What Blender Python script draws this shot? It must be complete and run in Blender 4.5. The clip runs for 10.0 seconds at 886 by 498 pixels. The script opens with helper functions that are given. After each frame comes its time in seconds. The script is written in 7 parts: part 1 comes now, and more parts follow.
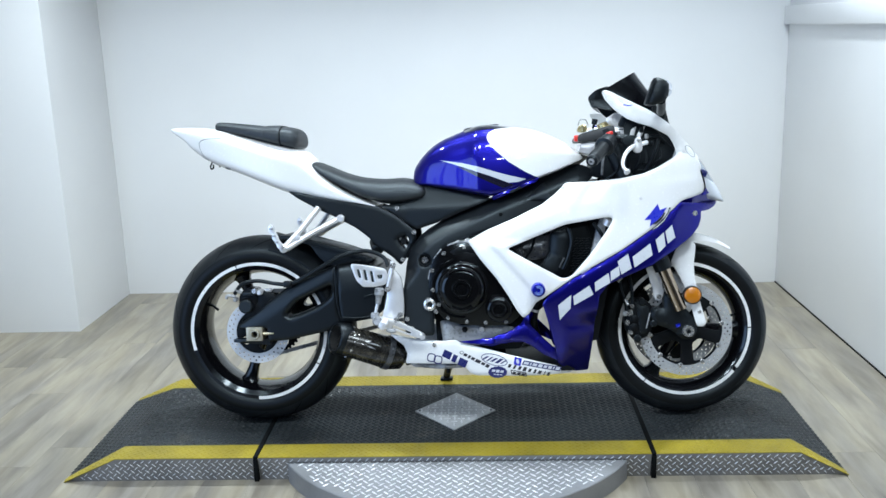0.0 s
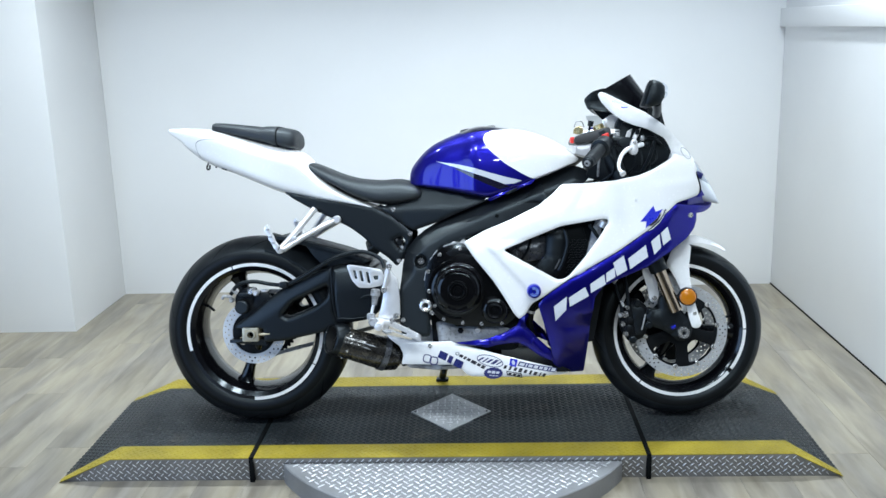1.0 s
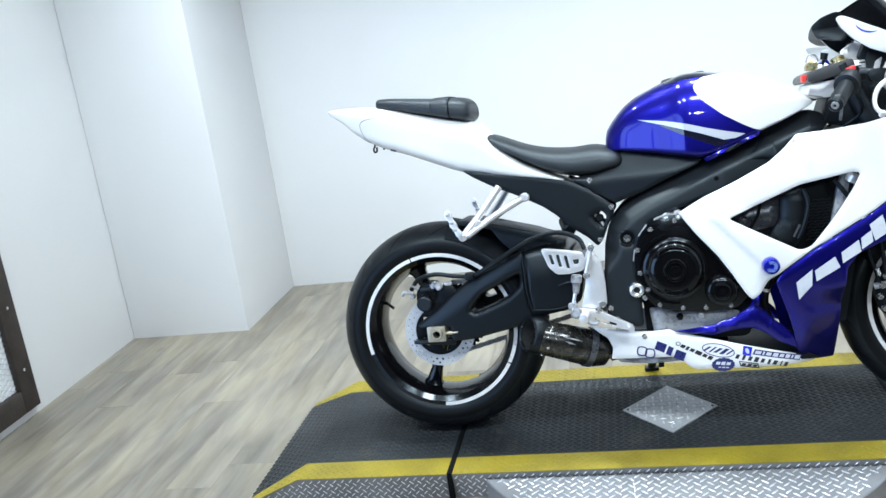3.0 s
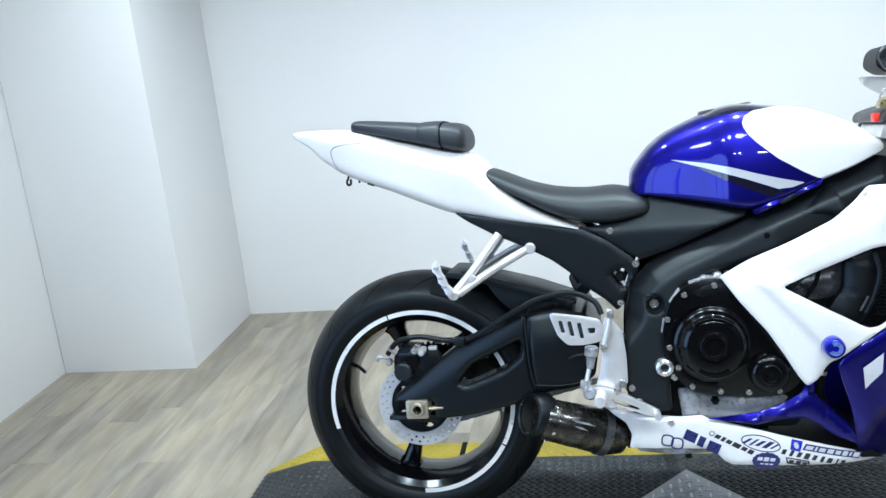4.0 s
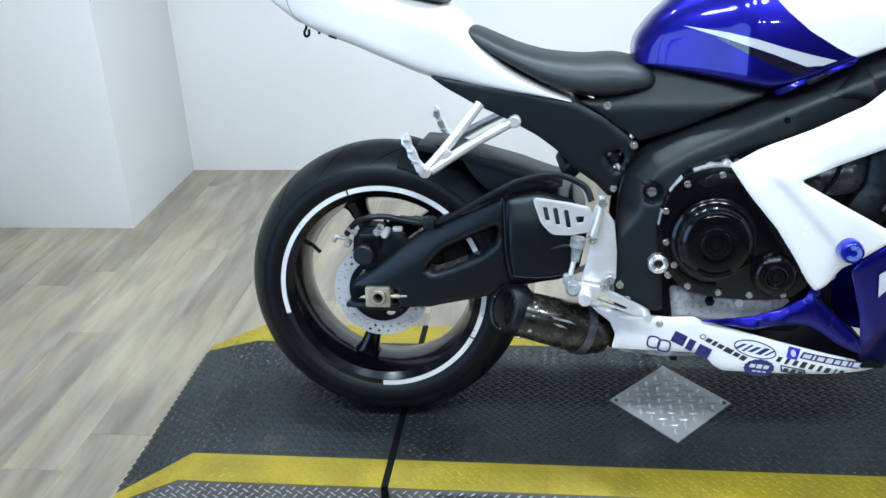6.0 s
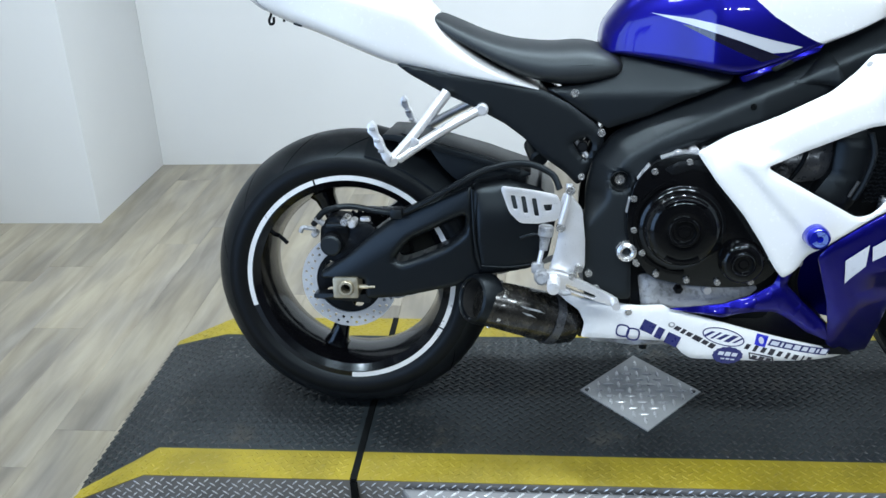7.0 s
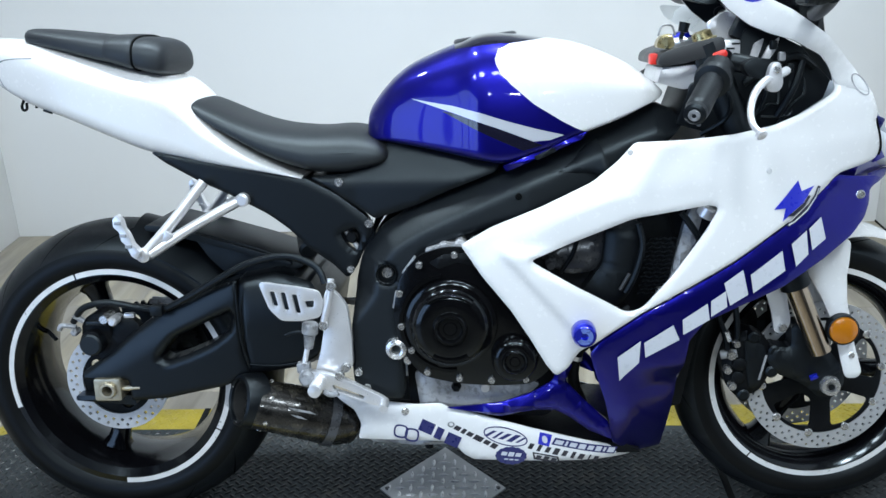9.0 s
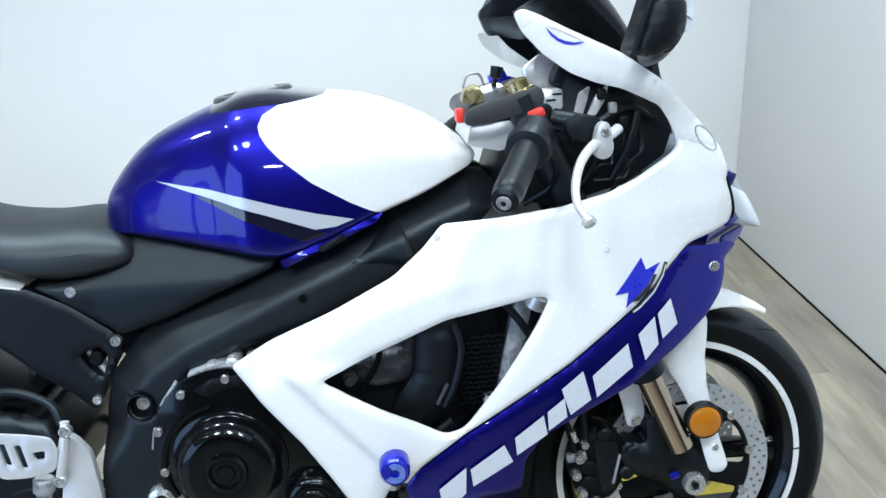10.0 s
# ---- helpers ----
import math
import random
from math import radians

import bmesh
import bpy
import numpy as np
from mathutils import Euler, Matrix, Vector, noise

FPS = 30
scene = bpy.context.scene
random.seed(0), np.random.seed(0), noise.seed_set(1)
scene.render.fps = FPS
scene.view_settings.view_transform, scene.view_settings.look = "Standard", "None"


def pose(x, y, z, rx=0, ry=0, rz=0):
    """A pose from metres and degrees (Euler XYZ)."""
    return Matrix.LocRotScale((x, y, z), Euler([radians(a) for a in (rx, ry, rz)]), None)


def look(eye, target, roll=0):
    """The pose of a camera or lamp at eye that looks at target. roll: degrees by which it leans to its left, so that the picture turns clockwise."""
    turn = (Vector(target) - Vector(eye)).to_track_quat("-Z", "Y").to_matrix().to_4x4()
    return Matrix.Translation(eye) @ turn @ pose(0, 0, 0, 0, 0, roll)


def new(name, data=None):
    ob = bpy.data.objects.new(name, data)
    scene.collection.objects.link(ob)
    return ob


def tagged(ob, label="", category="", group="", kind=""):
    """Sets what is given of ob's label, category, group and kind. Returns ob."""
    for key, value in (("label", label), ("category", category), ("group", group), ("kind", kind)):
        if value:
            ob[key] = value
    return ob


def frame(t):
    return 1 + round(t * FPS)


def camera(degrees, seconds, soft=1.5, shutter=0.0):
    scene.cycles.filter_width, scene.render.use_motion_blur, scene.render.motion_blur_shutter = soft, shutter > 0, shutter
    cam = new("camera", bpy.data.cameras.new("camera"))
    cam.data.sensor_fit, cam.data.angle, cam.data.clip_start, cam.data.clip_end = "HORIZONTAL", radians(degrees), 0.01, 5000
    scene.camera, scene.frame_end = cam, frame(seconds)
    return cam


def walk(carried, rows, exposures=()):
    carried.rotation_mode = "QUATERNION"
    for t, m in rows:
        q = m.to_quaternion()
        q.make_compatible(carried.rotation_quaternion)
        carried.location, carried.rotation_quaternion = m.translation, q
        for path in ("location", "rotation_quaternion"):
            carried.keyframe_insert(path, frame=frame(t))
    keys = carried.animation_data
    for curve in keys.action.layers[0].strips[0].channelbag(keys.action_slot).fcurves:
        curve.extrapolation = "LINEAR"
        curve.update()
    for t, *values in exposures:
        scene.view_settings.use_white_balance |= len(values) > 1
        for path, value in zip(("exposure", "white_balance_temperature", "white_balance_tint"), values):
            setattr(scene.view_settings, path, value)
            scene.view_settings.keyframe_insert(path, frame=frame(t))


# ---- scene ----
cam = camera(51.3, 10.0)
PATH = [
    (0, (0.051, -2.936, 1.359), (-0.039, -0.993, 0.892), -1.8),
    (0.5, (0.048, -2.94, 1.36), (-0.041, -0.996, 0.898), -1.8),
    (1, (0.052, -2.94, 1.362), (-0.03, -0.997, 0.896), -1.6),
    (1.5, (0.042, -2.932, 1.36), (-0.03, -0.988, 0.895), -1.4),
    (2, (-0.001, -2.893, 1.353), (-0.094, -0.956, 0.864), -3.2),
    (2.5, (-0.086, -2.792, 1.342), (-0.267, -0.868, 0.828), -6.9),
    (3, (-0.119, -2.56, 1.333), (-0.526, -0.672, 0.815), -8.2),
    (3.2, (-0.109, -2.448, 1.346), (-0.625, -0.58, 0.853), -7.5),
    (4.3, (-0.29, -1.975, 1.349), (-0.539, -0.071, 0.79), -5.8),
    (4.5, (-0.292, -1.907, 1.353), (-0.514, -0.014, 0.748), -6.0),
    (5, (-0.322, -1.856, 1.348), (-0.58, 0.021, 0.706), -4.1),
    (5.5, (-0.327, -1.846, 1.321), (-0.587, -0.009, 0.574), -3.2),
    (6.8, (-0.34, -1.813, 1.3), (-0.537, -0.023, 0.431), -2.3),
    (7, (-0.316, -1.822, 1.289), (-0.501, -0.015, 0.452), -2.4),
    (7.5, (-0.287, -1.809, 1.278), (-0.419, 0.001, 0.438), -2.3),
    (8, (-0.234, -1.771, 1.271), (-0.353, 0.014, 0.377), -3.7),
    (8.5, (-0.114, -1.714, 1.267), (-0.228, 0.096, 0.425), -6.5),
    (8.7, (-0.045, -1.705, 1.287), (-0.136, 0.14, 0.521), -4.4),
    (9, (0.047, -1.665, 1.318), (-0.05, 0.188, 0.571), -2.1),
    (9.3, (0.094, -1.58, 1.341), (0.077, 0.285, 0.618), -2.5),
    (9.5, (0.132, -1.493, 1.336), (0.175, 0.387, 0.653), -1.0),
    (10, (0.197, -1.287, 1.347), (0.364, 0.547, 0.568), -2.8),
]
walk(cam, [(t, look(eye, target, roll)) for t, eye, target, roll in PATH],
     ((0, 0.40), (1.5, 0.46), (2.5, 0.62), (3.2, 0.60), (4.5, 0.44), (5.5, 0.48), (7, 0.36), (8.5, 0.20), (9, 0.21), (10, 0.35)))

# ---- world and light ----
world = bpy.data.worlds.new("world")
scene.world = world
world.use_nodes = True
bg = world.node_tree.nodes["Background"]
bg.inputs[0].default_value = (0.8, 0.9, 1.0, 1)
bg.inputs[1].default_value = 0.02


def lamp(name, x, y, z, sx, sy, watts, aim=None, spread=128, colour=(0.83, 0.95, 1.03), shape="RECTANGLE"):
    data = bpy.data.lights.new(name, "AREA")
    data.shape, data.size, data.size_y = shape, sx, sy
    data.energy, data.color, data.spread = watts, colour, radians(spread)
    ob = new(name, data)
    ob.matrix_world = look((x, y, z), aim or (x, y + 0.001, 0))
    return ob


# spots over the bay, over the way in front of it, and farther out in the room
for lx, watts in ((-1.55, 10), (-0.7, 10.8), (0.2, 11), (1.05, 12.5)):
    lamp("ceiling_lamp", lx, 0.45, 2.66, 0.16, 0.16, watts, (lx, 0.74, 0), 104, shape="DISK")
for lx, ax, watts in ((-1.5, -1.5, 13), (-0.6, -0.6, 10.5), (0.2, 0.2, 9.5), (0.85, 1.5, 18)):
    lamp("ceiling_lamp", lx, -1.5, 2.66, 0.42, 0.42, watts, (ax, -0.9, 0.0), 134, shape="DISK")
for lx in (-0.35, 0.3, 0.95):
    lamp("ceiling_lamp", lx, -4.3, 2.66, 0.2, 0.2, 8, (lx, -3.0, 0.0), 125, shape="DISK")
# daylight through the shop window in the side wall of the room
lamp("window_daylight", -2.56, -2.75, 1.15, 2.5, 1.9, 33, (0.0, -1.8, 0.7), 170, (0.56, 0.83, 1.32))


# ---- materials ----
def mat(name, colour, rough=0.5, metal=0.0, var=0.12, scale=6.0, fine=120.0, bump=0.05, coat=0.0, rvar=0.1, depth=0.002):
    m = bpy.data.materials.new(name)
    m.use_nodes = True
    nt = m.node_tree
    b = nt.nodes["Principled BSDF"]
    tc = nt.nodes.new("ShaderNodeTexCoord")
    big = nt.nodes.new("ShaderNodeTexNoise")
    big.inputs["Scale"].default_value, big.inputs["Detail"].default_value = scale, 5
    small = nt.nodes.new("ShaderNodeTexNoise")
    small.inputs["Scale"].default_value, small.inputs["Detail"].default_value = fine, 3
    nt.links.new(tc.outputs["Object"], big.inputs["Vector"])
    nt.links.new(tc.outputs["Object"], small.inputs["Vector"])
    mix = nt.nodes.new("ShaderNodeMix")
    mix.data_type = "RGBA"
    ramp = nt.nodes.new("ShaderNodeMapRange")
    ramp.inputs["From Min"].default_value, ramp.inputs["From Max"].default_value = 0.3, 0.7
    nt.links.new(big.outputs["Fac"], ramp.inputs["Value"])
    nt.links.new(ramp.outputs[0], mix.inputs[0])
    lo, hi = [c * (1 - var) for c in colour], [min(1, c * (1 + var)) for c in colour]
    mix.inputs[6].default_value, mix.inputs[7].default_value = (*lo, 1), (*hi, 1)
    nt.links.new(mix.outputs[2], b.inputs["Base Color"])
    rr = nt.nodes.new("ShaderNodeMapRange")
    rr.inputs["From Min"].default_value, rr.inputs["From Max"].default_value = 0.3, 0.7
    rr.inputs["To Min"].default_value, rr.inputs["To Max"].default_value = max(0.02, rough - rvar * 0.5), min(1, rough + rvar * 0.5)
    nt.links.new(small.outputs["Fac"], rr.inputs["Value"])
    nt.links.new(rr.outputs[0], b.inputs["Roughness"])
    b.inputs["Metallic"].default_value = metal
    b.inputs["Coat Weight"].default_value = coat
    b.inputs["Coat Roughness"].default_value = 0.04
    if bump:
        bp = nt.nodes.new("ShaderNodeBump")
        bp.inputs["Strength"].default_value, bp.inputs["Distance"].default_value = bump, depth
        nt.links.new(small.outputs["Fac"], bp.inputs["Height"])
        nt.links.new(bp.outputs[0], b.inputs["Normal"])
    return m


M_WHITE = mat("white_paint", (0.80, 0.80, 0.80), 0.26, var=0.02, coat=0.35, bump=0.01, rvar=0.04)
M_BLUE = mat("blue_pearl_paint", (0.007, 0.006, 0.235), 0.36, metal=0.9, var=0.08, coat=0.6, bump=0.015, fine=900, rvar=0.05)
M_TANKBLACK = mat("black_gloss_paint", (0.008, 0.008, 0.02), 0.12, coat=1.0, bump=0)
M_SILVERPAINT = mat("silver_graphic", (0.62, 0.64, 0.70), 0.34, metal=0.3, var=0.02, bump=0, coat=0.6, rvar=0.0)
M_PLASTIC = mat("black_plastic", (0.0026, 0.0032, 0.0045), 0.43, bump=0.008, fine=700)
M_FRAME = mat("black_frame_coating", (0.0030, 0.0037, 0.0052), 0.46, metal=0.0, bump=0.004, fine=500)
M_ARM = mat("black_swingarm_coating", (0.0026, 0.0031, 0.0042), 0.36, metal=0.0, bump=0.004, fine=500)
M_DARK = mat("dark_engine_metal", (0.004, 0.004, 0.005), 0.5, metal=0.1, bump=0.2, fine=200)
M_COVER = mat("engine_cover_gloss", (0.003, 0.003, 0.0035), 0.14, metal=0.0, bump=0.03, fine=300, coat=0.15)
M_SEAT = mat("seat_vinyl", (0.010, 0.0103, 0.0115), 0.50, bump=0.2, fine=600, depth=0.001)
# seat vinyl again, its colour lightened for the sheen on the pillion pad
M_PAD = mat("pad_vinyl_with_sheen", (0.020, 0.021, 0.024), 0.50, bump=0.2, fine=600, depth=0.001)
M_RUBBER = mat("tyre_rubber", (0.006, 0.0068, 0.0082), 0.42, bump=0.1, fine=250, var=0.2)
M_SIDEWALL = mat("tyre_sidewall", (0.0045, 0.0045, 0.005), 0.42, bump=0.05, fine=250, var=0.15)
M_RIM = mat("black_rim_paint", (0.003, 0.003, 0.004), 0.16, metal=0.0, coat=0.25, bump=0.02)
M_TAPE = mat("white_rim_tape", (0.72, 0.72, 0.72), 0.4, var=0.08, scale=30, bump=0.03)
M_ALU = mat("brushed_aluminium", (0.80, 0.80, 0.82), 0.32, metal=0.6, var=0.08, scale=20, bump=0.008, fine=400)
M_CAST = mat("cast_aluminium", (0.38, 0.39, 0.41), 0.5, metal=0.4, var=0.2, scale=25, bump=0.3, fine=250)
M_STEEL = mat("disc_steel", (0.55, 0.56, 0.58), 0.4, metal=0.55, var=0.1, scale=18, bump=0.04, fine=300)
M_BOLT = mat("bolt_steel", (0.68, 0.68, 0.68), 0.26, metal=0.85, var=0.1, bump=0)
M_BRONZE = mat("fork_tube", (0.50, 0.40, 0.30), 0.16, metal=1.0, var=0.05, bump=0)
M_BRASS = mat("axle_block_zinc", (0.50, 0.45, 0.34), 0.4, metal=0.8, var=0.2, scale=40, bump=0.1)
M_CARBON = mat("dark_exhaust_sleeve", (0.012, 0.0113, 0.010), 0.26, metal=0.2, var=0.9, scale=28, bump=0.05, coat=0.35)
M_AMBER = mat("amber_reflector", (0.46, 0.15, 0.005), 0.15, var=0.05, scale=60, bump=0.3, fine=350, coat=0.5)
M_CAP = mat("grey_cap_metal", (0.10, 0.105, 0.115), 0.3, metal=0.6, var=0.1, bump=0.01)
M_CLAMP = mat("grey_clamp_coating", (0.045, 0.047, 0.05), 0.45, metal=0.3, var=0.1, bump=0.02)
M_RED = mat("red_switch", (0.7, 0.03, 0.02), 0.4, var=0.05, bump=0)
M_GOLD = mat("gold_anodised", (0.45, 0.38, 0.2), 0.3, metal=0.9, bump=0)
M_ANOBLUE = mat("blue_anodised", (0.01, 0.02, 0.5), 0.15, metal=0.6, bump=0, coat=0.6)
M_SCREEN = mat("smoked_screen", (0.003, 0.003, 0.004), 0.16, var=0.02, bump=0, coat=0.0)
M_MIRROR = mat("mirror_glass", (0.85, 0.88, 0.9), 0.02, metal=1.0, var=0.0, bump=0, rvar=0)
M_LENS = mat("clear_lamp_lens", (0.62, 0.66, 0.72), 0.05, var=0.02, bump=0, coat=1.0)
M_GLASS = mat("grey_lamp_glass", (0.26, 0.29, 0.33), 0.06, var=0.08, scale=30, bump=0, coat=1.0)
M_INK = mat("dark_blue_ink", (0.015, 0.02, 0.12), 0.3, var=0.03, bump=0, coat=0.4)
M_INKBLACK = mat("black_ink", (0.02, 0.02, 0.03), 0.3, var=0.03, bump=0, coat=0.4)
M_DECAL = mat("pale_decal", (0.58, 0.60, 0.66), 0.3, var=0.03, bump=0, coat=0.4)
M_PALEBLUE = mat("pale_blue_engraving", (0.16, 0.24, 0.62), 0.3, metal=0.4, var=0.05, bump=0)
M_DECALBLUE = mat("bright_blue_decal", (0.015, 0.025, 0.5), 0.3, var=0.03, bump=0, coat=0.6)
M_WALL = mat("white_wall_paint", (0.82, 0.825, 0.83), 0.6, var=0.025, scale=1.3, fine=90, bump=0.06)
# dark colour for the added unseen walls, to keep reflections low
M_DARKWALL = mat("unseen_dark_wall", (0.05, 0.05, 0.053), 0.6, var=0.06, scale=1.5, bump=0.05)
M_CEIL = mat("ceiling_paint", (0.30, 0.30, 0.31), 0.7, var=0.03, scale=1.5, bump=0.05)
M_MAT = mat("black_tread_coating", (0.0145, 0.0185, 0.0205), 0.55, var=0.5, scale=5, fine=160, bump=0.15)
M_TREADBLACK = mat("rubbed_black_tread", (0.009, 0.010, 0.011), 0.40, var=0.4, scale=5, fine=160, bump=0.1)
M_YELLOW = mat("yellow_tread_coating", (0.255, 0.195, 0.010), 0.5, var=0.22, scale=9, fine=130, bump=0.15)
M_PLATE = mat("galvanised_tread_plate", (0.40, 0.41, 0.42), 0.45, metal=0.3, var=0.16, scale=8, fine=150, bump=0.12)
M_APRON = mat("dull_tread_plate", (0.25, 0.255, 0.265), 0.42, metal=0.4, var=0.18, scale=7, fine=150, bump=0.12)
M_SKIRT = mat("grimy_tread_plate", (0.20, 0.195, 0.19), 0.44, metal=0.4, var=0.25, scale=7, fine=150, bump=0.12)
M_TREAD = mat("worn_tread_metal", (0.60, 0.61, 0.63), 0.30, metal=0.5, var=0.12, scale=14, fine=150, bump=0.05)
M_GAP = mat("black_rubber_gap", (0.002, 0.002, 0.002), 0.7, bump=0.05)
M_OLDWOOD = mat("dark_stained_wood", (0.035, 0.026, 0.022), 0.55, var=0.4, scale=14, fine=90, bump=0.3)
M_WIRE = mat("pale_wire", (0.55, 0.56, 0.58), 0.4, metal=0.6, bump=0)


for m, level in ((M_PLASTIC, 0.36), (M_FRAME, 0.5), (M_ARM, 0.4), (M_DARK, 0.2), (M_SEAT, 0.62), (M_PAD, 0.5), (M_RUBBER, 0.35), (M_SIDEWALL, 0.2), (M_MAT, 0.4), (M_COVER, 0.3), (M_SCREEN, 0.2), (M_RIM, 0.25), (M_GAP, 0.12)):
    m.node_tree.nodes["Principled BSDF"].inputs["Specular IOR Level"].default_value = level
    # bluish sheen of cool light, put into the reflection colour of the blacks
    m.node_tree.nodes["Principled BSDF"].inputs["Specular Tint"].default_value = (0.78, 0.92, 1.0, 1)


def blotched(m, colour, scale, lo, hi, amount):
    """Lays irregular patches of another colour over a material: dust, dirt or a mottled finish."""
    nt = m.node_tree
    b = nt.nodes["Principled BSDF"]
    old = b.inputs["Base Color"].links[0].from_socket
    tc = nt.nodes.new("ShaderNodeTexCoord")
    n = nt.nodes.new("ShaderNodeTexNoise")
    n.inputs["Scale"].default_value, n.inputs["Detail"].default_value, n.inputs["Roughness"].default_value = scale, 6, 0.62
    nt.links.new(tc.outputs["Object"], n.inputs["Vector"])
    r = nt.nodes.new("ShaderNodeMapRange")
    r.inputs["From Min"].default_value, r.inputs["From Max"].default_value, r.inputs["To Max"].default_value = lo, hi, amount
    nt.links.new(n.outputs["Fac"], r.inputs["Value"])
    mix = nt.nodes.new("ShaderNodeMix")
    mix.data_type = "RGBA"
    nt.links.new(r.outputs[0], mix.inputs[0])
    nt.links.new(old, mix.inputs[6])
    mix.inputs[7].default_value = (*colour, 1)
    nt.links.new(mix.outputs[2], b.inputs["Base Color"])


blotched(M_MAT, (0.10, 0.085, 0.06), 9.0, 0.60, 0.72, 0.55)
blotched(M_MAT, (0.022, 0.022, 0.023), 2.2, 0.50, 0.70, 0.3)
blotched(M_YELLOW, (0.10, 0.075, 0.01), 26.0, 0.62, 0.72, 0.5)
blotched(M_APRON, (0.12, 0.115, 0.105), 7.0, 0.52, 0.75, 0.5)
blotched(M_PLATE, (0.20, 0.195, 0.185), 7.0, 0.52, 0.75, 0.45)
blotched(M_CARBON, (0.055, 0.050, 0.038), 34.0, 0.54, 0.60, 0.7)
blotched(M_CAST, (0.10, 0.098, 0.095), 70.0, 0.50, 0.64, 0.6)
blotched(M_RUBBER, (0.028, 0.028, 0.030), 14.0, 0.55, 0.72, 0.6)
blotched(M_TAPE, (0.12, 0.12, 0.12), 60.0, 0.64, 0.68, 0.7)


def plank_material():
    m = bpy.data.materials.new("vinyl_plank")
    m.use_nodes = True
    nt = m.node_tree
    b = nt.nodes["Principled BSDF"]
    tc = nt.nodes.new("ShaderNodeTexCoord")
    info = nt.nodes.new("ShaderNodeObjectInfo")
    off = nt.nodes.new("ShaderNodeVectorMath")
    off.operation = "MULTIPLY_ADD"
    rnd = nt.nodes.new("ShaderNodeCombineXYZ")
    for i in range(3):
        nt.links.new(info.outputs["Random"], rnd.inputs[i])
    nt.links.new(rnd.outputs[0], off.inputs[0])
    off.inputs[1].default_value = (17, 31, 7)
    nt.links.new(tc.outputs["Object"], off.inputs[2])
    stretch = nt.nodes.new("ShaderNodeVectorMath")
    stretch.operation = "MULTIPLY"
    stretch.inputs[1].default_value = (1, 0.13, 1)
    nt.links.new(off.outputs[0], stretch.inputs[0])
    grain = nt.nodes.new("ShaderNodeTexNoise")
    grain.inputs["Scale"].default_value, grain.inputs["Detail"].default_value, grain.inputs["Distortion"].default_value = 24, 5, 0.6
    nt.links.new(stretch.outputs[0], grain.inputs["Vector"])
    blot = nt.nodes.new("ShaderNodeTexNoise")
    blot.inputs["Scale"].default_value, blot.inputs["Detail"].default_value = 9.0, 5
    st2 = nt.nodes.new("ShaderNodeVectorMath")
    st2.operation = "MULTIPLY"
    st2.inputs[1].default_value = (1, 0.22, 1)
    nt.links.new(off.outputs[0], st2.inputs[0])
    nt.links.new(st2.outputs[0], blot.inputs["Vector"])
    def ramp2(lo, a, hi, b_):
        r = nt.nodes.new("ShaderNodeValToRGB")
        r.color_ramp.elements[0].position, r.color_ramp.elements[0].color = lo, (*a, 1)
        r.color_ramp.elements[1].position, r.color_ramp.elements[1].color = hi, (*b_, 1)
        return r

    def mixed(kind, fac, a, b_):
        m_ = nt.nodes.new("ShaderNodeMix")
        m_.data_type, m_.blend_type = "RGBA", kind
        if isinstance(fac, float):
            m_.inputs[0].default_value = fac
        else:
            nt.links.new(fac, m_.inputs[0])
        nt.links.new(a, m_.inputs[6])
        nt.links.new(b_, m_.inputs[7])
        return m_

    grey = ramp2(0.25, (0.105, 0.091, 0.073), 0.75, (0.215, 0.196, 0.168))
    cream = ramp2(0.25, (0.172, 0.146, 0.104), 0.75, (0.300, 0.268, 0.205))
    nt.links.new(grain.outputs["Fac"], grey.inputs[0])
    nt.links.new(grain.outputs["Fac"], cream.inputs[0])
    where = nt.nodes.new("ShaderNodeMapRange")
    where.inputs["From Min"].default_value, where.inputs["From Max"].default_value = 0.38, 0.62
    nt.links.new(blot.outputs["Fac"], where.inputs["Value"])
    base = mixed("MIX", where.outputs[0], grey.outputs[0], cream.outputs[0])
    # knots, drawn out along the plank
    st3 = nt.nodes.new("ShaderNodeVectorMath")
    st3.operation = "MULTIPLY"
    st3.inputs[1].default_value = (1, 0.5, 0)
    nt.links.new(off.outputs[0], st3.inputs[0])
    knot = nt.nodes.new("ShaderNodeTexVoronoi")
    knot.inputs["Scale"].default_value = 4.5
    nt.links.new(st3.outputs[0], knot.inputs["Vector"])
    kr = ramp2(0.03, (0.42, 0.38, 0.33), 0.11, (1, 1, 1))
    nt.links.new(knot.outputs["Distance"], kr.inputs[0])
    mul = mixed("MULTIPLY", 0.8, base.outputs[2], kr.outputs[0])
    hsv = nt.nodes.new("ShaderNodeHueSaturation")
    vr = nt.nodes.new("ShaderNodeMapRange")
    vr.inputs["To Min"].default_value, vr.inputs["To Max"].default_value = 1.03, 1.29
    nt.links.new(info.outputs["Random"], vr.inputs["Value"])
    nt.links.new(vr.outputs[0], hsv.inputs["Value"])
    nt.links.new(mul.outputs[2], hsv.inputs["Color"])
    nt.links.new(hsv.outputs[0], b.inputs["Base Color"])
    b.inputs["Roughness"].default_value = 0.36
    bp = nt.nodes.new("ShaderNodeBump")
    bp.inputs["Strength"].default_value, bp.inputs["Distance"].default_value = 0.12, 0.002
    nt.links.new(grain.outputs["Fac"], bp.inputs["Height"])
    nt.links.new(bp.outputs[0], b.inputs["Normal"])
    return m


M_PLANK = plank_material()


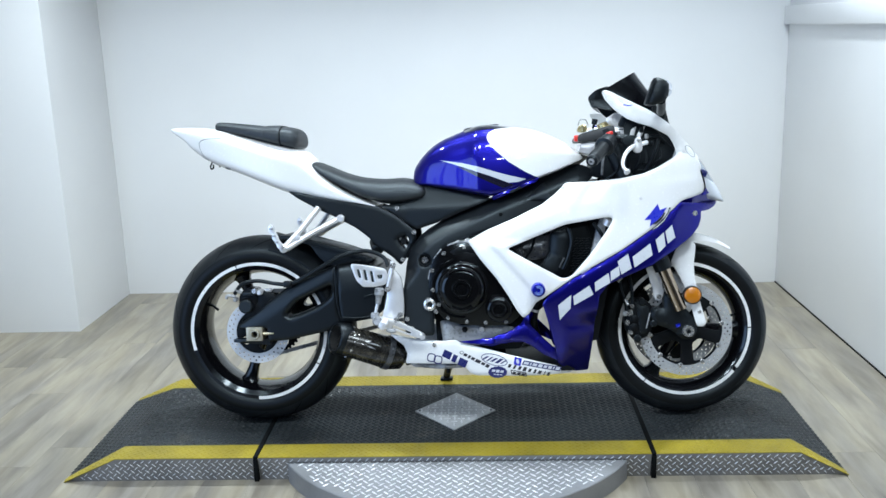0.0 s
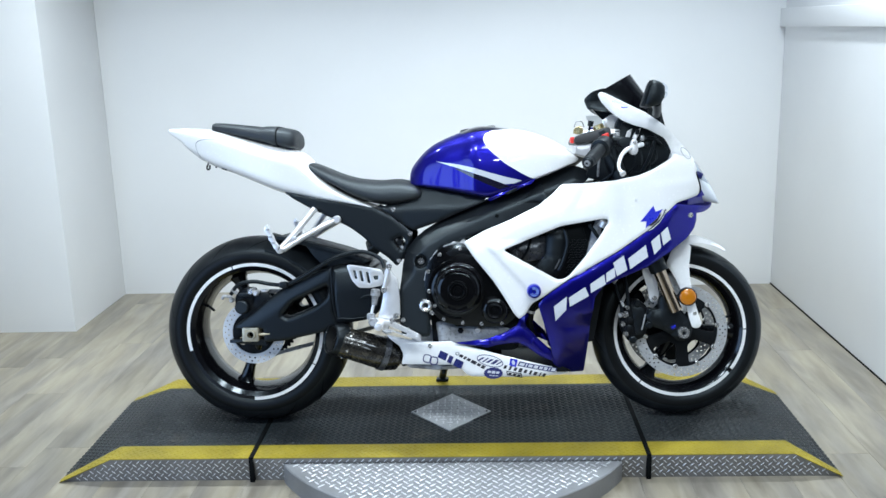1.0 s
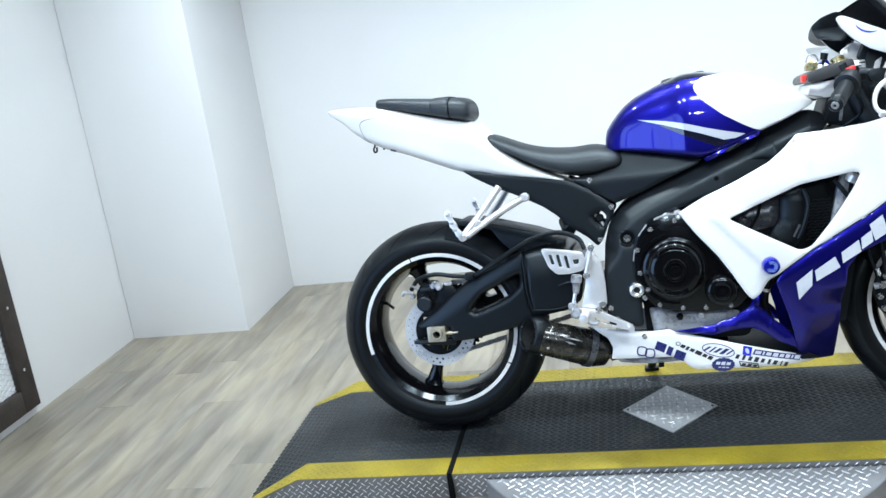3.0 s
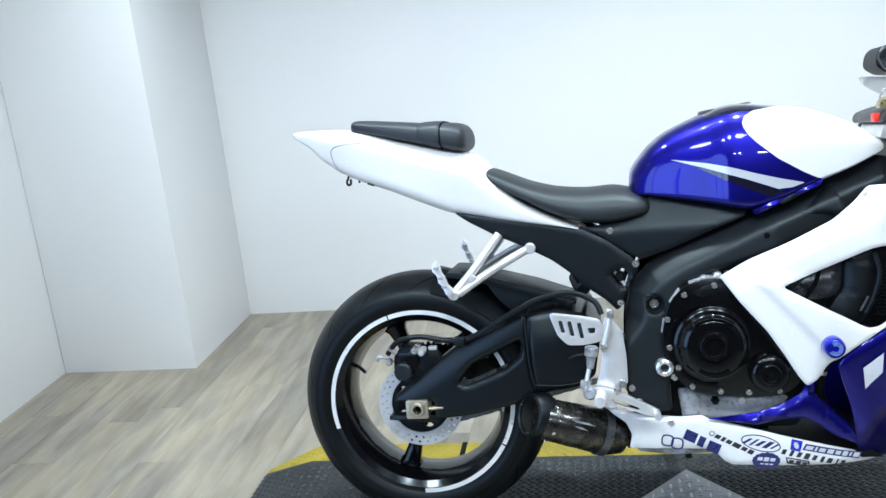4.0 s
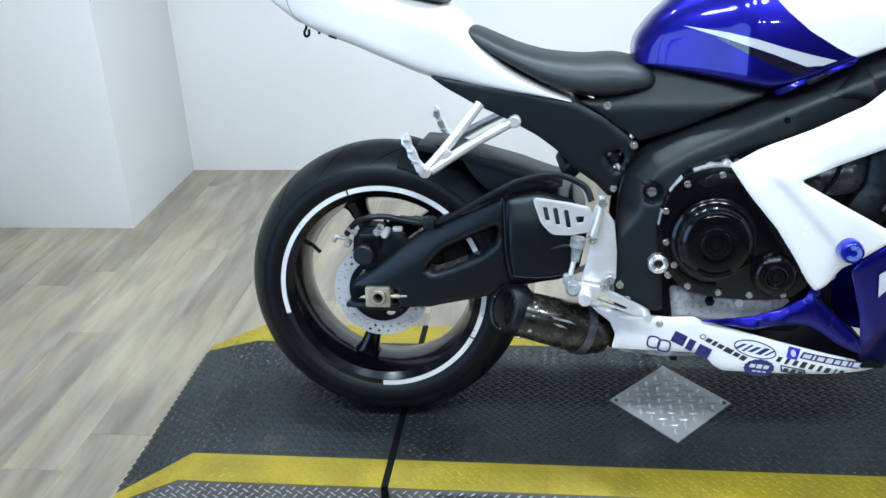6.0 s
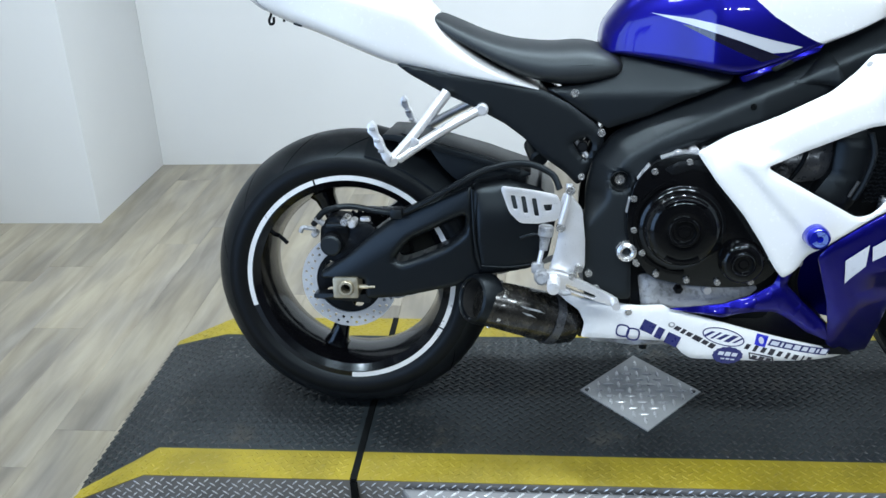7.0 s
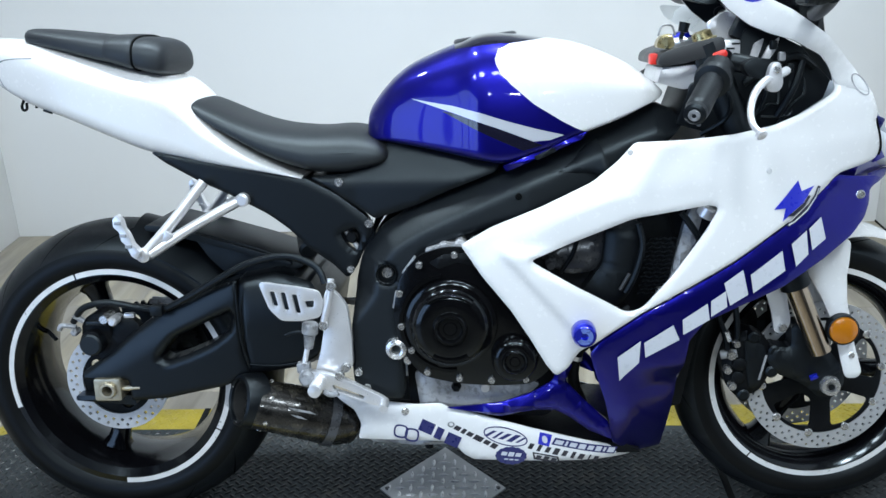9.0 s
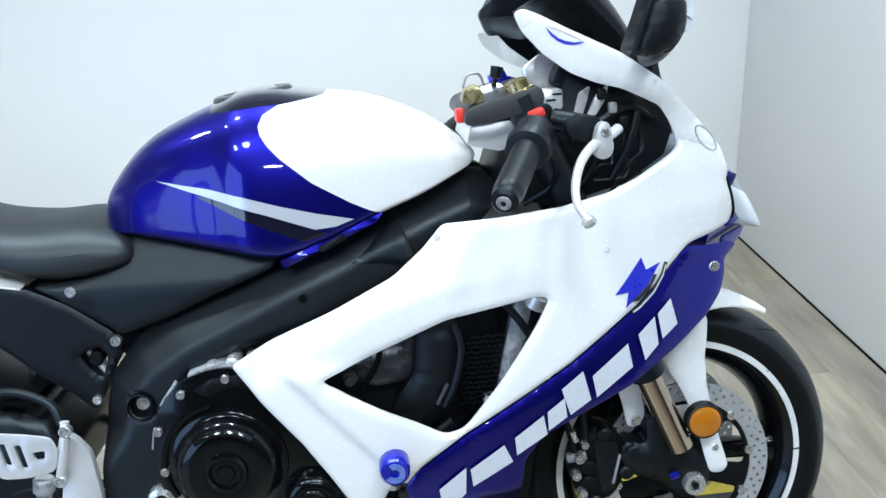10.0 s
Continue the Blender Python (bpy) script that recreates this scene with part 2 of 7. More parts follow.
# ---- builders ----
def part(name, bm, material, parent=None, label="", sharp=35):
    """Links a bmesh as one mesh object under a thing or a part."""
    bmesh.ops.recalc_face_normals(bm, faces=bm.faces)
    lim = radians(sharp)
    for e in bm.edges:
        if len(e.link_faces) == 2 and e.calc_face_angle(0) > lim:
            e.smooth = False
    for f in bm.faces:
        f.smooth = True
    me = bpy.data.meshes.new(name)
    nl, fl = bm.verts.layers.float_vector.get("true_normal"), bm.faces.layers.int.get("outer")
    normals = [l.vert[nl].copy() if f[fl] else Vector((0, 0, 0)) for f in bm.faces for l in f.loops] if nl and fl else None
    if nl:
        bm.verts.layers.float_vector.remove(nl)
    bm.to_mesh(me)
    bm.free()
    if normals:
        me.normals_split_custom_set(normals)
    for m in material if isinstance(material, (list, tuple)) else [material]:
        me.materials.append(m)
    ob = new(name, me)
    if parent:
        ob.parent = parent
    if label:
        ob["label"] = label
    return ob


def mirrored(ob, parent):
    """The same part on the other side of the machine."""
    me = ob.data.copy()
    if "custom_normal" in me.attributes:
        me.attributes.remove(me.attributes["custom_normal"])
    me.transform(Matrix.Diagonal((1, -1, 1, 1)))
    me.flip_normals()
    o = new(ob.name.split(".")[0], me)
    o.parent = parent
    return o


def rounded(pts, r=0.006, n=3):
    """Outline with its corners rounded off."""
    out = []
    k = len(pts)
    for i in range(k):
        a, b, c = Vector(pts[i - 1]), Vector(pts[i]), Vector(pts[(i + 1) % k])
        da, dc = min(r, (a - b).length * 0.45), min(r, (c - b).length * 0.45)
        p, q = b + (a - b).normalized() * da, b + (c - b).normalized() * dc
        for j in range(n + 1):
            t = j / n
            out.append(tuple((1 - t) ** 2 * p + 2 * t * (1 - t) * b + t * t * q))
    return out


def ring(cx, cz, r, n=24, a0=0.0):
    return [(cx + r * math.cos(a0 + 2 * math.pi * i / n), cz + r * math.sin(a0 + 2 * math.pi * i / n)) for i in range(n)]


def flat(outline, holes=()):
    bm = bmesh.new()
    for loop in (outline, *holes):
        vs = [bm.verts.new((p[0], 0, p[1])) for p in loop]
        for i in range(len(vs)):
            bm.edges.new((vs[i - 1], vs[i]))
    bmesh.ops.triangle_fill(bm, use_beauty=True, use_dissolve=False, edges=bm.edges[:])
    return bm


def thicken(bm, dy):
    ret = bmesh.ops.extrude_face_region(bm, geom=bm.faces[:], use_keep_orig=True)
    for v in ret["geom"]:
        if isinstance(v, bmesh.types.BMVert):
            v.co.y += dy(v.co) if callable(dy) else dy


def plate(outline, y0, y1, holes=(), bevel=0.002, corner=0.004):
    """A flat plate with holes, standing in the machine's long plane, from y0 to y1, edges bevelled."""
    bm = flat(rounded(outline, corner) if corner else outline, holes)
    for v in bm.verts:
        v.co.y = y0
    thicken(bm, y1 - y0)
    bmesh.ops.recalc_face_normals(bm, faces=bm.faces)
    if bevel:
        es = [e for e in bm.edges if len(e.link_faces) == 2 and e.calc_face_angle(0) > 0.9]
        bmesh.ops.bevel(bm, geom=es, offset=bevel, segments=2, profile=0.5, affect="EDGES", clamp_overlap=True)
    return bm


def shell(outline, lat, thick=0.004, holes=(), roll=0.006, edge=0.014, step=0.02, corner=0.008, hole_corner=0.008, hole_roll=None, hole_edge=None):
    """A curved panel: its outline in the long plane, lat(x, z) its distance to the side, edges rolled inwards.
    The outer face is shaded by the true slope of the curve."""
    loops = [rounded(outline, corner), *[rounded(h, hole_corner) for h in holes]]
    bm = flat(loops[0], loops[1:])
    for k in (0.25, 0.35, 0.4):
        bmesh.ops.inset_region(bm, faces=bm.faces[:], thickness=edge * k, use_even_offset=True)
    xs, zs = [p[0] for p in outline], [p[1] for p in outline]
    for axis, lo, hi in ((0, min(xs), max(xs)), (2, min(zs), max(zs))):
        c = lo + step
        while c < hi:
            co, no = [0, 0, 0], [0, 0, 0]
            co[axis], no[axis] = c, 1
            bmesh.ops.bisect_plane(bm, geom=bm.verts[:] + bm.edges[:] + bm.faces[:], plane_co=co, plane_no=no, dist=1e-5)
            c += step
    hr, he = (roll if hole_roll is None else hole_roll), (edge if hole_edge is None else hole_edge)
    rims = []
    for k, l in enumerate(loops):
        segs = np.array([(*l[i - 1], *l[i]) for i in range(len(l))])
        d = segs[:, 2:] - segs[:, :2]
        rims.append((segs[:, :2], d, np.maximum((d * d).sum(1), 1e-12), hr if k else roll, he if k else edge))
    nl = bm.verts.layers.float_vector.new("true_normal")
    h = 0.0012
    for v in bm.verts:
        x, z = v.co.x, v.co.z
        p = np.array((x, z))
        y = lat(x, z)
        gx, gz = (lat(x + h, z) - lat(x - h, z)) / (2 * h), (lat(x, z + h) - lat(x, z - h)) / (2 * h)
        on_rim = False
        for a, d, dd, r, e in rims:
            t = np.clip(((p - a) * d).sum(1) / dd, 0, 1)
            off = p - a - d * t[:, None]
            q = (off ** 2).sum(1)
            i = int(q.argmin())
            dist = math.sqrt(q[i])
            if dist < e:
                y += r * (1 - dist / e) ** 2
                if dist < 1e-5:
                    on_rim = True
                else:
                    k = -2 * r * (1 - dist / e) / e / dist
                    gx, gz = gx + k * off[i][0], gz + k * off[i][1]
        v.co.y = y
        v[nl] = Vector((0, 0, 0)) if on_rim else Vector((gx, -1, gz)).normalized()
    outer = set(bm.faces)
    thicken(bm, thick)
    fl = bm.faces.layers.int.new("outer")
    return mark(bm, fl, outer)


def mark(bm, layer, keep):
    for f in bm.faces:
        f[layer] = 1 if f in keep else 0
    return bm


def decal(outline, lat, holes=(), step=0.02, proud=0.0006):
    """A sticker on a panel."""
    bm = flat(outline, holes)
    xs, zs = [p[0] for p in outline], [p[1] for p in outline]
    for axis, lo, hi in ((0, min(xs), max(xs)), (2, min(zs), max(zs))):
        c = lo + step
        while c < hi:
            co, no = [0, 0, 0], [0, 0, 0]
            co[axis], no[axis] = c, 1
            bmesh.ops.bisect_plane(bm, geom=bm.verts[:] + bm.edges[:] + bm.faces[:], plane_co=co, plane_no=no, dist=1e-5)
            c += step
    for v in bm.verts:
        v.co.y = lat(v.co.x, v.co.z) - proud
    thicken(bm, proud * 0.8)
    return bm


def skin(rings, cap=True):
    bm = bmesh.new()
    vs = [[bm.verts.new(p) for p in r] for r in rings]
    n = len(vs[0])
    for a, b in zip(vs, vs[1:]):
        for i in range(n):
            bm.faces.new((a[i - 1], a[i], b[i], b[i - 1]))
    if cap:
        bm.faces.new(vs[0][::-1])
        bm.faces.new(vs[-1])
    return bm


def smooth_stations(st, n):
    """Catmull-Rom samples through stations of numbers."""
    st = [np.array(s, float) for s in st]
    out = []
    for i in range(len(st) - 1):
        p0, p1, p2, p3 = st[max(0, i - 1)], st[i], st[i + 1], st[min(len(st) - 1, i + 2)]
        for j in range(n):
            t = j / n
            out.append(0.5 * (2 * p1 + (p2 - p0) * t + (2 * p0 - 5 * p1 + 4 * p2 - p3) * t * t + (3 * p1 - p0 - 3 * p2 + p3) * t ** 3))
    out.append(st[-1])
    return out


def body(stations, power=2.4, lower=6.0, seg=40, n=4, waist=0.35):
    """A rounded body along x: stations of (x, z below, z above, half width)."""
    rings = []
    for x, zb, zt, w in smooth_stations(stations, n):
        zm = zb + (zt - zb) * waist
        r = []
        for i in range(seg):
            a = 2 * math.pi * i / seg
            c, s = math.cos(a), math.sin(a)
            e = power if s > 0 else lower
            y = w * math.copysign(abs(c) ** (2 / e), c)
            h = (zt - zm) if s > 0 else (zm - zb)
            r.append((x, y, zm + h * math.copysign(abs(s) ** (2 / e), s)))
        rings.append(r)
    return skin(rings)


def lathe(profile, cx, cz, seg=64, closed=False, a0=0.0, a1=360.0):
    """A turned form round the sideways axis through (cx, cz): profile of (radius, y)."""
    bm = bmesh.new()
    full = abs(a1 - a0) >= 359.9
    cnt = seg if full else seg + 1
    rows = []
    for i in range(cnt):
        a = radians(a0 + (a1 - a0) * i / seg)
        rows.append([bm.verts.new((cx + r * math.cos(a), y, cz + r * math.sin(a))) for r, y in profile])
    k = len(profile)
    for i in range(seg):
        a, b = rows[i], rows[(i + 1) % cnt]
        for j in range(k if closed else k - 1):
            bm.faces.new((a[j], a[(j + 1) % k], b[(j + 1) % k], b[j]))
    if not full and closed:
        bm.faces.new(rows[0])
        bm.faces.new(rows[-1][::-1])
    bmesh.ops.remove_doubles(bm, verts=bm.verts, dist=1e-6)
    return bm


def rod(points, r, seg=12, n=6, cap=True, taper=None):
    """A round bar or hose through points; r may change along it."""
    pts = [Vector(p) for p in smooth_stations(points, n)] if len(points) > 2 else [Vector(p) for p in points]
    rings = []
    side = None
    for i, p in enumerate(pts):
        d = (pts[min(i + 1, len(pts) - 1)] - pts[max(i - 1, 0)]).normalized()
        if side is None:
            side = d.cross(Vector((0, 0, 1)) if abs(d.z) < 0.9 else Vector((1, 0, 0))).normalized()
        side = (side - d * side.dot(d)).normalized()
        up = d.cross(side)
        k = r if taper is None else r + (taper - r) * i / (len(pts) - 1)
        rings.append([p + k * (math.cos(2 * math.pi * j / seg) * side + math.sin(2 * math.pi * j / seg) * up) for j in range(seg)])
    return skin(rings, cap)


def turned(p, q, profile, seg=32, cap=True):
    """A turned form along the line p-q: profile of (distance along, radius)."""
    p, q = Vector(p), Vector(q)
    d = (q - p).normalized()
    side = d.cross(Vector((0, 0, 1)) if abs(d.z) < 0.9 else Vector((1, 0, 0))).normalized()
    up = d.cross(side)
    return skin([[p + d * s + r * (math.cos(2 * math.pi * j / seg) * side + math.sin(2 * math.pi * j / seg) * up) for j in range(seg)] for s, r in profile], cap)


def block(x0, x1, y0, y1, z0, z1, bevel=0.004, m=None):
    bm = bmesh.new()
    bmesh.ops.create_cube(bm, size=1)
    for v in bm.verts:
        v.co = Vector(((x0 + x1) / 2 + v.co.x * (x1 - x0), (y0 + y1) / 2 + v.co.y * (y1 - y0), (z0 + z1) / 2 + v.co.z * (z1 - z0)))
    if bevel:
        bmesh.ops.bevel(bm, geom=bm.edges[:], offset=bevel, segments=2, profile=0.5, affect="EDGES", clamp_overlap=True)
    if m is not None:
        bmesh.ops.transform(bm, matrix=m, verts=bm.verts)
    return bm


def merge(*bms):
    """Several shapes of one part as one mesh."""
    out = bmesh.new()
    for b in bms:
        me = bpy.data.meshes.new("tmp")
        b.to_mesh(me)
        b.free()
        out.from_mesh(me)
        bpy.data.meshes.remove(me)
    return out


def bolt(x, z, y, r=0.008, h=0.006, parent=None, material=None):
    bm = lathe([(0, y - h), (r * 0.45, y - h), (r * 0.45, y - h * 0.55), (r * 0.6, y - h * 0.55), (r * 0.62, y - h), (r * 0.85, y - h), (r, y - h * 0.8), (r, y + 0.004), (0, y + 0.004)], x, z, seg=14)
    return part("bolt", bm, material or M_BOLT, parent)


# ---- the room ----
H = 2.7
X0, X1, Y0, Y1, CX, CY = -2.465, 1.578, -5.2, 1.822, -1.885, 1.185


def wall(name, x0, x1, y0, y1, z0, z1, label, material=None):
    ob = part(name, block(x0, x1, y0, y1, z0, z1, 0.002), material or M_WALL)
    return tagged(ob, label, "wall", kind="structure")


wall("wall_back", CX, X1 + 0.12, Y1, Y1 + 0.12, -0.05, H, "plain white painted back wall of the display bay")
BAY = -1.0
wall("wall_right", X1, X1 + 0.12, BAY, Y1 - 0.002, -0.05, H, "plain white painted side wall of the display bay")
DY0, DY1, DZ = -4.10, -1.40, 2.20
wall("wall_left", X0 - 0.12, X0, BAY, Y1 + 0.12, -0.05, H, "plain white painted side wall beside the display bay")
# unseen walls before the bay, made dark so reflections and bounce stay low
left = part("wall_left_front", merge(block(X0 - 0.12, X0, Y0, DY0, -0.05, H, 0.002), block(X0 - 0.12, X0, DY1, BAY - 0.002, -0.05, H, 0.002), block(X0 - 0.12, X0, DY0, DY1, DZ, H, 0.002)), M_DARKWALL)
tagged(left, "unseen side wall, dark grey to keep reflections dark", "wall", kind="structure")
wall("wall_right_front", X1, X1 + 0.12, Y0, BAY - 0.002, -0.05, H, "unseen side wall, dark grey to keep reflections dark", M_DARKWALL)
wall("wall_column", X0 + 0.002, CX, CY, Y1 + 0.118, -0.05, H, "white boxed-out column in the wall corner")
wall("wall_front", X0, X1, Y0 - 0.12, Y0 - 0.002, -0.05, H, "unseen dark grey wall that closes the room and keeps reflections dark", M_DARKWALL)
ceil = part("ceiling", block(X0 - 0.12, X1 + 0.12, Y0 - 0.12, Y1 + 0.12, H, H + 0.1, 0), M_CEIL)
tagged(ceil, "plain pale ceiling of the display room", "ceiling", kind="structure")
ledge = part("trim", block(X1 - 0.025, X1 + 0.01, BAY, Y1 - 0.002, 1.322, 1.410, 0.003), M_WALL)
tagged(ledge, "white horizontal trim board on the side wall", "trim", kind="structure")

gap = part("baseboard", block(X1 - 0.003, X1 + 0.01, BAY, Y1 - 0.002, -0.004, 0.007, 0), M_GAP)
tagged(gap, "thin dark gap at the foot of the side wall", "baseboard", kind="structure")

# shop window in the side wall, four panes wide
win = tagged(new("window_1"), "white-framed shop window lit by daylight", "window", kind="structure")
part("window_frame", merge(block(X0 - 0.10, X0 - 0.01, DY0, DY0 + 0.07, 0.0, DZ, 0.003), block(X0 - 0.10, X0 - 0.01, DY1 - 0.07, DY1, 0.0, DZ, 0.003), block(X0 - 0.10, X0 - 0.01, DY0 + 0.07, DY1 - 0.07, DZ - 0.07, DZ, 0.003), block(X0 - 0.10, X0 - 0.01, DY0 + 0.07, DY1 - 0.07, 0.0, 0.16, 0.003)), M_WALL, win)
for k in (1, 2, 3):
    y = DY0 + (DY1 - DY0) * k / 4
    part("glazing_bar", block(X0 - 0.06, X0 - 0.025, y - 0.025, y + 0.025, 0.16, DZ - 0.07, 0.002), M_WALL, win)

# floor: planks laid along y
sub = part("floor", block(X0 - 0.1, X1 + 0.1, Y0 - 0.1, Y1 + 0.1, -0.06, -0.004, 0), M_GAP)
tagged(sub, "grey-brown wood-look vinyl plank floor", "floor", kind="structure")
PW, PL = 0.152, 1.22


def plank_mesh(length):
    bm = block(0.0002, PW - 0.0002, 0.0002, length - 0.0002, -0.008, 0.0, 0)
    top = [e for e in bm.edges if all(v.co.z > -0.001 for v in e.verts)]
    bmesh.ops.bevel(bm, geom=top, offset=0.0005, segments=1, affect="EDGES")
    me = bpy.data.meshes.new("plank")
    bm.to_mesh(me)
    bm.free()
    me.materials.append(M_PLANK)
    return me


FULL = plank_mesh(PL)
rng = random.Random(4)
nx = int((X1 - X0) / PW) + 1
for i in range(nx):
    x = X0 - 0.05 + i * PW
    y = Y0 - rng.random() * PL
    while y < Y1:
        y0, y1 = max(y, Y0 - 0.05), min(y + PL, Y1 + 0.05)
        if y1 - y0 > 0.02:
            o = new("plank", FULL if y1 - y0 > PL - 0.001 else plank_mesh(y1 - y0))
            o.location = (x, y0, 0)
            o.parent = sub
        y += PL

# ---- display platform ----
PT = 0.080
YN, YF = -0.335, 0.338


def deck(x0, x1, z0, z1, z_left, z_right, flat0, flat1):
    """A deck section; its outer end slopes to the floor."""
    cuts = sorted({x0, flat0, flat1, x1})
    rings = []
    for x in cuts:
        top = z1 if flat0 <= x <= flat1 else (z_left if x < flat0 else z_right)
        k = -0.014 * (top - z0) / (z1 - z0)
        rings.append([(x, YN + 0.014, z0), (x, YN + 0.014 + k, top), (x, YF - 0.014 - k, top), (x, YF - 0.014, z0)])
    return skin(rings)


def treads(cells, size=(0.027, 0.0085, 0.0024)):
    """Raised lozenges: cells of (place, direction, normal)."""
    verts, faces = [], []
    l, w, h = size
    for p, d, n in cells:
        p, d, n = Vector(p), Vector(d), Vector(n)
        s = n.cross(d)
        k = len(verts)
        for u, v in ((-0.5, 0), (-0.2, -0.5), (0.2, -0.5), (0.5, 0), (0.2, 0.5), (-0.2, 0.5)):
            verts.append(p + d * u * l + s * v * w - n * 0.0003)
        for u, v in ((-0.34, 0), (-0.15, -0.22), (0.15, -0.22), (0.34, 0), (0.15, 0.22), (-0.15, 0.22)):
            verts.append(p + d * u * l + s * v * w + n * h)
        for i in range(6):
            j = (i + 1) % 6
            faces.append((k + i, k + j, k + 6 + j, k + 6 + i))
        faces.append(tuple(k + 6 + i for i in range(6)))
    me = bpy.data.meshes.new("tread")
    me.from_pydata([tuple(v) for v in verts], [], faces)
    me.update()
    for f in me.polygons:
        f.use_smooth = True
    return me


def tread_part(name, cells, material, parent, **kw):
    me = treads(cells, **kw)
    me.materials.append(material)
    ob = new(name, me)
    ob.parent = parent
    ob["kind"] = "stuff"
    return ob


def grid_cells(x0, x1, y0, y1, z, pitch=0.0235, keep=None, slope=None, level=False):
    """Bars in offset rows, each pointing at the flank of its neighbour; level turns the pattern by an eighth."""
    out = []
    cx, cy, reach = (x0 + x1) / 2, (y0 + y1) / 2, max(x1 - x0, y1 - y0)
    for j in range(-int(reach / pitch), int(reach / pitch) + 1):
        for i in range(-int(reach / pitch) // 2, int(reach / pitch) // 2 + 1):
            x, y = pitch * (i + 0.5 * (j % 2)), 0.5 * pitch * j
            a = radians(45 if j % 2 else -45)
            if level:
                x, y, a = (x - y) * math.sqrt(0.5), (x + y) * math.sqrt(0.5), a + radians(45)
            x, y = x + cx, y + cy
            if not (x0 < x < x1 and y0 < y < y1) or keep and not keep(x, y):
                continue
            zz, n = (z, Vector((0, 0, 1))) if slope is None else slope(x, y)
            d = Vector((math.cos(a), math.sin(a), 0))
            d = (d - n * d.dot(n)).normalized()
            out.append(((x, y, zz), d, n))
    return out


XA, XB, XC, XD = -1.287, -1.115, 0.99, 1.140
platform = tagged(new("display_platform"), "low black tread-plate display platform with yellow edges and ramped ends", "platform")
sections = (
    (XA, -0.677, 0.003, PT, XB, -0.677),
    (-0.667, 0.548, PT, PT, -0.667, 0.548),
    (0.558, XD, PT, 0.003, 0.558, XC),
)
for x0, x1, zl, zr, f0, f1 in sections:
    part("deck_section", deck(x0, x1, 0.0, PT, zl, zr, f0, f1), [M_SKIRT], platform, "silver tread-plate deck section")
for x in (-0.672, 0.553):
    part("joint_strip", merge(block(x - 0.0075, x + 0.0075, YN - 0.001, YF + 0.001, PT - 0.003, PT + 0.0045, 0.002), block(x - 0.0075, x + 0.0075, YN - 0.003, YN + 0.016, 0.001, PT - 0.0032, 0.002), block(x - 0.0052, x + 0.0052, YN + 0.0165, YF - 0.016, 0.001, PT - 0.0035, 0.0)), M_GAP, platform, "black joint between deck sections")


def top_z(x):
    if x < XB:
        return PT + (x - XB) * (PT - 0.003) / (XB - XA)
    if x > XC:
        return PT - (x - XC) * (PT - 0.003) / (XD - XC)
    return PT


def top_slope(x, y):
    dz = (top_z(x + 0.001) - top_z(x - 0.001)) / 0.002
    return top_z(x) + 0.0012, Vector((-dz, 0, 1)).normalized()


def near_in(x):
    if x < XB:
        return -0.243 + (XB - x) / (XB - XA) * -0.055
    if x > XC:
        return -0.243 + (x - XC) / (XD - XC) * -0.055
    return -0.243


def strip(xs, ya, yb, lift):
    bm = bmesh.new()
    lo = [bm.verts.new((x, ya(x), top_z(x) + lift)) for x in xs]
    hi = [bm.verts.new((x, yb(x), top_z(x) + lift)) for x in xs]
    for i in range(len(xs) - 1):
        bm.faces.new((lo[i], lo[i + 1], hi[i + 1], hi[i]))
    ret = bmesh.ops.extrude_face_region(bm, geom=bm.faces[:], use_keep_orig=True)
    for v in ret["geom"]:
        if isinstance(v, bmesh.types.BMVert):
            v.co.z -= lift + 0.0005
    return bm


def far_in(x):
    return 0.246 if XB <= x <= XC else 0.246 + 0.06 * (abs(x - (XB if x < XB else XC)) / 0.15)


for x0, x1, zl, zr, f0, f1 in sections:
    xs = sorted({x0 + 0.0005, f0, f1, x1 - 0.0005})
    part("black_tread_sheet", strip(xs, near_in, far_in, 0.0012), M_MAT, platform, "black tread surface")
    part("yellow_edge", strip(xs, lambda x: YN + 0.0, near_in, 0.0016), M_YELLOW, platform, "yellow painted edge strip")
    part("yellow_edge", strip(xs, far_in, lambda x: YF, 0.0016), M_YELLOW, platform, "yellow painted edge strip")
clear = lambda x, y: abs(x + 0.672) > 0.014 and abs(x - 0.553) > 0.014
in_dia = lambda x, y: abs(x + 0.060) / 0.139 + abs(y - 0.002) / 0.157 < 1
tread_part("black_treads", grid_cells(XA, XD, -0.30, 0.31, 0, keep=lambda x, y: clear(x, y) and near_in(x) + 0.01 < y < far_in(x) - 0.01 and not in_dia(x, y), slope=top_slope), M_TREADBLACK, platform, size=(0.0225, 0.0066, 0.0022))
tread_part("yellow_treads", grid_cells(XA, XD, -0.335, 0.338, 0, keep=lambda x, y: clear(x, y) and (y < near_in(x) - 0.01 or y > far_in(x) + 0.01), slope=top_slope), M_YELLOW, platform, size=(0.0215, 0.0060, 0.0018))
side_cells = []
for i in range(104):
    for j in range(6):
        x, z = XA + 0.010 + (i + 0.5 * (j % 2)) * 0.0235, 0.010 + j * 0.01175
        if z + 0.008 < top_z(x) and clear(x, 0) and x < XD:
            n = Vector((0, -1, -0.175)).normalized()
            a = radians(45 if j % 2 else -45)
            d = Vector((math.cos(a), 0.0, math.sin(a)))
            d = (d - n * d.dot(n)).normalized()
            side_cells.append(((x, YN + 0.014 - 0.175 * z, z), d, n))
tread_part("side_treads", side_cells, M_TREAD, platform, size=(0.0195, 0.0036, 0.0016))

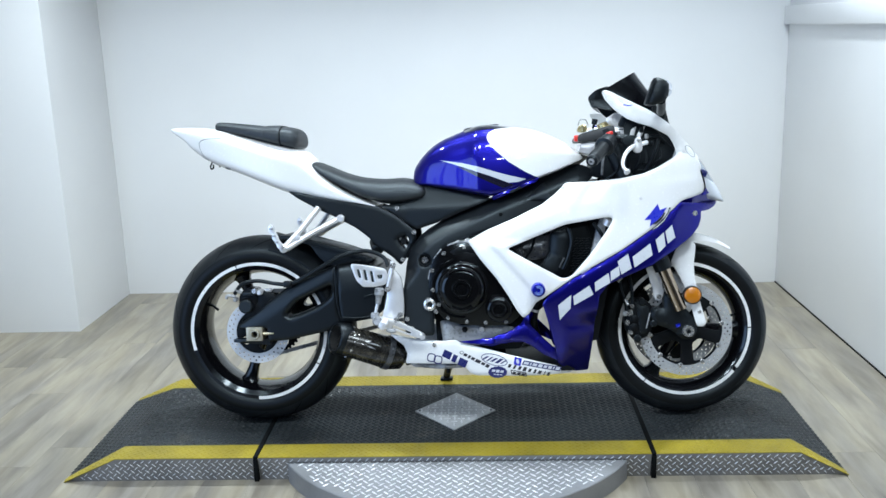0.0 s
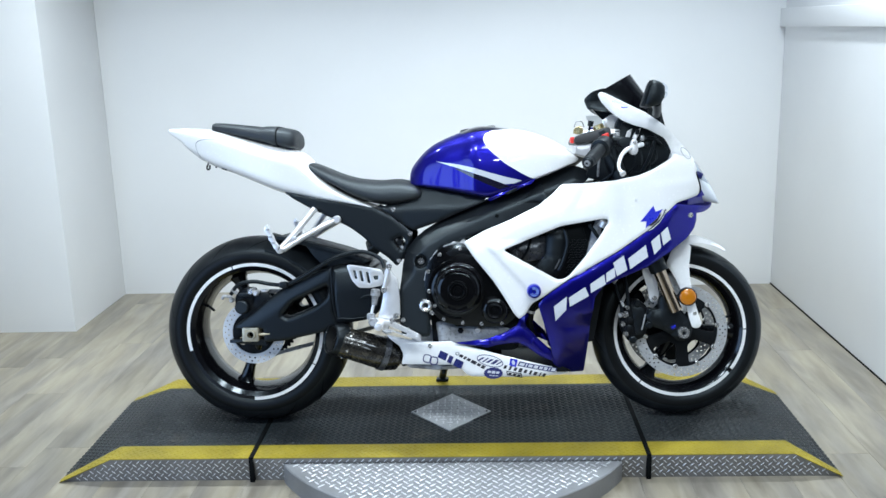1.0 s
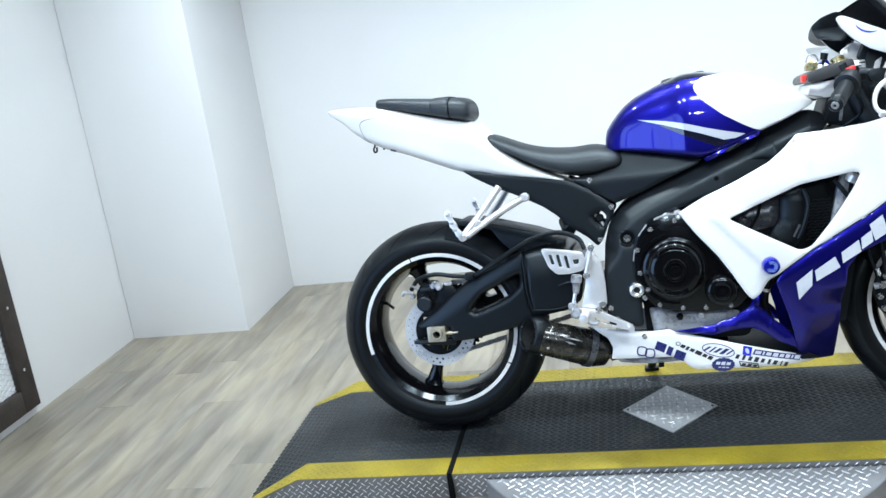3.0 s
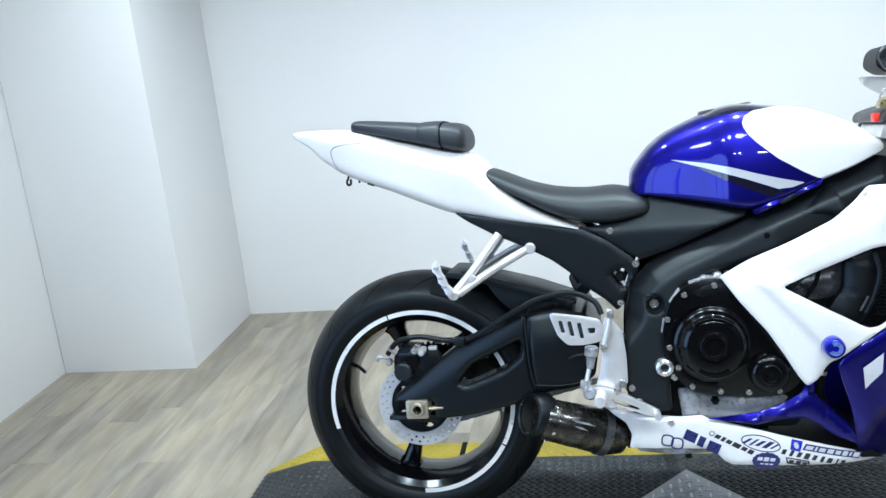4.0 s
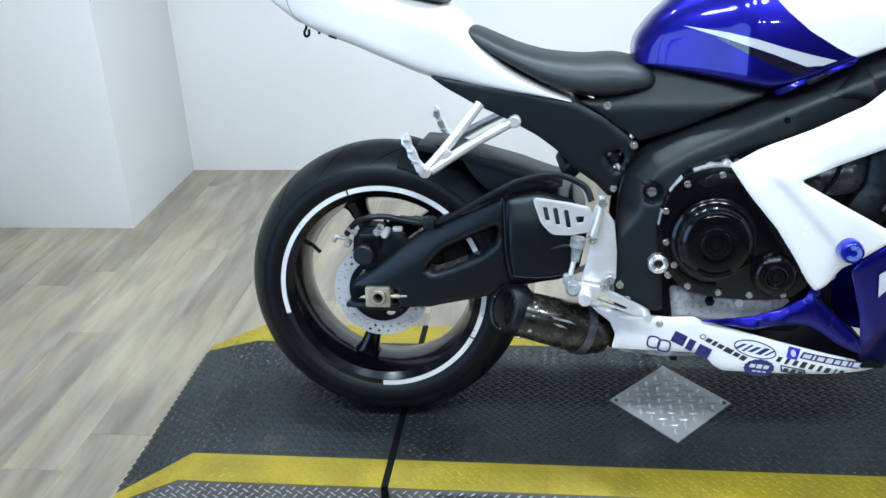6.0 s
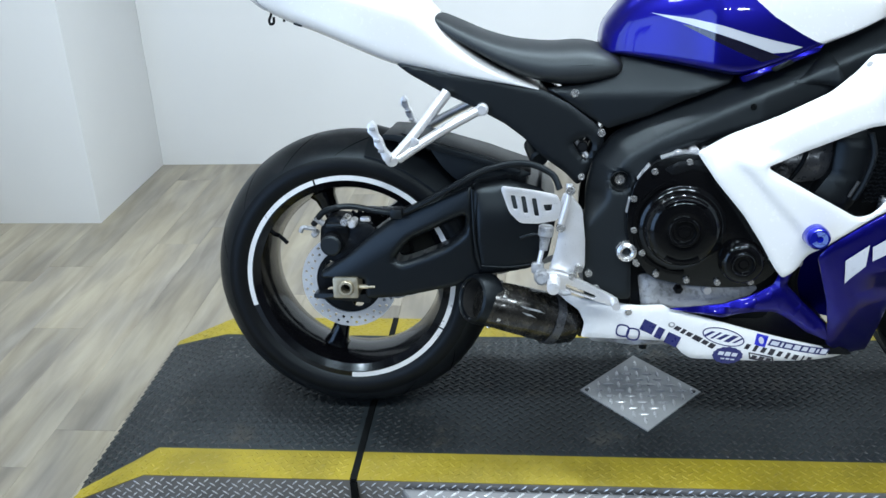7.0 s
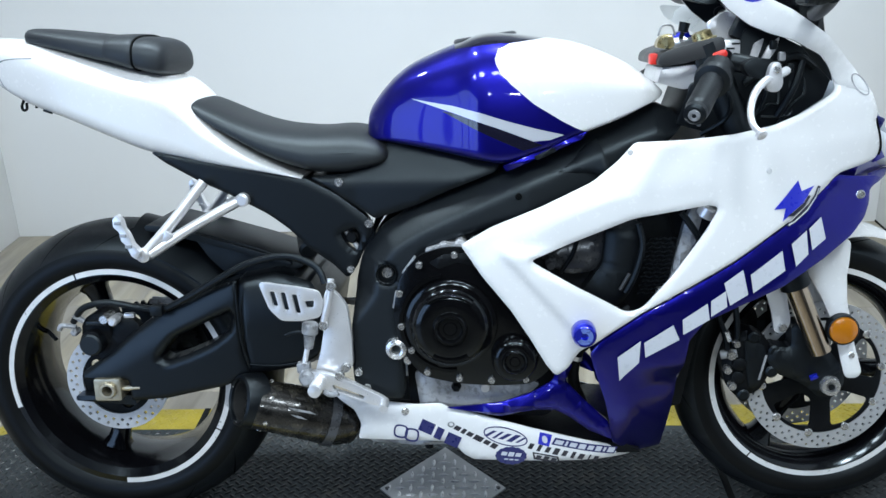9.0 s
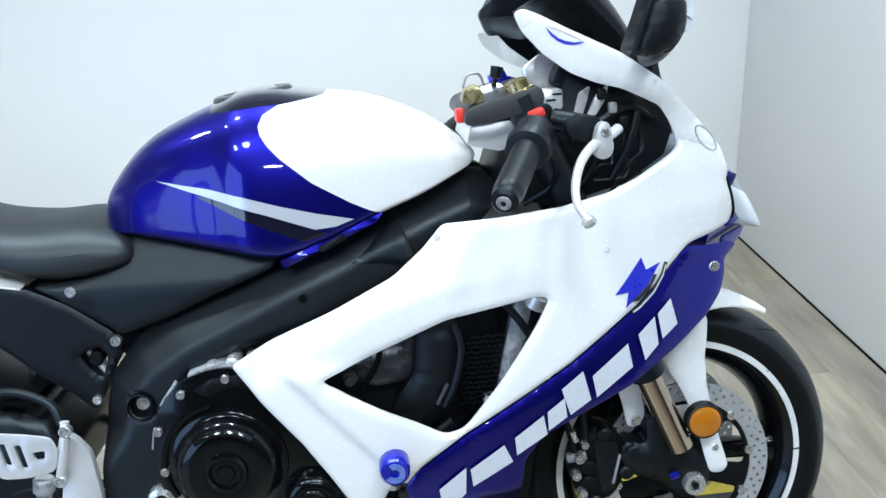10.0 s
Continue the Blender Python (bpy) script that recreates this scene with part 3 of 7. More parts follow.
dia = tagged(new("diamond_plate"), "square silver tread-plate panel set cornerwise on the platform deck", "plate")
DC, DR, DQ = (-0.060, 0.002), 0.137, 0.155
bm = bmesh.new()
q = [bm.verts.new((DC[0] + DR * u, DC[1] + DQ * v, PT + 0.0045)) for u, v in ((1, 0), (0, 1), (-1, 0), (0, -1))]
bm.faces.new(q)
ret = bmesh.ops.extrude_face_region(bm, geom=bm.faces[:], use_keep_orig=True)
for v in ret["geom"]:
    if isinstance(v, bmesh.types.BMVert):
        v.co.z -= 0.0033
part("plate_sheet", bm, M_PLATE, dia)
tread_part("plate_treads", grid_cells(-0.2, 0.08, -0.16, 0.165, PT + 0.0045, pitch=0.0330, level=True, keep=lambda x, y: abs(x + 0.060) / DR + abs(y - 0.002) / DQ < 0.9), M_TREAD, dia, size=(0.030, 0.0074, 0.0024))
for u, v in ((1, 0), (-1, 0)):
    part("screw", turned((DC[0] + 0.12 * u, DC[1] + 0.136 * v, PT + 0.004), (DC[0] + 0.12 * u, DC[1] + 0.136 * v, PT + 0.01), [(0, 0.006), (0.002, 0.006), (0.003, 0.004), (0.003, 0.0)], 12), M_CAP, dia)

# round apron of the turntable under the platform
turn = tagged(new("turntable_apron"), "half-round silver tread-plate turntable apron on the floor", "turntable")
TX, TY, TR, TH = -0.05, -0.04, 0.60, 0.062
a_end = math.asin((YN - 0.002 - TY) / TR)
arc = [math.pi - a_end + (2 * a_end + math.pi) * i / 72 for i in range(73)]
rim = [(TX + TR * math.cos(a), TY + TR * math.sin(a)) for a in arc]
bm = bmesh.new()
lo, hi, inn = [bm.verts.new((x, y, 0.0)) for x, y in rim], [bm.verts.new((x, y, TH - 0.003)) for x, y in rim], []
inn = [bm.verts.new((TX + (x - TX) * 0.995, max(y, YN - 0.9) if i in (0, 72) else TY + (y - TY) * 0.995, TH)) for i, (x, y) in enumerate(rim)]
for i in range(72):
    bm.faces.new((lo[i], lo[i + 1], hi[i + 1], hi[i]))
    bm.faces.new((hi[i], hi[i + 1], inn[i + 1], inn[i]))
bm.faces.new(inn)
bm.faces.new((lo[-1], lo[0], hi[0], inn[0], inn[-1], hi[-1]))
bm.faces.new(lo)
part("apron_body", bm, M_APRON, turn)
tread_part("apron_treads", grid_cells(TX - TR, TX + TR, -0.645, -0.345, TH, pitch=0.0330, keep=lambda x, y: (x - TX) ** 2 + (y - TY) ** 2 < (TR - 0.02) ** 2), M_TREAD, turn, size=(0.029, 0.0056, 0.0020))

# ---- framed mesh panel on the side wall ----
panel = tagged(new("mesh_panel"), "dark wood frame with pale diamond mesh hung on the side wall", "panel")
FY0, FY1, FZ0, FZ1, FW = -0.85, 0.405, 0.040, 1.90, 0.09
fx0, fx1 = X0 + 0.001, X0 + 0.03
part("frame_stile", block(fx0, fx1, FY1 - FW, FY1, FZ0, FZ1, 0.004), M_OLDWOOD, panel)
part("frame_stile", block(fx0, fx1, FY0, FY0 + FW, FZ0, FZ1, 0.004), M_OLDWOOD, panel)
part("frame_rail", block(fx0, fx1, FY0 + FW, FY1 - FW, FZ0, FZ0 + FW, 0.004), M_OLDWOOD, panel)
part("frame_rail", block(fx0, fx1, FY0 + FW, FY1 - FW, FZ1 - FW, FZ1, 0.004), M_OLDWOOD, panel)
part("backing", block(fx0, fx0 + 0.004, FY0 + FW, FY1 - FW, FZ0 + FW, FZ1 - FW, 0), M_WALL, panel, "white backing behind the mesh")
wires = []
cy, cz0 = FY1 - FW, FZ0 + FW
wl, hl = FY1 - FW - (FY0 + FW), FZ1 - FW - (FZ0 + FW)
px, pz = 0.045, 0.022
nn = int(wl / px + hl / pz) + 2
for s in (1, -1):
    for i in range(-int(hl / pz) - 2, nn):
        # a line y = i * px + s * z * px / pz inside the opening
        t0, t1 = 0.0, hl
        a, b = i * px, s * px / pz
        if b > 0:
            t0, t1 = max(t0, (0 - a) / b), min(t1, (wl - a) / b)
        else:
            t0, t1 = max(t0, (wl - a) / b), min(t1, (0 - a) / b)
        if t1 - t0 > 0.01:
            wires.append(rod([(fx0 + 0.008, FY0 + FW + a + b * t0, cz0 + t0), (fx0 + 0.008, FY0 + FW + a + b * t1, cz0 + t1)], 0.0014, 4, cap=False))
w = part("wire_mesh", merge(*wires), M_WIRE, panel)
w["kind"] = "stuff"
for z in (0.2, 0.45, 0.7, 0.95):
    part("screw", turned((fx1, FY1 - FW / 2, z), (fx1 + 0.01, FY1 - FW / 2, z), [(0, 0.006), (0.002, 0.006), (0.003, 0.0)], 10), M_BOLT, panel)
part("screw", turned((fx1, 0.0, FZ0 + FW / 2), (fx1 + 0.01, 0.0, FZ0 + FW / 2), [(0, 0.006), (0.002, 0.006), (0.003, 0.0)], 10), M_BOLT, panel)

# ---- motorcycle: x forwards, -y its right side, z up from where it stands, leaning on its side stand ----
bike = tagged(new("motorcycle"), "white and blue sport motorcycle leaning on its side stand", "motorcycle")
bike.matrix_world = pose(0.006, -0.035, 0.0945, -8.67, -0.18, -1.14)
RX, RZ, RR = -0.704, 0.300, 0.313
FX, FZ, FR = 0.693, 0.2755, 0.284


def tyre_profile(r_out, half, r_bead, half_bead):
    """Round-shouldered road tyre, outside and bead."""
    pts = []
    for i in range(-14, 15):
        a = i / 14 * radians(82)
        pts.append((r_out - 0.75 * half * (1 - math.cos(a)) * 0.95, half * math.sin(a) / math.sin(radians(82))))
    e = pts[-1]
    wallp = [(e[0] - 0.012, half * 0.995), ((e[0] + r_bead) / 2, half * 0.97), (r_bead + 0.008, half_bead + 0.006), (r_bead - 0.002, half_bead - 0.004)]
    return [(r, -y) for r, y in reversed(wallp)] + pts + wallp


def wheel(name, cx, cz, r_out, half, r_rim, half_rim, spokes, tapes, hub, label):
    hold = part(name, lathe([(0.016, -hub), (0.034, -hub), (0.038, -hub * 0.7), (0.038, hub * 0.7), (0.034, hub), (0.016, hub)], cx, cz, 40, closed=True), M_RIM, bike, label)
    bm = lathe(tyre_profile(r_out, half, r_rim, half_rim), cx, cz, 128)
    for f in bm.faces:
        c = f.calc_center_median()
        if math.hypot(c.x - cx, c.z - cz) < r_out - 0.47 * (r_out - r_rim):
            f.material_index = 1
    part("tyre", bm, [M_RUBBER, M_SIDEWALL], hold, "worn black road tyre")
    hr = half_rim
    rim_p = [(r_rim - 0.002, -hr), (r_rim + 0.009, -hr - 0.001), (r_rim + 0.010, -hr - 0.005), (r_rim - 0.004, -hr - 0.006), (r_rim - 0.018, -hr + 0.004), (r_rim - 0.026, -hr * 0.6), (r_rim - 0.034, 0),
             (r_rim - 0.026, hr * 0.6), (r_rim - 0.018, hr - 0.004), (r_rim - 0.004, hr + 0.006), (r_rim + 0.010, hr + 0.005), (r_rim + 0.009, hr + 0.001), (r_rim - 0.002, hr), (r_rim - 0.016, hr * 0.5), (r_rim - 0.022, 0), (r_rim - 0.016, -hr * 0.5)]
    part("rim", lathe(rim_p, cx, cz, 112, closed=True), M_RIM, hold, "gloss black cast rim")
    for a in spokes:
        ca, sa = math.cos(radians(a)), math.sin(radians(a))
        rings = []
        for s, w, t in ((0.030, 0.030, 0.030), (0.05, 0.022, 0.026), (0.09, 0.017, 0.02), (0.14, 0.017, 0.018), (r_rim - 0.045, 0.022, 0.022), (r_rim - 0.024, 0.036, 0.03)):
            rr = []
            for i in range(14):
                u = 2 * math.pi * i / 14
                v, y = w * math.copysign(abs(math.cos(u)) ** 0.6, math.cos(u)), t * math.copysign(abs(math.sin(u)) ** 0.6, math.sin(u))
                rr.append((cx + ca * s - sa * v, y, cz + sa * s + ca * v))
            rings.append(rr)
        part("spoke", skin(rings), M_RIM, hold)
    for a0, a1 in tapes:
        ri, ro, y = r_rim - 0.002, r_rim + 0.0085, -hr - 0.0072
        part("rim_tape", lathe([(ri, y - 0.0004), (ro, y + 0.0006), (ro, y + 0.0018), (ri, y + 0.0012)], cx, cz, max(8, int((a1 - a0) / 3)), closed=True, a0=a0, a1=a1), M_TAPE, hold, "white reflective rim tape with chips")
    return hold


def drilled(cx, cz, r_in, r_out, y0, y1, rows, cut=()):
    holes = [ring(cx, cz, r_in, 48)]
    for r, n, hr, off in rows:
        for i in range(n):
            a = 2 * math.pi * (i + off) / n
            holes.append(ring(cx + r * math.cos(a), cz + r * math.sin(a), hr, 8))
    holes.extend(cut)
    return plate(ring(cx, cz, r_out, 96), y0, y1, holes, bevel=0, corner=0)


rear = wheel("rear_wheel", RX, RZ, RR, 0.096, 0.220, 0.082, (112, 252, 8), ((108, 196), (40, 107), (268, 330), (331, 399)), 0.075, "black three-spoke rear wheel")
front = wheel("front_wheel", FX, FZ, FR, 0.060, 0.211, 0.046, (236, 356, 116), ((0, 118), (119, 231), (232, 318), (322, 359)), 0.055, "black three-spoke front wheel")


def groove_strips(hold, cx, cz, r_out, half, count):
    """Dark curved strips on both tyre shoulders for the shade in rain grooves."""
    verts, faces = [], []
    for side in (-1, 1):
        for i in range(count):
            k0 = len(verts)
            for j in range(13):
                a = radians(8 + 60 * j / 12)
                th = 2 * math.pi * (i + (0.5 if side > 0 else 0)) / count + 0.30 * (j / 12) ** 1.4
                w = 0.0024 * math.sin(math.pi * (0.08 + 0.84 * j / 12)) / r_out
                for s in (-1, 1):
                    r = r_out - 0.7125 * half * (1 - math.cos(a)) + 0.0005
                    verts.append((cx + r * math.cos(th + s * w), side * half * math.sin(a) / math.sin(radians(82)), cz + r * math.sin(th + s * w)))
            for j in range(12):
                k = k0 + 2 * j
                faces.append((k, k + 1, k + 3, k + 2))
    me = bpy.data.meshes.new("groove_strip")
    me.from_pydata(verts, [], faces)
    me.materials.append(M_GAP)
    ob = new("groove_strip", me)
    ob.parent = hold
    ob["kind"] = "stuff"


groove_strips(rear, RX, RZ, RR, 0.096, 14)
groove_strips(front, FX, FZ, FR, 0.060, 16)
steer_axis = Vector((-math.sin(radians(23.5)), 0, math.cos(radians(23.5))))
front.matrix_basis = Matrix.Translation((FX, 0.040, FZ)) @ Matrix.Rotation(radians(5), 4, steer_axis) @ Matrix.Translation((-FX, 0, -FZ))

# brakes
part("brake_disc", drilled(RX, RZ, 0.072, 0.104, -0.098, -0.093, ((0.096, 30, 0.0035, 0), (0.085, 30, 0.0035, 0.5))), M_STEEL, rear, "drilled steel brake disc")
part("disc_carrier", plate(ring(RX, RZ, 0.076, 40), -0.094, -0.086, [ring(RX, RZ, 0.02, 20)] + [ring(RX + 0.05 * math.cos(radians(a)), RZ + 0.05 * math.sin(radians(a)), 0.014, 12) for a in range(0, 360, 72)], bevel=0.001, corner=0), M_DARK, rear)
cuts = []
for k in range(5):
    a = radians(72 * k + 20)
    u, v = (math.cos(a), math.sin(a)), (-math.sin(a), math.cos(a))
    cuts.append(rounded([(FX + u[0] * p + v[0] * q, FZ + u[1] * p + v[1] * q) for p, q in ((0.050, -0.014), (0.100, -0.046), (0.112, -0.020), (0.113, 0.0), (0.112, 0.020), (0.100, 0.046), (0.050, 0.014))], 0.01))
for y in (-0.068, 0.063):
    part("brake_disc", drilled(FX, FZ, 0.120, 0.152, y, y + 0.005, ((0.146, 40, 0.0032, 0), (0.138, 40, 0.0032, 0.5), (0.129, 40, 0.0032, 0))), M_STEEL, front, "drilled steel brake disc")
    part("disc_carrier", plate(ring(FX, FZ, 0.1195, 60), y + 0.001, y + 0.007, [ring(FX, FZ, 0.03, 24)] + cuts, bevel=0.0008, corner=0), M_DARK, front, "dark disc carrier with cutouts")
    for k in range(10):
        a = radians(36 * k + 8)
        bolt(FX + 0.1195 * math.cos(a), FZ + 0.1195 * math.sin(a), y, 0.008, 0.003, front)
part("valve", rod([(RX + 0.205 * math.cos(radians(155)), -0.01, RZ + 0.205 * math.sin(radians(155))), (RX + 0.165 * math.cos(radians(157)), -0.03, RZ + 0.165 * math.sin(radians(157)))], 0.0045), M_PLASTIC, rear, "rubber tyre valve")
part("valve", rod([(FX + 0.195 * math.cos(radians(12)), -0.005, FZ + 0.195 * math.sin(radians(12))), (FX + 0.158 * math.cos(radians(12)), -0.02, FZ + 0.158 * math.sin(radians(12)))], 0.004), M_PLASTIC, front, "rubber tyre valve")
part("sprocket", plate([(RX + (0.112 if i % 4 in (1, 2) else 0.105) * math.cos(2 * math.pi * i / 172), RZ + (0.112 if i % 4 in (1, 2) else 0.105) * math.sin(2 * math.pi * i / 172)) for i in range(172)], 0.088, 0.094, [ring(RX, RZ, 0.04, 32)] + [ring(RX + 0.075 * math.cos(radians(a)), RZ + 0.075 * math.sin(radians(a)), 0.02, 14) for a in range(0, 360, 60)], bevel=0, corner=0), M_DARK, rear, "rear chain sprocket")

# chain on the far side
links = []


def chain_run(p, q):
    p, q = Vector(p), Vector(q)
    n = int((q - p).length / 0.0155)
    ang = math.atan2(q.z - p.z, q.x - p.x)
    for i in range(n):
        c = p + (q - p) * ((i + 0.5) / n)
        w = 0.004 if i % 2 else 0.008
        for s in (-1, 1):
            m = Matrix.Translation((c.x, c.y + s * w, c.z)) @ Matrix.Rotation(-ang, 4, "Y")
            links.append(block(-0.0095, 0.0095, -0.0012, 0.0012, -0.006, 0.006, 0, m))
        links.append(turned((c.x + 0.006, c.y - 0.01, c.z), (c.x + 0.006, c.y + 0.01, c.z), [(0, 0.003), (0.02, 0.003)], 6))


chain_run((RX + 0.01, 0.091, RZ - 0.112), (-0.16, 0.091, 0.325))
chain_run((RX + 0.01, 0.091, RZ + 0.112), (-0.16, 0.091, 0.405))
ch = part("drive_chain", merge(*links), M_CAST, bike, "oily steel drive chain")
ch["kind"] = "stuff"

# swingarm
SW = [(-0.757, 0.330), (-0.701, 0.367), (-0.652, 0.409), (-0.579, 0.461), (-0.509, 0.490), (-0.434, 0.518), (-0.43, 0.372), (-0.418, 0.331), (-0.469, 0.305), (-0.588, 0.280), (-0.660, 0.274), (-0.662, 0.318), (-0.757, 0.318)]
SWH = [(-0.597, 0.362), (-0.564, 0.403), (-0.487, 0.438), (-0.447, 0.456), (-0.452, 0.42), (-0.489, 0.391), (-0.536, 0.370), (-0.584, 0.353)]
swing = part("swingarm", shell(SW, lambda x, z: -0.144 + 3.0 * max(0.0, z - 0.375 - 0.6 * (x + 0.6)) ** 2, 0.045, [SWH], roll=0.004, edge=0.007, corner=0.007, hole_corner=0.010, step=0.006, hole_roll=0.010, hole_edge=0.013), M_ARM, bike, "satin black aluminium swingarm")
part("arm_box", shell([(-0.436, 0.517), (-0.361, 0.529), (-0.290, 0.508), (-0.265, 0.45), (-0.28, 0.37), (-0.317, 0.345), (-0.419, 0.329), (-0.431, 0.372)], lambda x, z: -0.149 + 2.6 * max(0.0, z - 0.43) ** 2, 0.29, roll=0.008, edge=0.014, corner=0.010, step=0.010), M_ARM, swing)
part("weld_bead", rod([(-0.432, -0.150, 0.512), (-0.430, -0.152, 0.45), (-0.427, -0.152, 0.40), (-0.416, -0.148, 0.345)], 0.003, 8), M_ARM, swing)
part("seam", rod([(-0.416, -0.1495, 0.352), (-0.36, -0.1505, 0.350), (-0.305, -0.1495, 0.358)], 0.0022, 8), M_ARM, swing)
part("arm_tail", shell([(-0.775, 0.282), (-0.775, 0.272), (-0.655, 0.262), (-0.655, 0.282)], lambda x, z: -0.137, 0.03, roll=0.003, edge=0.005, corner=0.003), M_ARM, swing)
part("far_arm", shell(SW[:11] + [(-0.757, 0.274)], lambda x, z: 0.105, 0.04, [SWH], roll=-0.0, edge=0.01), M_ARM, swing)
part("chain_adjuster", plate([(-0.728, 0.279), (-0.675, 0.279), (-0.675, 0.323), (-0.728, 0.323)], -0.152, -0.10, [ring(-0.7, 0.301, 0.013, 18)], bevel=0.002), M_BRASS, swing, "dull zinc axle block")
part("adjuster_bolt", rod([(-0.68, -0.14, 0.300), (-0.640, -0.14, 0.302)], 0.005, 8), M_BRASS, swing)
part("rear_axle", lathe([(0.0165, -0.150), (0.0165, -0.157), (0.0145, -0.159), (0.0105, -0.159), (0.0100, -0.156), (0.0100, -0.12), (0.0165, -0.12)], RX + 0.004, 0.301, 28, closed=True), M_BRASS, swing)
# black disc set into the axle bore for the shade of the hole
part("bore_disc", lathe([(0, -0.132), (0.0098, -0.132), (0.0098, -0.120)], RX + 0.004, 0.301, 20), M_GAP, swing)
cal = part("rear_caliper", shell([(-0.759, 0.386), (-0.757, 0.420), (-0.746, 0.438), (-0.725, 0.448), (-0.697, 0.445), (-0.693, 0.419), (-0.701, 0.378), (-0.715, 0.365), (-0.750, 0.368)], lambda x, z: -0.118, 0.045, roll=0.006, edge=0.010, corner=0.006), M_DARK, bike, "grimy black rear brake caliper")
part("piston_boss", lathe([(0, -0.142), (0.018, -0.142), (0.022, -0.139), (0.0235, -0.132), (0.0235, -0.115)], -0.731, 0.389, 28), M_FRAME, cal)
part("caliper_rib", block(-0.742, -0.700, -0.128, -0.115, 0.424, 0.434, 0.003), M_FRAME, cal)
part("slide_pin", turned((-0.685, -0.10, 0.434), (-0.685, -0.138, 0.434), [(0, 0.009), (0.034, 0.009), (0.038, 0.006), (0.038, 0)], 14), M_ALU, cal)
part("bleed_nipple", rod([(-0.748, -0.12, 0.432), (-0.764, -0.126, 0.446)], 0.006, 8), M_CAST, cal)
part("banjo_bolt", turned((-0.767, -0.11, 0.411), (-0.767, -0.132, 0.411), [(0, 0.008), (0.018, 0.008), (0.021, 0.005), (0.021, 0)], 6), M_CAST, cal)
part("bracket_tab", block(-0.672, -0.650, -0.112, -0.100, 0.434, 0.444, 0.003), M_ALU, cal)
part("piston_cap", lathe([(0, -0.137), (0.018, -0.137), (0.021, -0.133), (0.021, -0.11)], -0.732, 0.395, 24), M_DARK, cal)
part("banjo", lathe([(0, -0.14), (0.008, -0.14), (0.009, -0.12), (0.009, -0.1)], -0.700, 0.44, 16), M_BOLT, cal)
part("bleed_nipple", rod([(-0.765, -0.12, 0.42), (-0.79, -0.125, 0.425), (-0.797, -0.125, 0.415)], 0.005, 8), M_CAST, cal)
part("caliper_bracket", shell([(-0.69, 0.44), (-0.65, 0.43), (-0.63, 0.40), (-0.68, 0.37), (-0.70, 0.33), (-0.73, 0.34), (-0.74, 0.37), (-0.70, 0.4)], lambda x, z: -0.115, 0.02, roll=0.004, edge=0.01), M_DARK, cal)
part("brake_hose", rod([(-0.77, -0.118, 0.43), (-0.74, -0.13, 0.462), (-0.69, -0.13, 0.472), (-0.63, -0.13, 0.462), (-0.58, -0.142, 0.462), (-0.53, -0.152, 0.485), (-0.46, -0.155, 0.525), (-0.40, -0.15, 0.553), (-0.33, -0.15, 0.565), (-0.275, -0.155, 0.545), (-0.258, -0.165, 0.515)], 0.0065, 10, n=8), M_PLASTIC, bike, "black rubber brake hose")
part("hose_clip", block(-0.60, -0.575, -0.158, -0.135, 0.452, 0.472, 0.003), M_PLASTIC, bike)

# rear hugger over the tyre
rings = []
for i in range(15):
    a = radians(118 - i * 6.2)
    r = RR + 0.012 + 0.004 * math.sin(i * 0.5)
    rr = []
    for j in range(13):
        u = (j / 12 - 0.5) * 2
        rr.append((RX + (r - 0.05 * u * u) * math.cos(a), 0.094 * u, RZ + (r - 0.05 * u * u) * math.sin(a)))
    rings.append(rr + [(RX + (math.hypot(p[0] - RX, p[2] - RZ) - 0.004) * math.cos(a), p[1], RZ + (math.hypot(p[0] - RX, p[2] - RZ) - 0.004) * math.sin(a)) for p in reversed(rr)])
hug = part("rear_hugger", skin(rings[6:]), M_PLASTIC, bike, "black plastic mudguard hugging the rear tyre")
part("hugger_arm", plate([(-0.59, 0.617), (-0.507, 0.594), (-0.408, 0.566), (-0.310, 0.528), (-0.398, 0.505), (-0.47, 0.515), (-0.50, 0.545), (-0.53, 0.59)], -0.078, 0.078, bevel=0.012, corner=0.012), M_PLASTIC, hug)
part("hugger_ridge", plate([(-0.62, 0.615), (-0.59, 0.613), (-0.507, 0.592), (-0.408, 0.563), (-0.335, 0.537), (-0.34, 0.529), (-0.412, 0.551), (-0.509, 0.579), (-0.60, 0.601), (-0.62, 0.604)], -0.089, 0.089, bevel=0.004, corner=0.006), M_PLASTIC, hug)

# exhaust can
EA, EB = Vector((-0.434, -0.180, 0.291)), Vector((-0.221, -0.100, 0.210))
exd = EB - EA
dn = exd.normalized()
EC = EA + Vector((0.176, 0.135, -0.06))
can = part("exhaust_can", turned(EA, EB, [(0.020, 0.038), (0.034, 0.0475), (0.170, 0.053), (0.200, 0.052), (0.232, 0.042), (0.24, 0.03)], 44), M_CARBON, bike, "short exhaust can with a dark mottled sleeve")
part("end_cap", turned(EA, EC, [(0.006, 0.0395), (0.001, 0.040), (-0.002, 0.043), (0.001, 0.048), (0.010, 0.0515), (0.034, 0.0545), (0.042, 0.0545), (0.042, 0.046)], 44, False), M_PLASTIC, can, "black exhaust end cap")
part("outlet_tube", turned(EA, EC, [(0.006, 0.0400), (0.006, 0.0385), (0.075, 0.035), (0.0755, 0.0005)], 32, False), mat("sooty_outlet", (0.008, 0.008, 0.008), 0.8), can)
part("strap", turned(EA, EB, [(0.172, 0.0525), (0.172, 0.0565), (0.190, 0.0560), (0.190, 0.0515)], 44), M_CAP, can, "grey metal strap")
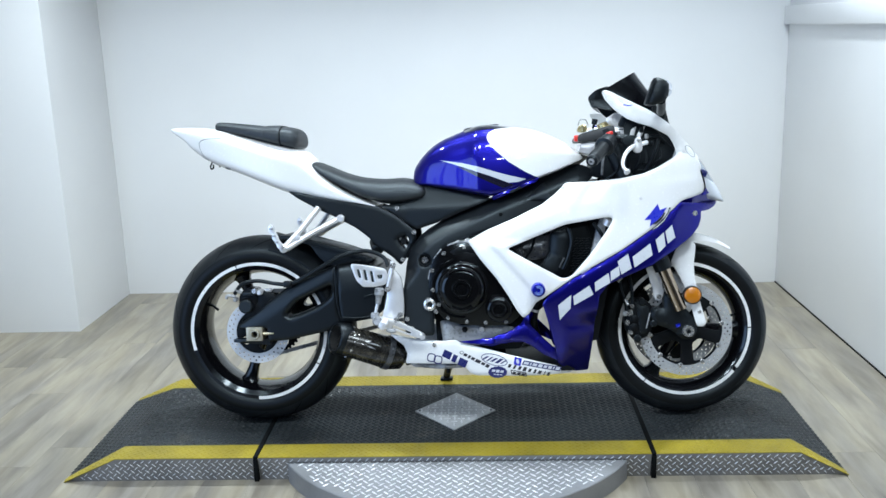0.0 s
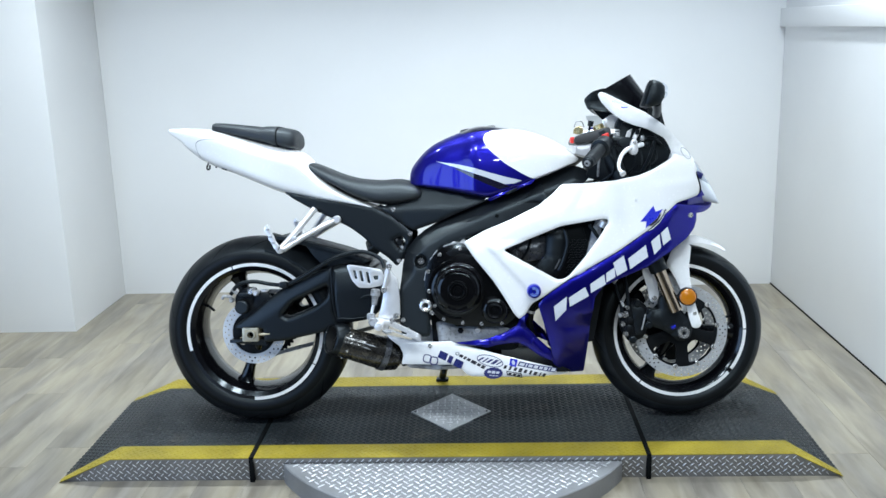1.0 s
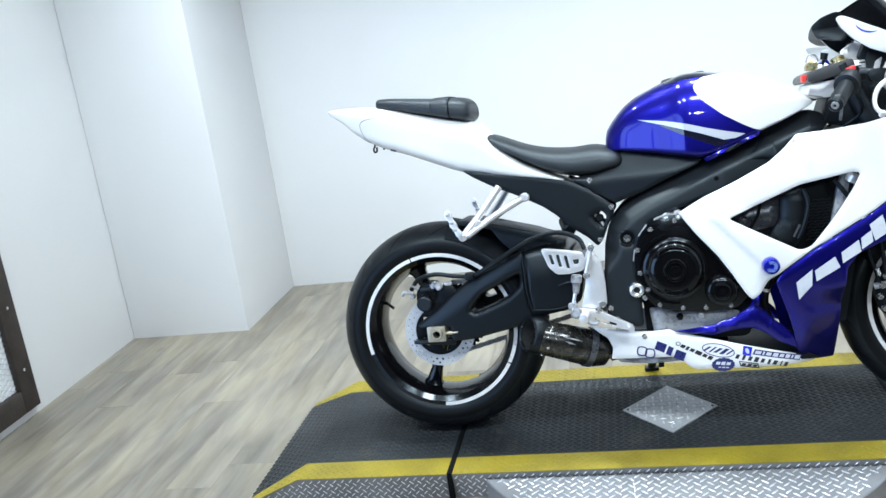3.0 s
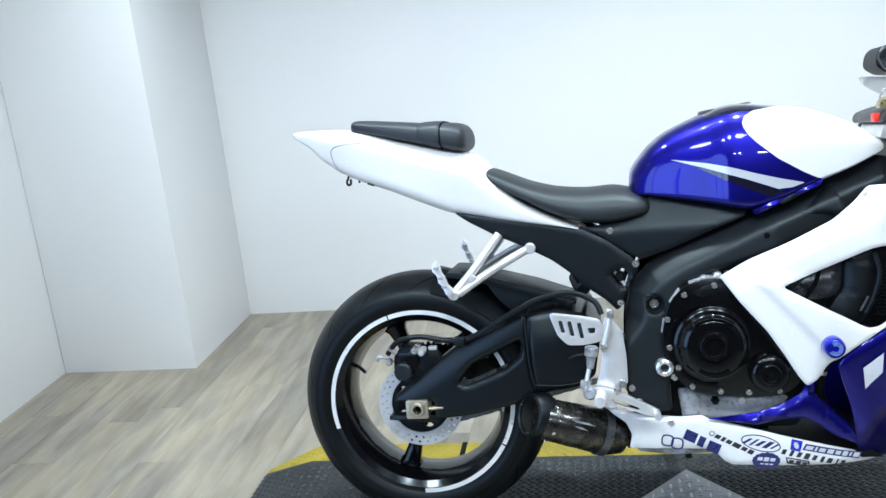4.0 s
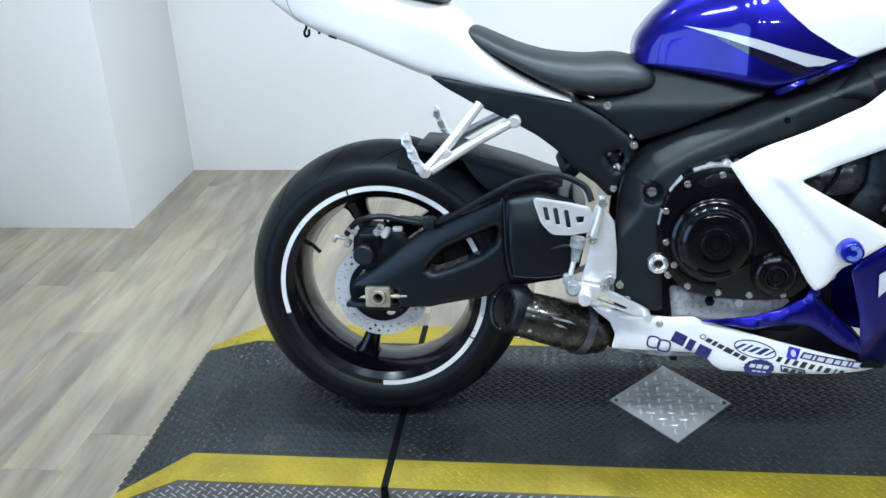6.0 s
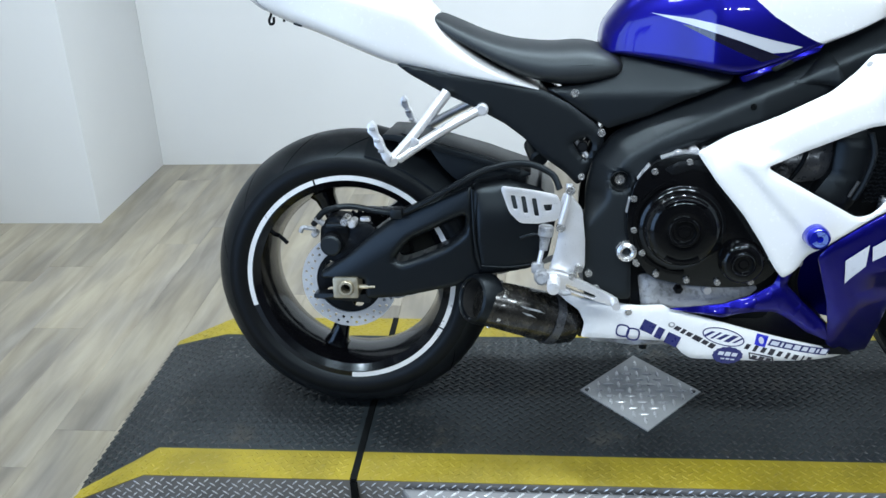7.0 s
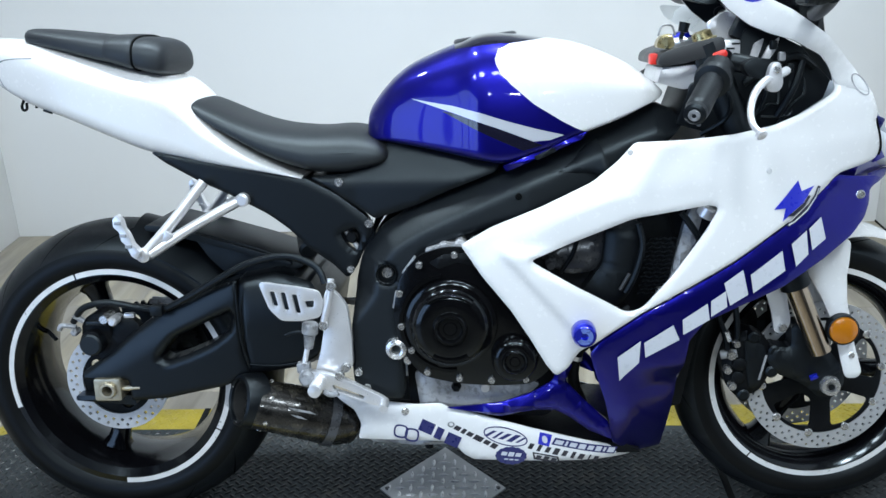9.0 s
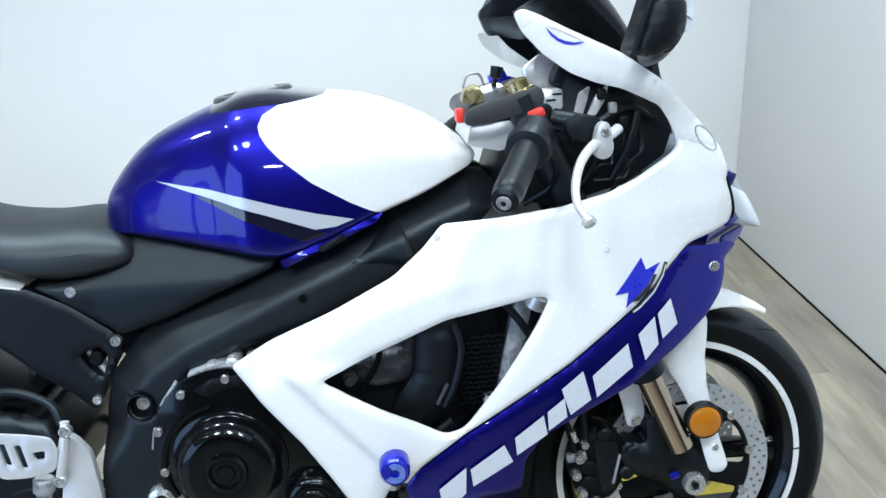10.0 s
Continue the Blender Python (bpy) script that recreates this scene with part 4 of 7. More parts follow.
side = dn.cross(Vector((0, 0, 1))).normalized()
upv = dn.cross(side)
for k in range(6):
    a = 2 * math.pi * k / 6 + 0.4
    out = side * math.cos(a) + upv * math.sin(a)
    p = EA + dn * 0.052 + out * 0.0475
    part("rivet", turned(p, p + out, [(0, 0.0042), (0.003, 0.0042), (0.004, 0.0)], 8), M_BOLT, can)
    cn = (EC - EA).normalized()
    sd = cn.cross(Vector((0, 0, 1))).normalized()
    o2 = sd * math.cos(a) + cn.cross(sd) * math.sin(a)
    q = EA + cn * 0.001 + o2 * 0.0428
    part("cap_screw", turned(q + cn * 0.001, q - cn, [(0, 0.0032), (0.0022, 0.0032), (0.003, 0.0)], 8), M_BOLT if k % 2 else M_DARK, can)
for turned_by, r0, r1 in ((-0.42, 0.085, 0.128), (-0.18, 0.092, 0.112)):
    # unreadable pale script on the sleeve, as bars
    bm = bmesh.new()
    rows_ = []
    for i in range(6):
        a = turned_by + 0.016 * i
        rows_.append([bm.verts.new(EA + dn * (r0 + (r1 - r0) * j / 8 + 0.003 * i) + (side * math.cos(a) + upv * math.sin(a)) * (0.0489 + 0.04 * (r0 + (r1 - r0) * j / 8 - 0.034))) for j in range(9)])
    for i in range(5):
        for j in range(8):
            bm.faces.new((rows_[i][j], rows_[i][j + 1], rows_[i + 1][j + 1], rows_[i + 1][j]))
    part("script_bar", bm, M_CAST, can)
part("link_pipe", rod([(-0.22, -0.100, 0.212), (-0.15, -0.08, 0.22), (-0.05, -0.05, 0.2), (0.1, 0.0, 0.2)], 0.03, 16), M_DARK, can)

# frame spars
def ramp(a, b, v):
    k = max(0.0, min(1.0, (v - a) / (b - a)))
    return k * k * (3 - 2 * k)


SPAR = [(0.383, 0.815), (0.348, 0.826), (0.277, 0.802), (0.215, 0.777), (0.144, 0.748), (0.072, 0.720), (-0.017, 0.681), (-0.089, 0.650), (-0.153, 0.613), (-0.190, 0.569), (-0.204, 0.515), (-0.211, 0.425), (-0.212, 0.352), (-0.206, 0.298),
        (-0.116, 0.293), (-0.117, 0.387), (-0.120, 0.495), (-0.110, 0.531), (-0.082, 0.566), (-0.055, 0.584), (0.02, 0.609), (0.10, 0.63), (0.20, 0.67), (0.30, 0.71), (0.36, 0.75), (0.40, 0.79)]


def spar_lat(x, z):
    # a facet along the outer edge of the spar leans inwards up to a crease
    lat = -(0.168 + 0.05 * (0.6 - z)) + 0.16 * max(0, x - 0.12)
    d = 1.0
    for (x0, z0), (x1, z1) in zip(SPAR[:12], SPAR[1:13]):
        ux, uz = x1 - x0, z1 - z0
        k = max(0, min(1, ((x - x0) * ux + (z - z0) * uz) / (ux * ux + uz * uz)))
        d = min(d, math.hypot(x - x0 - k * ux, z - z0 - k * uz))
    inner = 0.042 * ramp(0.43, 0.51, z) - d
    return lat + 1.1 * 0.0025 * math.log1p(math.exp(min(40.0, inner / 0.0025)))


spar = part("main_frame", shell(SPAR, spar_lat, 0.035, [ring(-0.142, 0.533, 0.018, 20)], roll=0.005, edge=0.008, corner=0.012, step=0.007, hole_corner=0.001), M_FRAME, bike, "satin black twin-spar frame")
mirrored(spar, bike)
part("frame_gusset", shell([(0.160, 0.709), (0.201, 0.736), (0.229, 0.764), (0.242, 0.769), (0.252, 0.748), (0.265, 0.716), (0.253, 0.707), (0.225, 0.712)], lambda x, z: spar_lat(x, z) - 0.001 - 2.2 * max(0, x - 0.165) ** 2, 0.016, roll=0.004, edge=0.007, corner=0.004, step=0.007), M_FRAME, spar)
part("bolt_recess", lathe([(0, -0.148), (0.018, -0.148), (0.019, -0.175)], -0.142, 0.533, 24), M_FRAME, spar)
bolt(-0.142, 0.533, -0.149, 0.011, 0.009, spar)
part("pivot_nut", lathe([(0.009, -0.17), (0.009, -0.192), (0.013, -0.194), (0.019, -0.192), (0.021, -0.186), (0.021, -0.178)], -0.127, 0.395, 28), M_BOLT, spar, "bright swingarm pivot nut")
bolt(0.101, 0.673, spar_lat(0.101, 0.673) - 0.001, 0.006, 0.003, spar, M_GAP)
for x, z in ((-0.107, 0.372), (-0.185, 0.318), (-0.2, 0.349)):
    bolt(x, z, -0.183, 0.0075, 0.006, spar)

# engine
eng = part("engine_block", plate([(-0.11, 0.24), (0.16, 0.24), (0.19, 0.34), (0.40, 0.52), (0.36, 0.68), (0.16, 0.64), (-0.06, 0.58), (-0.12, 0.5)], -0.135, 0.135, bevel=0.01, corner=0.02), M_DARK, bike, "black-finished four-cylinder engine block")
COVER = [(-0.03, 0.590), (-0.08, 0.575), (-0.115, 0.535), (-0.130, 0.470), (-0.125, 0.42), (-0.108, 0.38), (-0.08, 0.343), (-0.01, 0.328), (0.06, 0.324), (0.125, 0.328), (0.165, 0.365), (0.162, 0.41), (0.127, 0.465), (0.097, 0.515), (0.055, 0.562), (0.01, 0.587)]
cover = part("clutch_cover", plate(COVER, -0.192, -0.10, bevel=0.008, corner=0.02), M_COVER, bike, "black clutch cover with silver bolts")
part("clutch_dome", lathe([(0, -0.229), (0.011, -0.229), (0.013, -0.2265), (0.0195, -0.2265), (0.021, -0.2315), (0.024, -0.2345), (0.0275, -0.2345), (0.030, -0.2315), (0.0315, -0.2265), (0.050, -0.2275), (0.060, -0.2255), (0.0675, -0.220), (0.072, -0.211), (0.0745, -0.200), (0.078, -0.1975), (0.083, -0.1965), (0.086, -0.188)], -0.024, 0.446, 72), M_COVER, cover)
for a0, a1 in ((50, 128), (238, 300)):
    part("dome_rib", lathe([(0.0575, -0.2265), (0.0585, -0.2315), (0.0625, -0.2315), (0.0655, -0.2265), (0.067, -0.2215)], -0.024, 0.446, 20, closed=True, a0=a0, a1=a1), M_COVER, cover)
part("cover_shoulder", lathe([(0.086, -0.188), (0.088, -0.1965), (0.094, -0.1965), (0.097, -0.188)], -0.024, 0.446, 40, a0=100, a1=275), M_COVER, cover)
part("starter_cover", lathe([(0, -0.220), (0.008, -0.220), (0.010, -0.217), (0.016, -0.217), (0.0175, -0.2225), (0.020, -0.225), (0.0225, -0.2225), (0.024, -0.217), (0.032, -0.217), (0.038, -0.213), (0.0415, -0.206), (0.044, -0.188)], 0.091, 0.380, 48), M_COVER, cover)
part("cast_badge", plate([(-0.05, 0.362), (-0.022, 0.362), (-0.022, 0.370), (-0.05, 0.370)], -0.195, -0.19, bevel=0.001, corner=0.001), M_COVER, cover)
for x, z in ((-0.015, 0.574), (-0.079, 0.556), (-0.117, 0.503), (-0.115, 0.441), (-0.098, 0.395), (-0.07, 0.352), (-0.011, 0.340), (0.048, 0.336), (0.111, 0.338), (0.147, 0.386), (0.113, 0.444), (0.083, 0.495)):
    bolt(x, z, -0.192, 0.0064, 0.007, cover)
for rim in ([(-0.126, 0.474), (-0.120, 0.502), (-0.1255, 0.504), (-0.1315, 0.474)], [(-0.106, 0.537), (-0.085, 0.564), (-0.089, 0.5695), (-0.112, 0.540)], [(-0.066, 0.576), (-0.029, 0.587), (-0.002, 0.586), (-0.002, 0.591), (-0.030, 0.593), (-0.068, 0.582)]):
    part("gasket_edge", plate(rim, -0.188, -0.13, bevel=0.0015, corner=0.002), M_CAST, cover, "bare cast metal rim of the cover")
for k, (x, z, r) in enumerate(((-0.117, 0.478, 0.007), (-0.110, 0.505, 0.009), (-0.098, 0.528, 0.008), (-0.080, 0.553, 0.011), (-0.056, 0.573, 0.009), (-0.034, 0.584, 0.011), (-0.005, 0.590, 0.010), (0.018, 0.590, 0.007))):
    part("cast_boss", turned((x, -0.14, z), (x, -0.187, z), [(0, r), (0.042, r), (0.045, r * 0.7), (0.044, r * 0.35), (0.040, 0.0)], 10), M_ALU if k % 3 == 0 else M_CAST, cover)
part("upper_casting", shell([(-0.062, 0.560), (-0.035, 0.575), (0.010, 0.578), (0.030, 0.566), (0.022, 0.552), (-0.01, 0.560), (-0.045, 0.548)], lambda x, z: -0.196, 0.012, roll=0.003, edge=0.005, corner=0.004), M_DARK, cover)
part("oil_pan", shell([(-0.10, 0.335), (-0.06, 0.335), (-0.03, 0.318), (0.02, 0.320), (0.06, 0.325), (0.10, 0.32), (0.14, 0.31), (0.10, 0.27), (0.03, 0.255), (-0.09, 0.26)], lambda x, z: -0.155, 0.12, roll=0.012, edge=0.02, corner=0.01), M_CAST, bike, "bare cast aluminium oil pan")
part("drain_plug", lathe([(0, -0.167), (0.006, -0.167), (0.009, -0.162), (0.010, -0.150)], -0.02, 0.308, 6), M_DARK, eng)
part("sump_plug", lathe([(0, -0.17), (0.008, -0.17), (0.009, -0.155)], 0.035, 0.31, 14), M_ALU, eng)
part("throttle_casting", shell([(0.13, 0.575), (0.20, 0.60), (0.265, 0.605), (0.26, 0.56), (0.235, 0.53), (0.19, 0.525), (0.15, 0.545)], lambda x, z: -0.165, 0.06, roll=0.014, edge=0.025, corner=0.012), M_CAP, eng, "dark grey cast throttle body")
part("inner_duct", shell([(0.255, 0.615), (0.31, 0.63), (0.325, 0.60), (0.315, 0.53), (0.29, 0.48), (0.25, 0.455), (0.215, 0.50), (0.25, 0.55)], lambda x, z: -0.185, 0.07, roll=0.012, edge=0.02), M_PLASTIC, eng, "smooth black air duct")
part("duct_fold", rod([(0.310, -0.187, 0.625), (0.318, -0.190, 0.585), (0.306, -0.190, 0.535), (0.290, -0.187, 0.500)], 0.006, 8), M_PLASTIC, eng)
part("duct_bolt", rod([(0.296, -0.189, 0.535), (0.280, -0.189, 0.505)], 0.0035, 8), M_CLAMP, eng)
part("radiator", plate([(0.36, 0.26), (0.40, 0.27), (0.47, 0.62), (0.43, 0.64)], -0.15, 0.15, bevel=0.004), M_DARK, bike, "black radiator behind the fairing")
rad_bits = []
for i in range(6):
    for j in range(14):
        x, z = 0.318 + 0.0085 * i + 0.0042 * (j % 2) + 0.16 * (0.0075 * j), 0.490 + 0.0078 * j
        rad_bits.append(block(-0.0034, 0.0034, -0.003, 0.003, -0.0012, 0.0012, 0, Matrix.Translation((x, -0.158, z)) @ Matrix.Rotation(radians(28 if i % 2 else -28), 4, "Y")))
core = part("radiator_core", merge(*rad_bits), M_PLASTIC, eng, "fine black radiator fins")
core["kind"] = "stuff"
part("silver_stay", shell([(0.352, 0.470), (0.372, 0.500), (0.385, 0.560), (0.400, 0.620), (0.415, 0.655), (0.445, 0.665), (0.452, 0.640), (0.425, 0.585), (0.390, 0.520), (0.372, 0.470)], lambda x, z: -0.150, 0.02, roll=0.006, edge=0.010, corner=0.006), M_CAST, eng, "grey metal stay")
part("stay_rib", rod([(0.388, -0.170, 0.640), (0.408, -0.172, 0.612), (0.424, -0.168, 0.585)], 0.006, 8), M_PLASTIC, eng)
part("stay_foot", block(0.350, 0.376, -0.17, -0.14, 0.478, 0.498, 0.004), M_ALU, eng)
part("throttle_spindle", turned((0.160, -0.168, 0.556), (0.156, -0.192, 0.548), [(0, 0.011), (0.012, 0.011), (0.014, 0.007), (0.022, 0.007), (0.022, 0)], 14), M_CAP, eng)
part("throttle_seam", rod([(0.175, -0.167, 0.532), (0.196, -0.169, 0.565), (0.206, -0.167, 0.598)], 0.004, 8), M_DARK, eng)
part("duct_lip", rod([(0.150, -0.178, 0.590), (0.205, -0.178, 0.612), (0.262, -0.178, 0.632)], 0.005, 8), M_PLASTIC, eng)
part("stay_tip", turned((0.43, -0.16, 0.632), (0.44, -0.165, 0.652), [(0, 0.017), (0.018, 0.017), (0.02, 0.013), (0.02, 0.0)], 16), M_ALU, eng)
part("coolant_hose", rod([(0.30, -0.15, 0.46), (0.27, -0.16, 0.44), (0.22, -0.155, 0.40), (0.20, -0.15, 0.33), (0.22, -0.14, 0.26)], 0.011, 12), M_DARK, eng)
part("hose_clamp", turned((0.205, -0.152, 0.37), (0.2, -0.15, 0.35), [(0, 0.012), (0, 0.0135), (0.008, 0.0135), (0.008, 0.012)], 16), M_ALU, eng)
part("inner_plate", plate([(0.06, 0.60), (0.30, 0.68), (0.46, 0.70), (0.50, 0.62), (0.36, 0.44), (0.22, 0.42)], -0.12, 0.12, bevel=0.004), M_DARK, eng)

# fairings
def side_lat(x, z):
    return -(0.235 - 0.42 * (x - 0.25) ** 2 - 0.5 * (z - 0.5) ** 2) + 0.6 * max(0, 0.4 - z) ** 2 + 3 * max(0, x - 0.7) ** 2 - 0.048 * max(0.0, min(1.1, (x - 0.40) / 0.28)) ** 2 * ramp(0.66, 0.84, z)


CREASE = [(0.03, 0.556), (0.068, 0.580), (0.12, 0.613), (0.18, 0.645), (0.24, 0.671), (0.30, 0.688), (0.36, 0.696), (0.43, 0.696), (0.52, 0.684)]
CREASE_FIT = np.polyfit([p[0] for p in CREASE], [p[1] for p in CREASE], 4)


def crease_lat(x, z):
    # a facet above the crease leans in, a step runs along the nose, a raised face lies before the opening
    up = z - float(np.polyval(CREASE_FIT, max(0.0, min(0.56, x))))
    soft = 0.006
    top = soft * math.log1p(math.exp(min(40.0, up / soft))) * 0.30 * (1 - ramp(0.20, 0.62, x)) * ramp(0.0, 0.05, x)
    under = 0.11 * 0.004 * math.log1p(math.exp(min(40.0, -up / 0.004))) * (1 - ramp(0.22, 0.42, x)) * ramp(0.10, 0.18, x) * ramp(-0.09, -0.05, up)
    s = 1 / (1 + math.exp(-(z - 0.735 - 0.10 * (x - 0.3)) / 0.006)) * ramp(0.48, 0.74, x)
    d = ((z - 0.586) * 0.13 + (x - 0.066) * 0.145) / 0.195
    g = (1 / (1 + math.exp(-max(-30.0, min(30.0, d / 0.0028))))) * (1 - ramp(0.19, 0.26, x)) * (1 - ramp(0.572, 0.60, z))
    return side_lat(x, z) + 0.006 * s - 0.010 * g + 0.04 * (1 - math.exp(-top / 0.04)) + under


UPPER = [(0.303, 0.767), (0.386, 0.769), (0.473, 0.776), (0.542, 0.789), (0.585, 0.806), (0.619, 0.825), (0.641, 0.838), (0.650, 0.848), (0.645, 0.866), (0.660, 0.860), (0.685, 0.855), (0.711, 0.846), (0.726, 0.806), (0.723, 0.791), (0.731, 0.768), (0.738, 0.744), (0.734, 0.725), (0.700, 0.713), (0.664, 0.703), (0.646, 0.687), (0.577, 0.627), (0.472, 0.559), (0.314, 0.474), (0.243, 0.425), (0.205, 0.402), (0.185, 0.368), (0.165, 0.352), (0.148, 0.373),
         (0.119, 0.424), (0.085, 0.477), (0.033, 0.540), (-0.004, 0.594), (0.061, 0.628), (0.141, 0.661), (0.229, 0.703), (0.273, 0.737)]
WINDOW = [(0.118, 0.570), (0.298, 0.640), (0.429, 0.660), (0.447, 0.654), (0.420, 0.611), (0.367, 0.541), (0.314, 0.481), (0.287, 0.474), (0.226, 0.509)]
upper = part("upper_fairing", shell(UPPER, crease_lat, 0.004, [WINDOW], roll=0.004, edge=0.007, step=0.0065, corner=0.008, hole_corner=0.012, hole_roll=0.006, hole_edge=0.011), M_WHITE, bike, "glossy white side fairing with an open cutout")
mirrored(upper, bike)
BLUE = [(0.243, 0.421), (0.314, 0.470), (0.472, 0.555), (0.577, 0.623), (0.646, 0.683), (0.661, 0.699), (0.700, 0.694), (0.740, 0.692), (0.752, 0.686), (0.728, 0.668), (0.727, 0.645), (0.718, 0.620), (0.692, 0.590), (0.640, 0.553), (0.565, 0.508), (0.487, 0.478), (0.426, 0.453), (0.399, 0.418), (0.390, 0.348), (0.383, 0.259), (0.373, 0.161), (0.330, 0.163), (0.306, 0.172), (0.272, 0.200), (0.264, 0.255), (0.253, 0.303), (0.238, 0.350), (0.224, 0.398)]
def lower_lat(x, z):
    # the flank folds inwards before a crease that runs down from the slider
    edge = 0.248 + (0.393 - z) * 0.62 if z > 0.30 else 0.304 - (0.30 - z) * 0.18
    return side_lat(x, z) + 0.001 + 0.42 * max(0, x - edge) * max(0, min(1, (0.372 - z) / 0.05))


lower = part("lower_fairing", shell(BLUE, lower_lat, 0.004, roll=0.003, edge=0.008, step=0.012, corner=0.006), M_BLUE, bike, "glossy deep blue lower fairing with pale block graphics")
mirrored(lower, bike)
ARM = [(-0.040, 0.271), (0.024, 0.279), (0.067, 0.285), (0.120, 0.304), (0.160, 0.328), (0.172, 0.358), (0.186, 0.370), (0.197, 0.360), (0.184, 0.327), (0.219, 0.290), (0.264, 0.247), (0.272, 0.210), (0.228, 0.229), (0.192, 0.256), (0.166, 0.270), (0.130, 0.270), (0.092, 0.264), (0.065, 0.256), (0.023, 0.263)]
arm = part("fairing_arm", shell(ARM, lambda x, z: -0.185 + 0.12 * (x - 0.2) ** 2, 0.004, roll=0.008, edge=0.014, step=0.014, corner=0.006), M_BLUE, bike, "glossy blue forked arm of the fairing")
mirrored(arm, bike)


def belly_lat(x, z):
    return -0.168 + 0.1 * (x - 0.08) ** 2 + 1.9 * max(0, x - 0.20) ** 2 + 2.0 * max(0, 0.19 - z) ** 2


BELLY = [(-0.261, 0.297), (-0.189, 0.281), (-0.099, 0.273), (-0.05, 0.276), (-0.036, 0.268), (0.05, 0.246), (0.117, 0.227), (0.278, 0.186), (0.328, 0.172), (0.322, 0.164), (0.300, 0.161), (0.153, 0.158), (0.012, 0.161), (-0.006, 0.171), (-0.026, 0.194), (-0.046, 0.199), (-0.212, 0.201), (-0.205, 0.232), (-0.217, 0.260), (-0.243, 0.279)]
belly = part("belly_pan", shell(BELLY, belly_lat, 0.004, roll=0.006, edge=0.012, step=0.014, corner=0.006), M_WHITE, bike, "white belly pan with rows of sponsor stickers")
mirrored(belly, bike)
part("pan_floor", plate([(-0.20, 0.215), (0.30, 0.19), (0.33, 0.172), (0.17, 0.168), (0.03, 0.170), (-0.01, 0.20)], -0.15, 0.15, bevel=0.004), M_DARK, belly)
part("tail_of_pipe", shell([(-0.20, 0.197), (-0.035, 0.195), (-0.02, 0.18), (-0.10, 0.176), (-0.19, 0.184)], lambda x, z: -0.14, 0.2, roll=0.01, edge=0.014), M_CAST, belly, "bare metal collector below the pan")
bolt(-0.118, 0.262, belly_lat(-0.118, 0.262), 0.007, 0.004, belly)

# decals on the blue panel: plain blocks, no letters
BLOCKS = (
    [(0.272, 0.393), (0.312, 0.424), (0.310, 0.382), (0.277, 0.346)],
    [(0.318, 0.420), (0.368, 0.452), (0.380, 0.424), (0.321, 0.392)],
    [(0.384, 0.461), (0.427, 0.489), (0.432, 0.459), (0.386, 0.433)],
    [(0.433, 0.493), (0.459, 0.510), (0.462, 0.481), (0.434, 0.464)],
    [(0.455, 0.524), (0.488, 0.546), (0.499, 0.501), (0.467, 0.483)],
    [(0.502, 0.536), (0.558, 0.575), (0.565, 0.539), (0.508, 0.503)],
    [(0.575, 0.585), (0.602, 0.607), (0.607, 0.565), (0.585, 0.545)],
    [(0.607, 0.610), (0.629, 0.629), (0.639, 0.590), (0.614, 0.572)],
)
for g in BLOCKS:
    part("block_graphic", decal(g, lambda x, z: lower_lat(x, z) - 0.0045, (), 0.012), M_DECAL, lower, "pale slanted block graphic")
proud_lat = lambda x, z: crease_lat(x, z) - 0.0018
part("star_emblem", decal([(0.542, 0.647), (0.562, 0.668), (0.585, 0.695), (0.592, 0.676), (0.615, 0.684), (0.595, 0.655), (0.575, 0.640), (0.558, 0.626), (0.563, 0.648)], proud_lat, (), 0.006), M_DECALBLUE, upper, "blue angular emblem")
part("emblem_shade", decal([(0.566, 0.634), (0.580, 0.643), (0.597, 0.656), (0.604, 0.668), (0.609, 0.667), (0.597, 0.648), (0.578, 0.634)], lambda x, z: proud_lat(x, z) - 0.0008, (), 0.006), M_INKBLACK, upper)
part("emblem_bar", decal([(0.566, 0.622), (0.578, 0.628), (0.600, 0.646), (0.616, 0.668), (0.622, 0.684), (0.627, 0.682), (0.621, 0.664), (0.604, 0.641), (0.580, 0.622), (0.568, 0.616)], lambda x, z: proud_lat(x, z) - 0.0008, (), 0.006), M_INKBLACK, upper, "dark outlined bar below the emblem")
part("emblem_bar", decal([(0.568, 0.6205), (0.579, 0.6255), (0.602, 0.6435), (0.6185, 0.666), (0.623, 0.680), (0.6247, 0.679), (0.619, 0.663), (0.603, 0.6415), (0.580, 0.6235), (0.569, 0.6178)], lambda x, z: proud_lat(x, z) - 0.0014, (), 0.006), M_DECAL, upper, "pale bar below the emblem")


def bar(x0, z0, x1, z1, h, lat, material, owner, name="sticker", label=""):
    d = Vector((x1 - x0, z1 - z0))
    n = Vector((-d.y, d.x)).normalized() * h / 2
    k = d.normalized() * h * 0.3
    return part(name, decal([(x0 + n.x + k.x, z0 + n.y + k.y), (x0 - n.x, z0 - n.y), (x1 - n.x - k.x, z1 - n.y - k.y), (x1 + n.x, z1 + n.y)], lat, (), 0.02), material, owner, label)


def oval(cx, cz, a, b, tilt, n=32):
    c, s = math.cos(radians(tilt)), math.sin(radians(tilt))
    return [(cx + a * math.cos(u) * c - b * math.sin(u) * s, cz + a * math.cos(u) * s + b * math.sin(u) * c) for u in (2 * math.pi * i / n for i in range(n))]


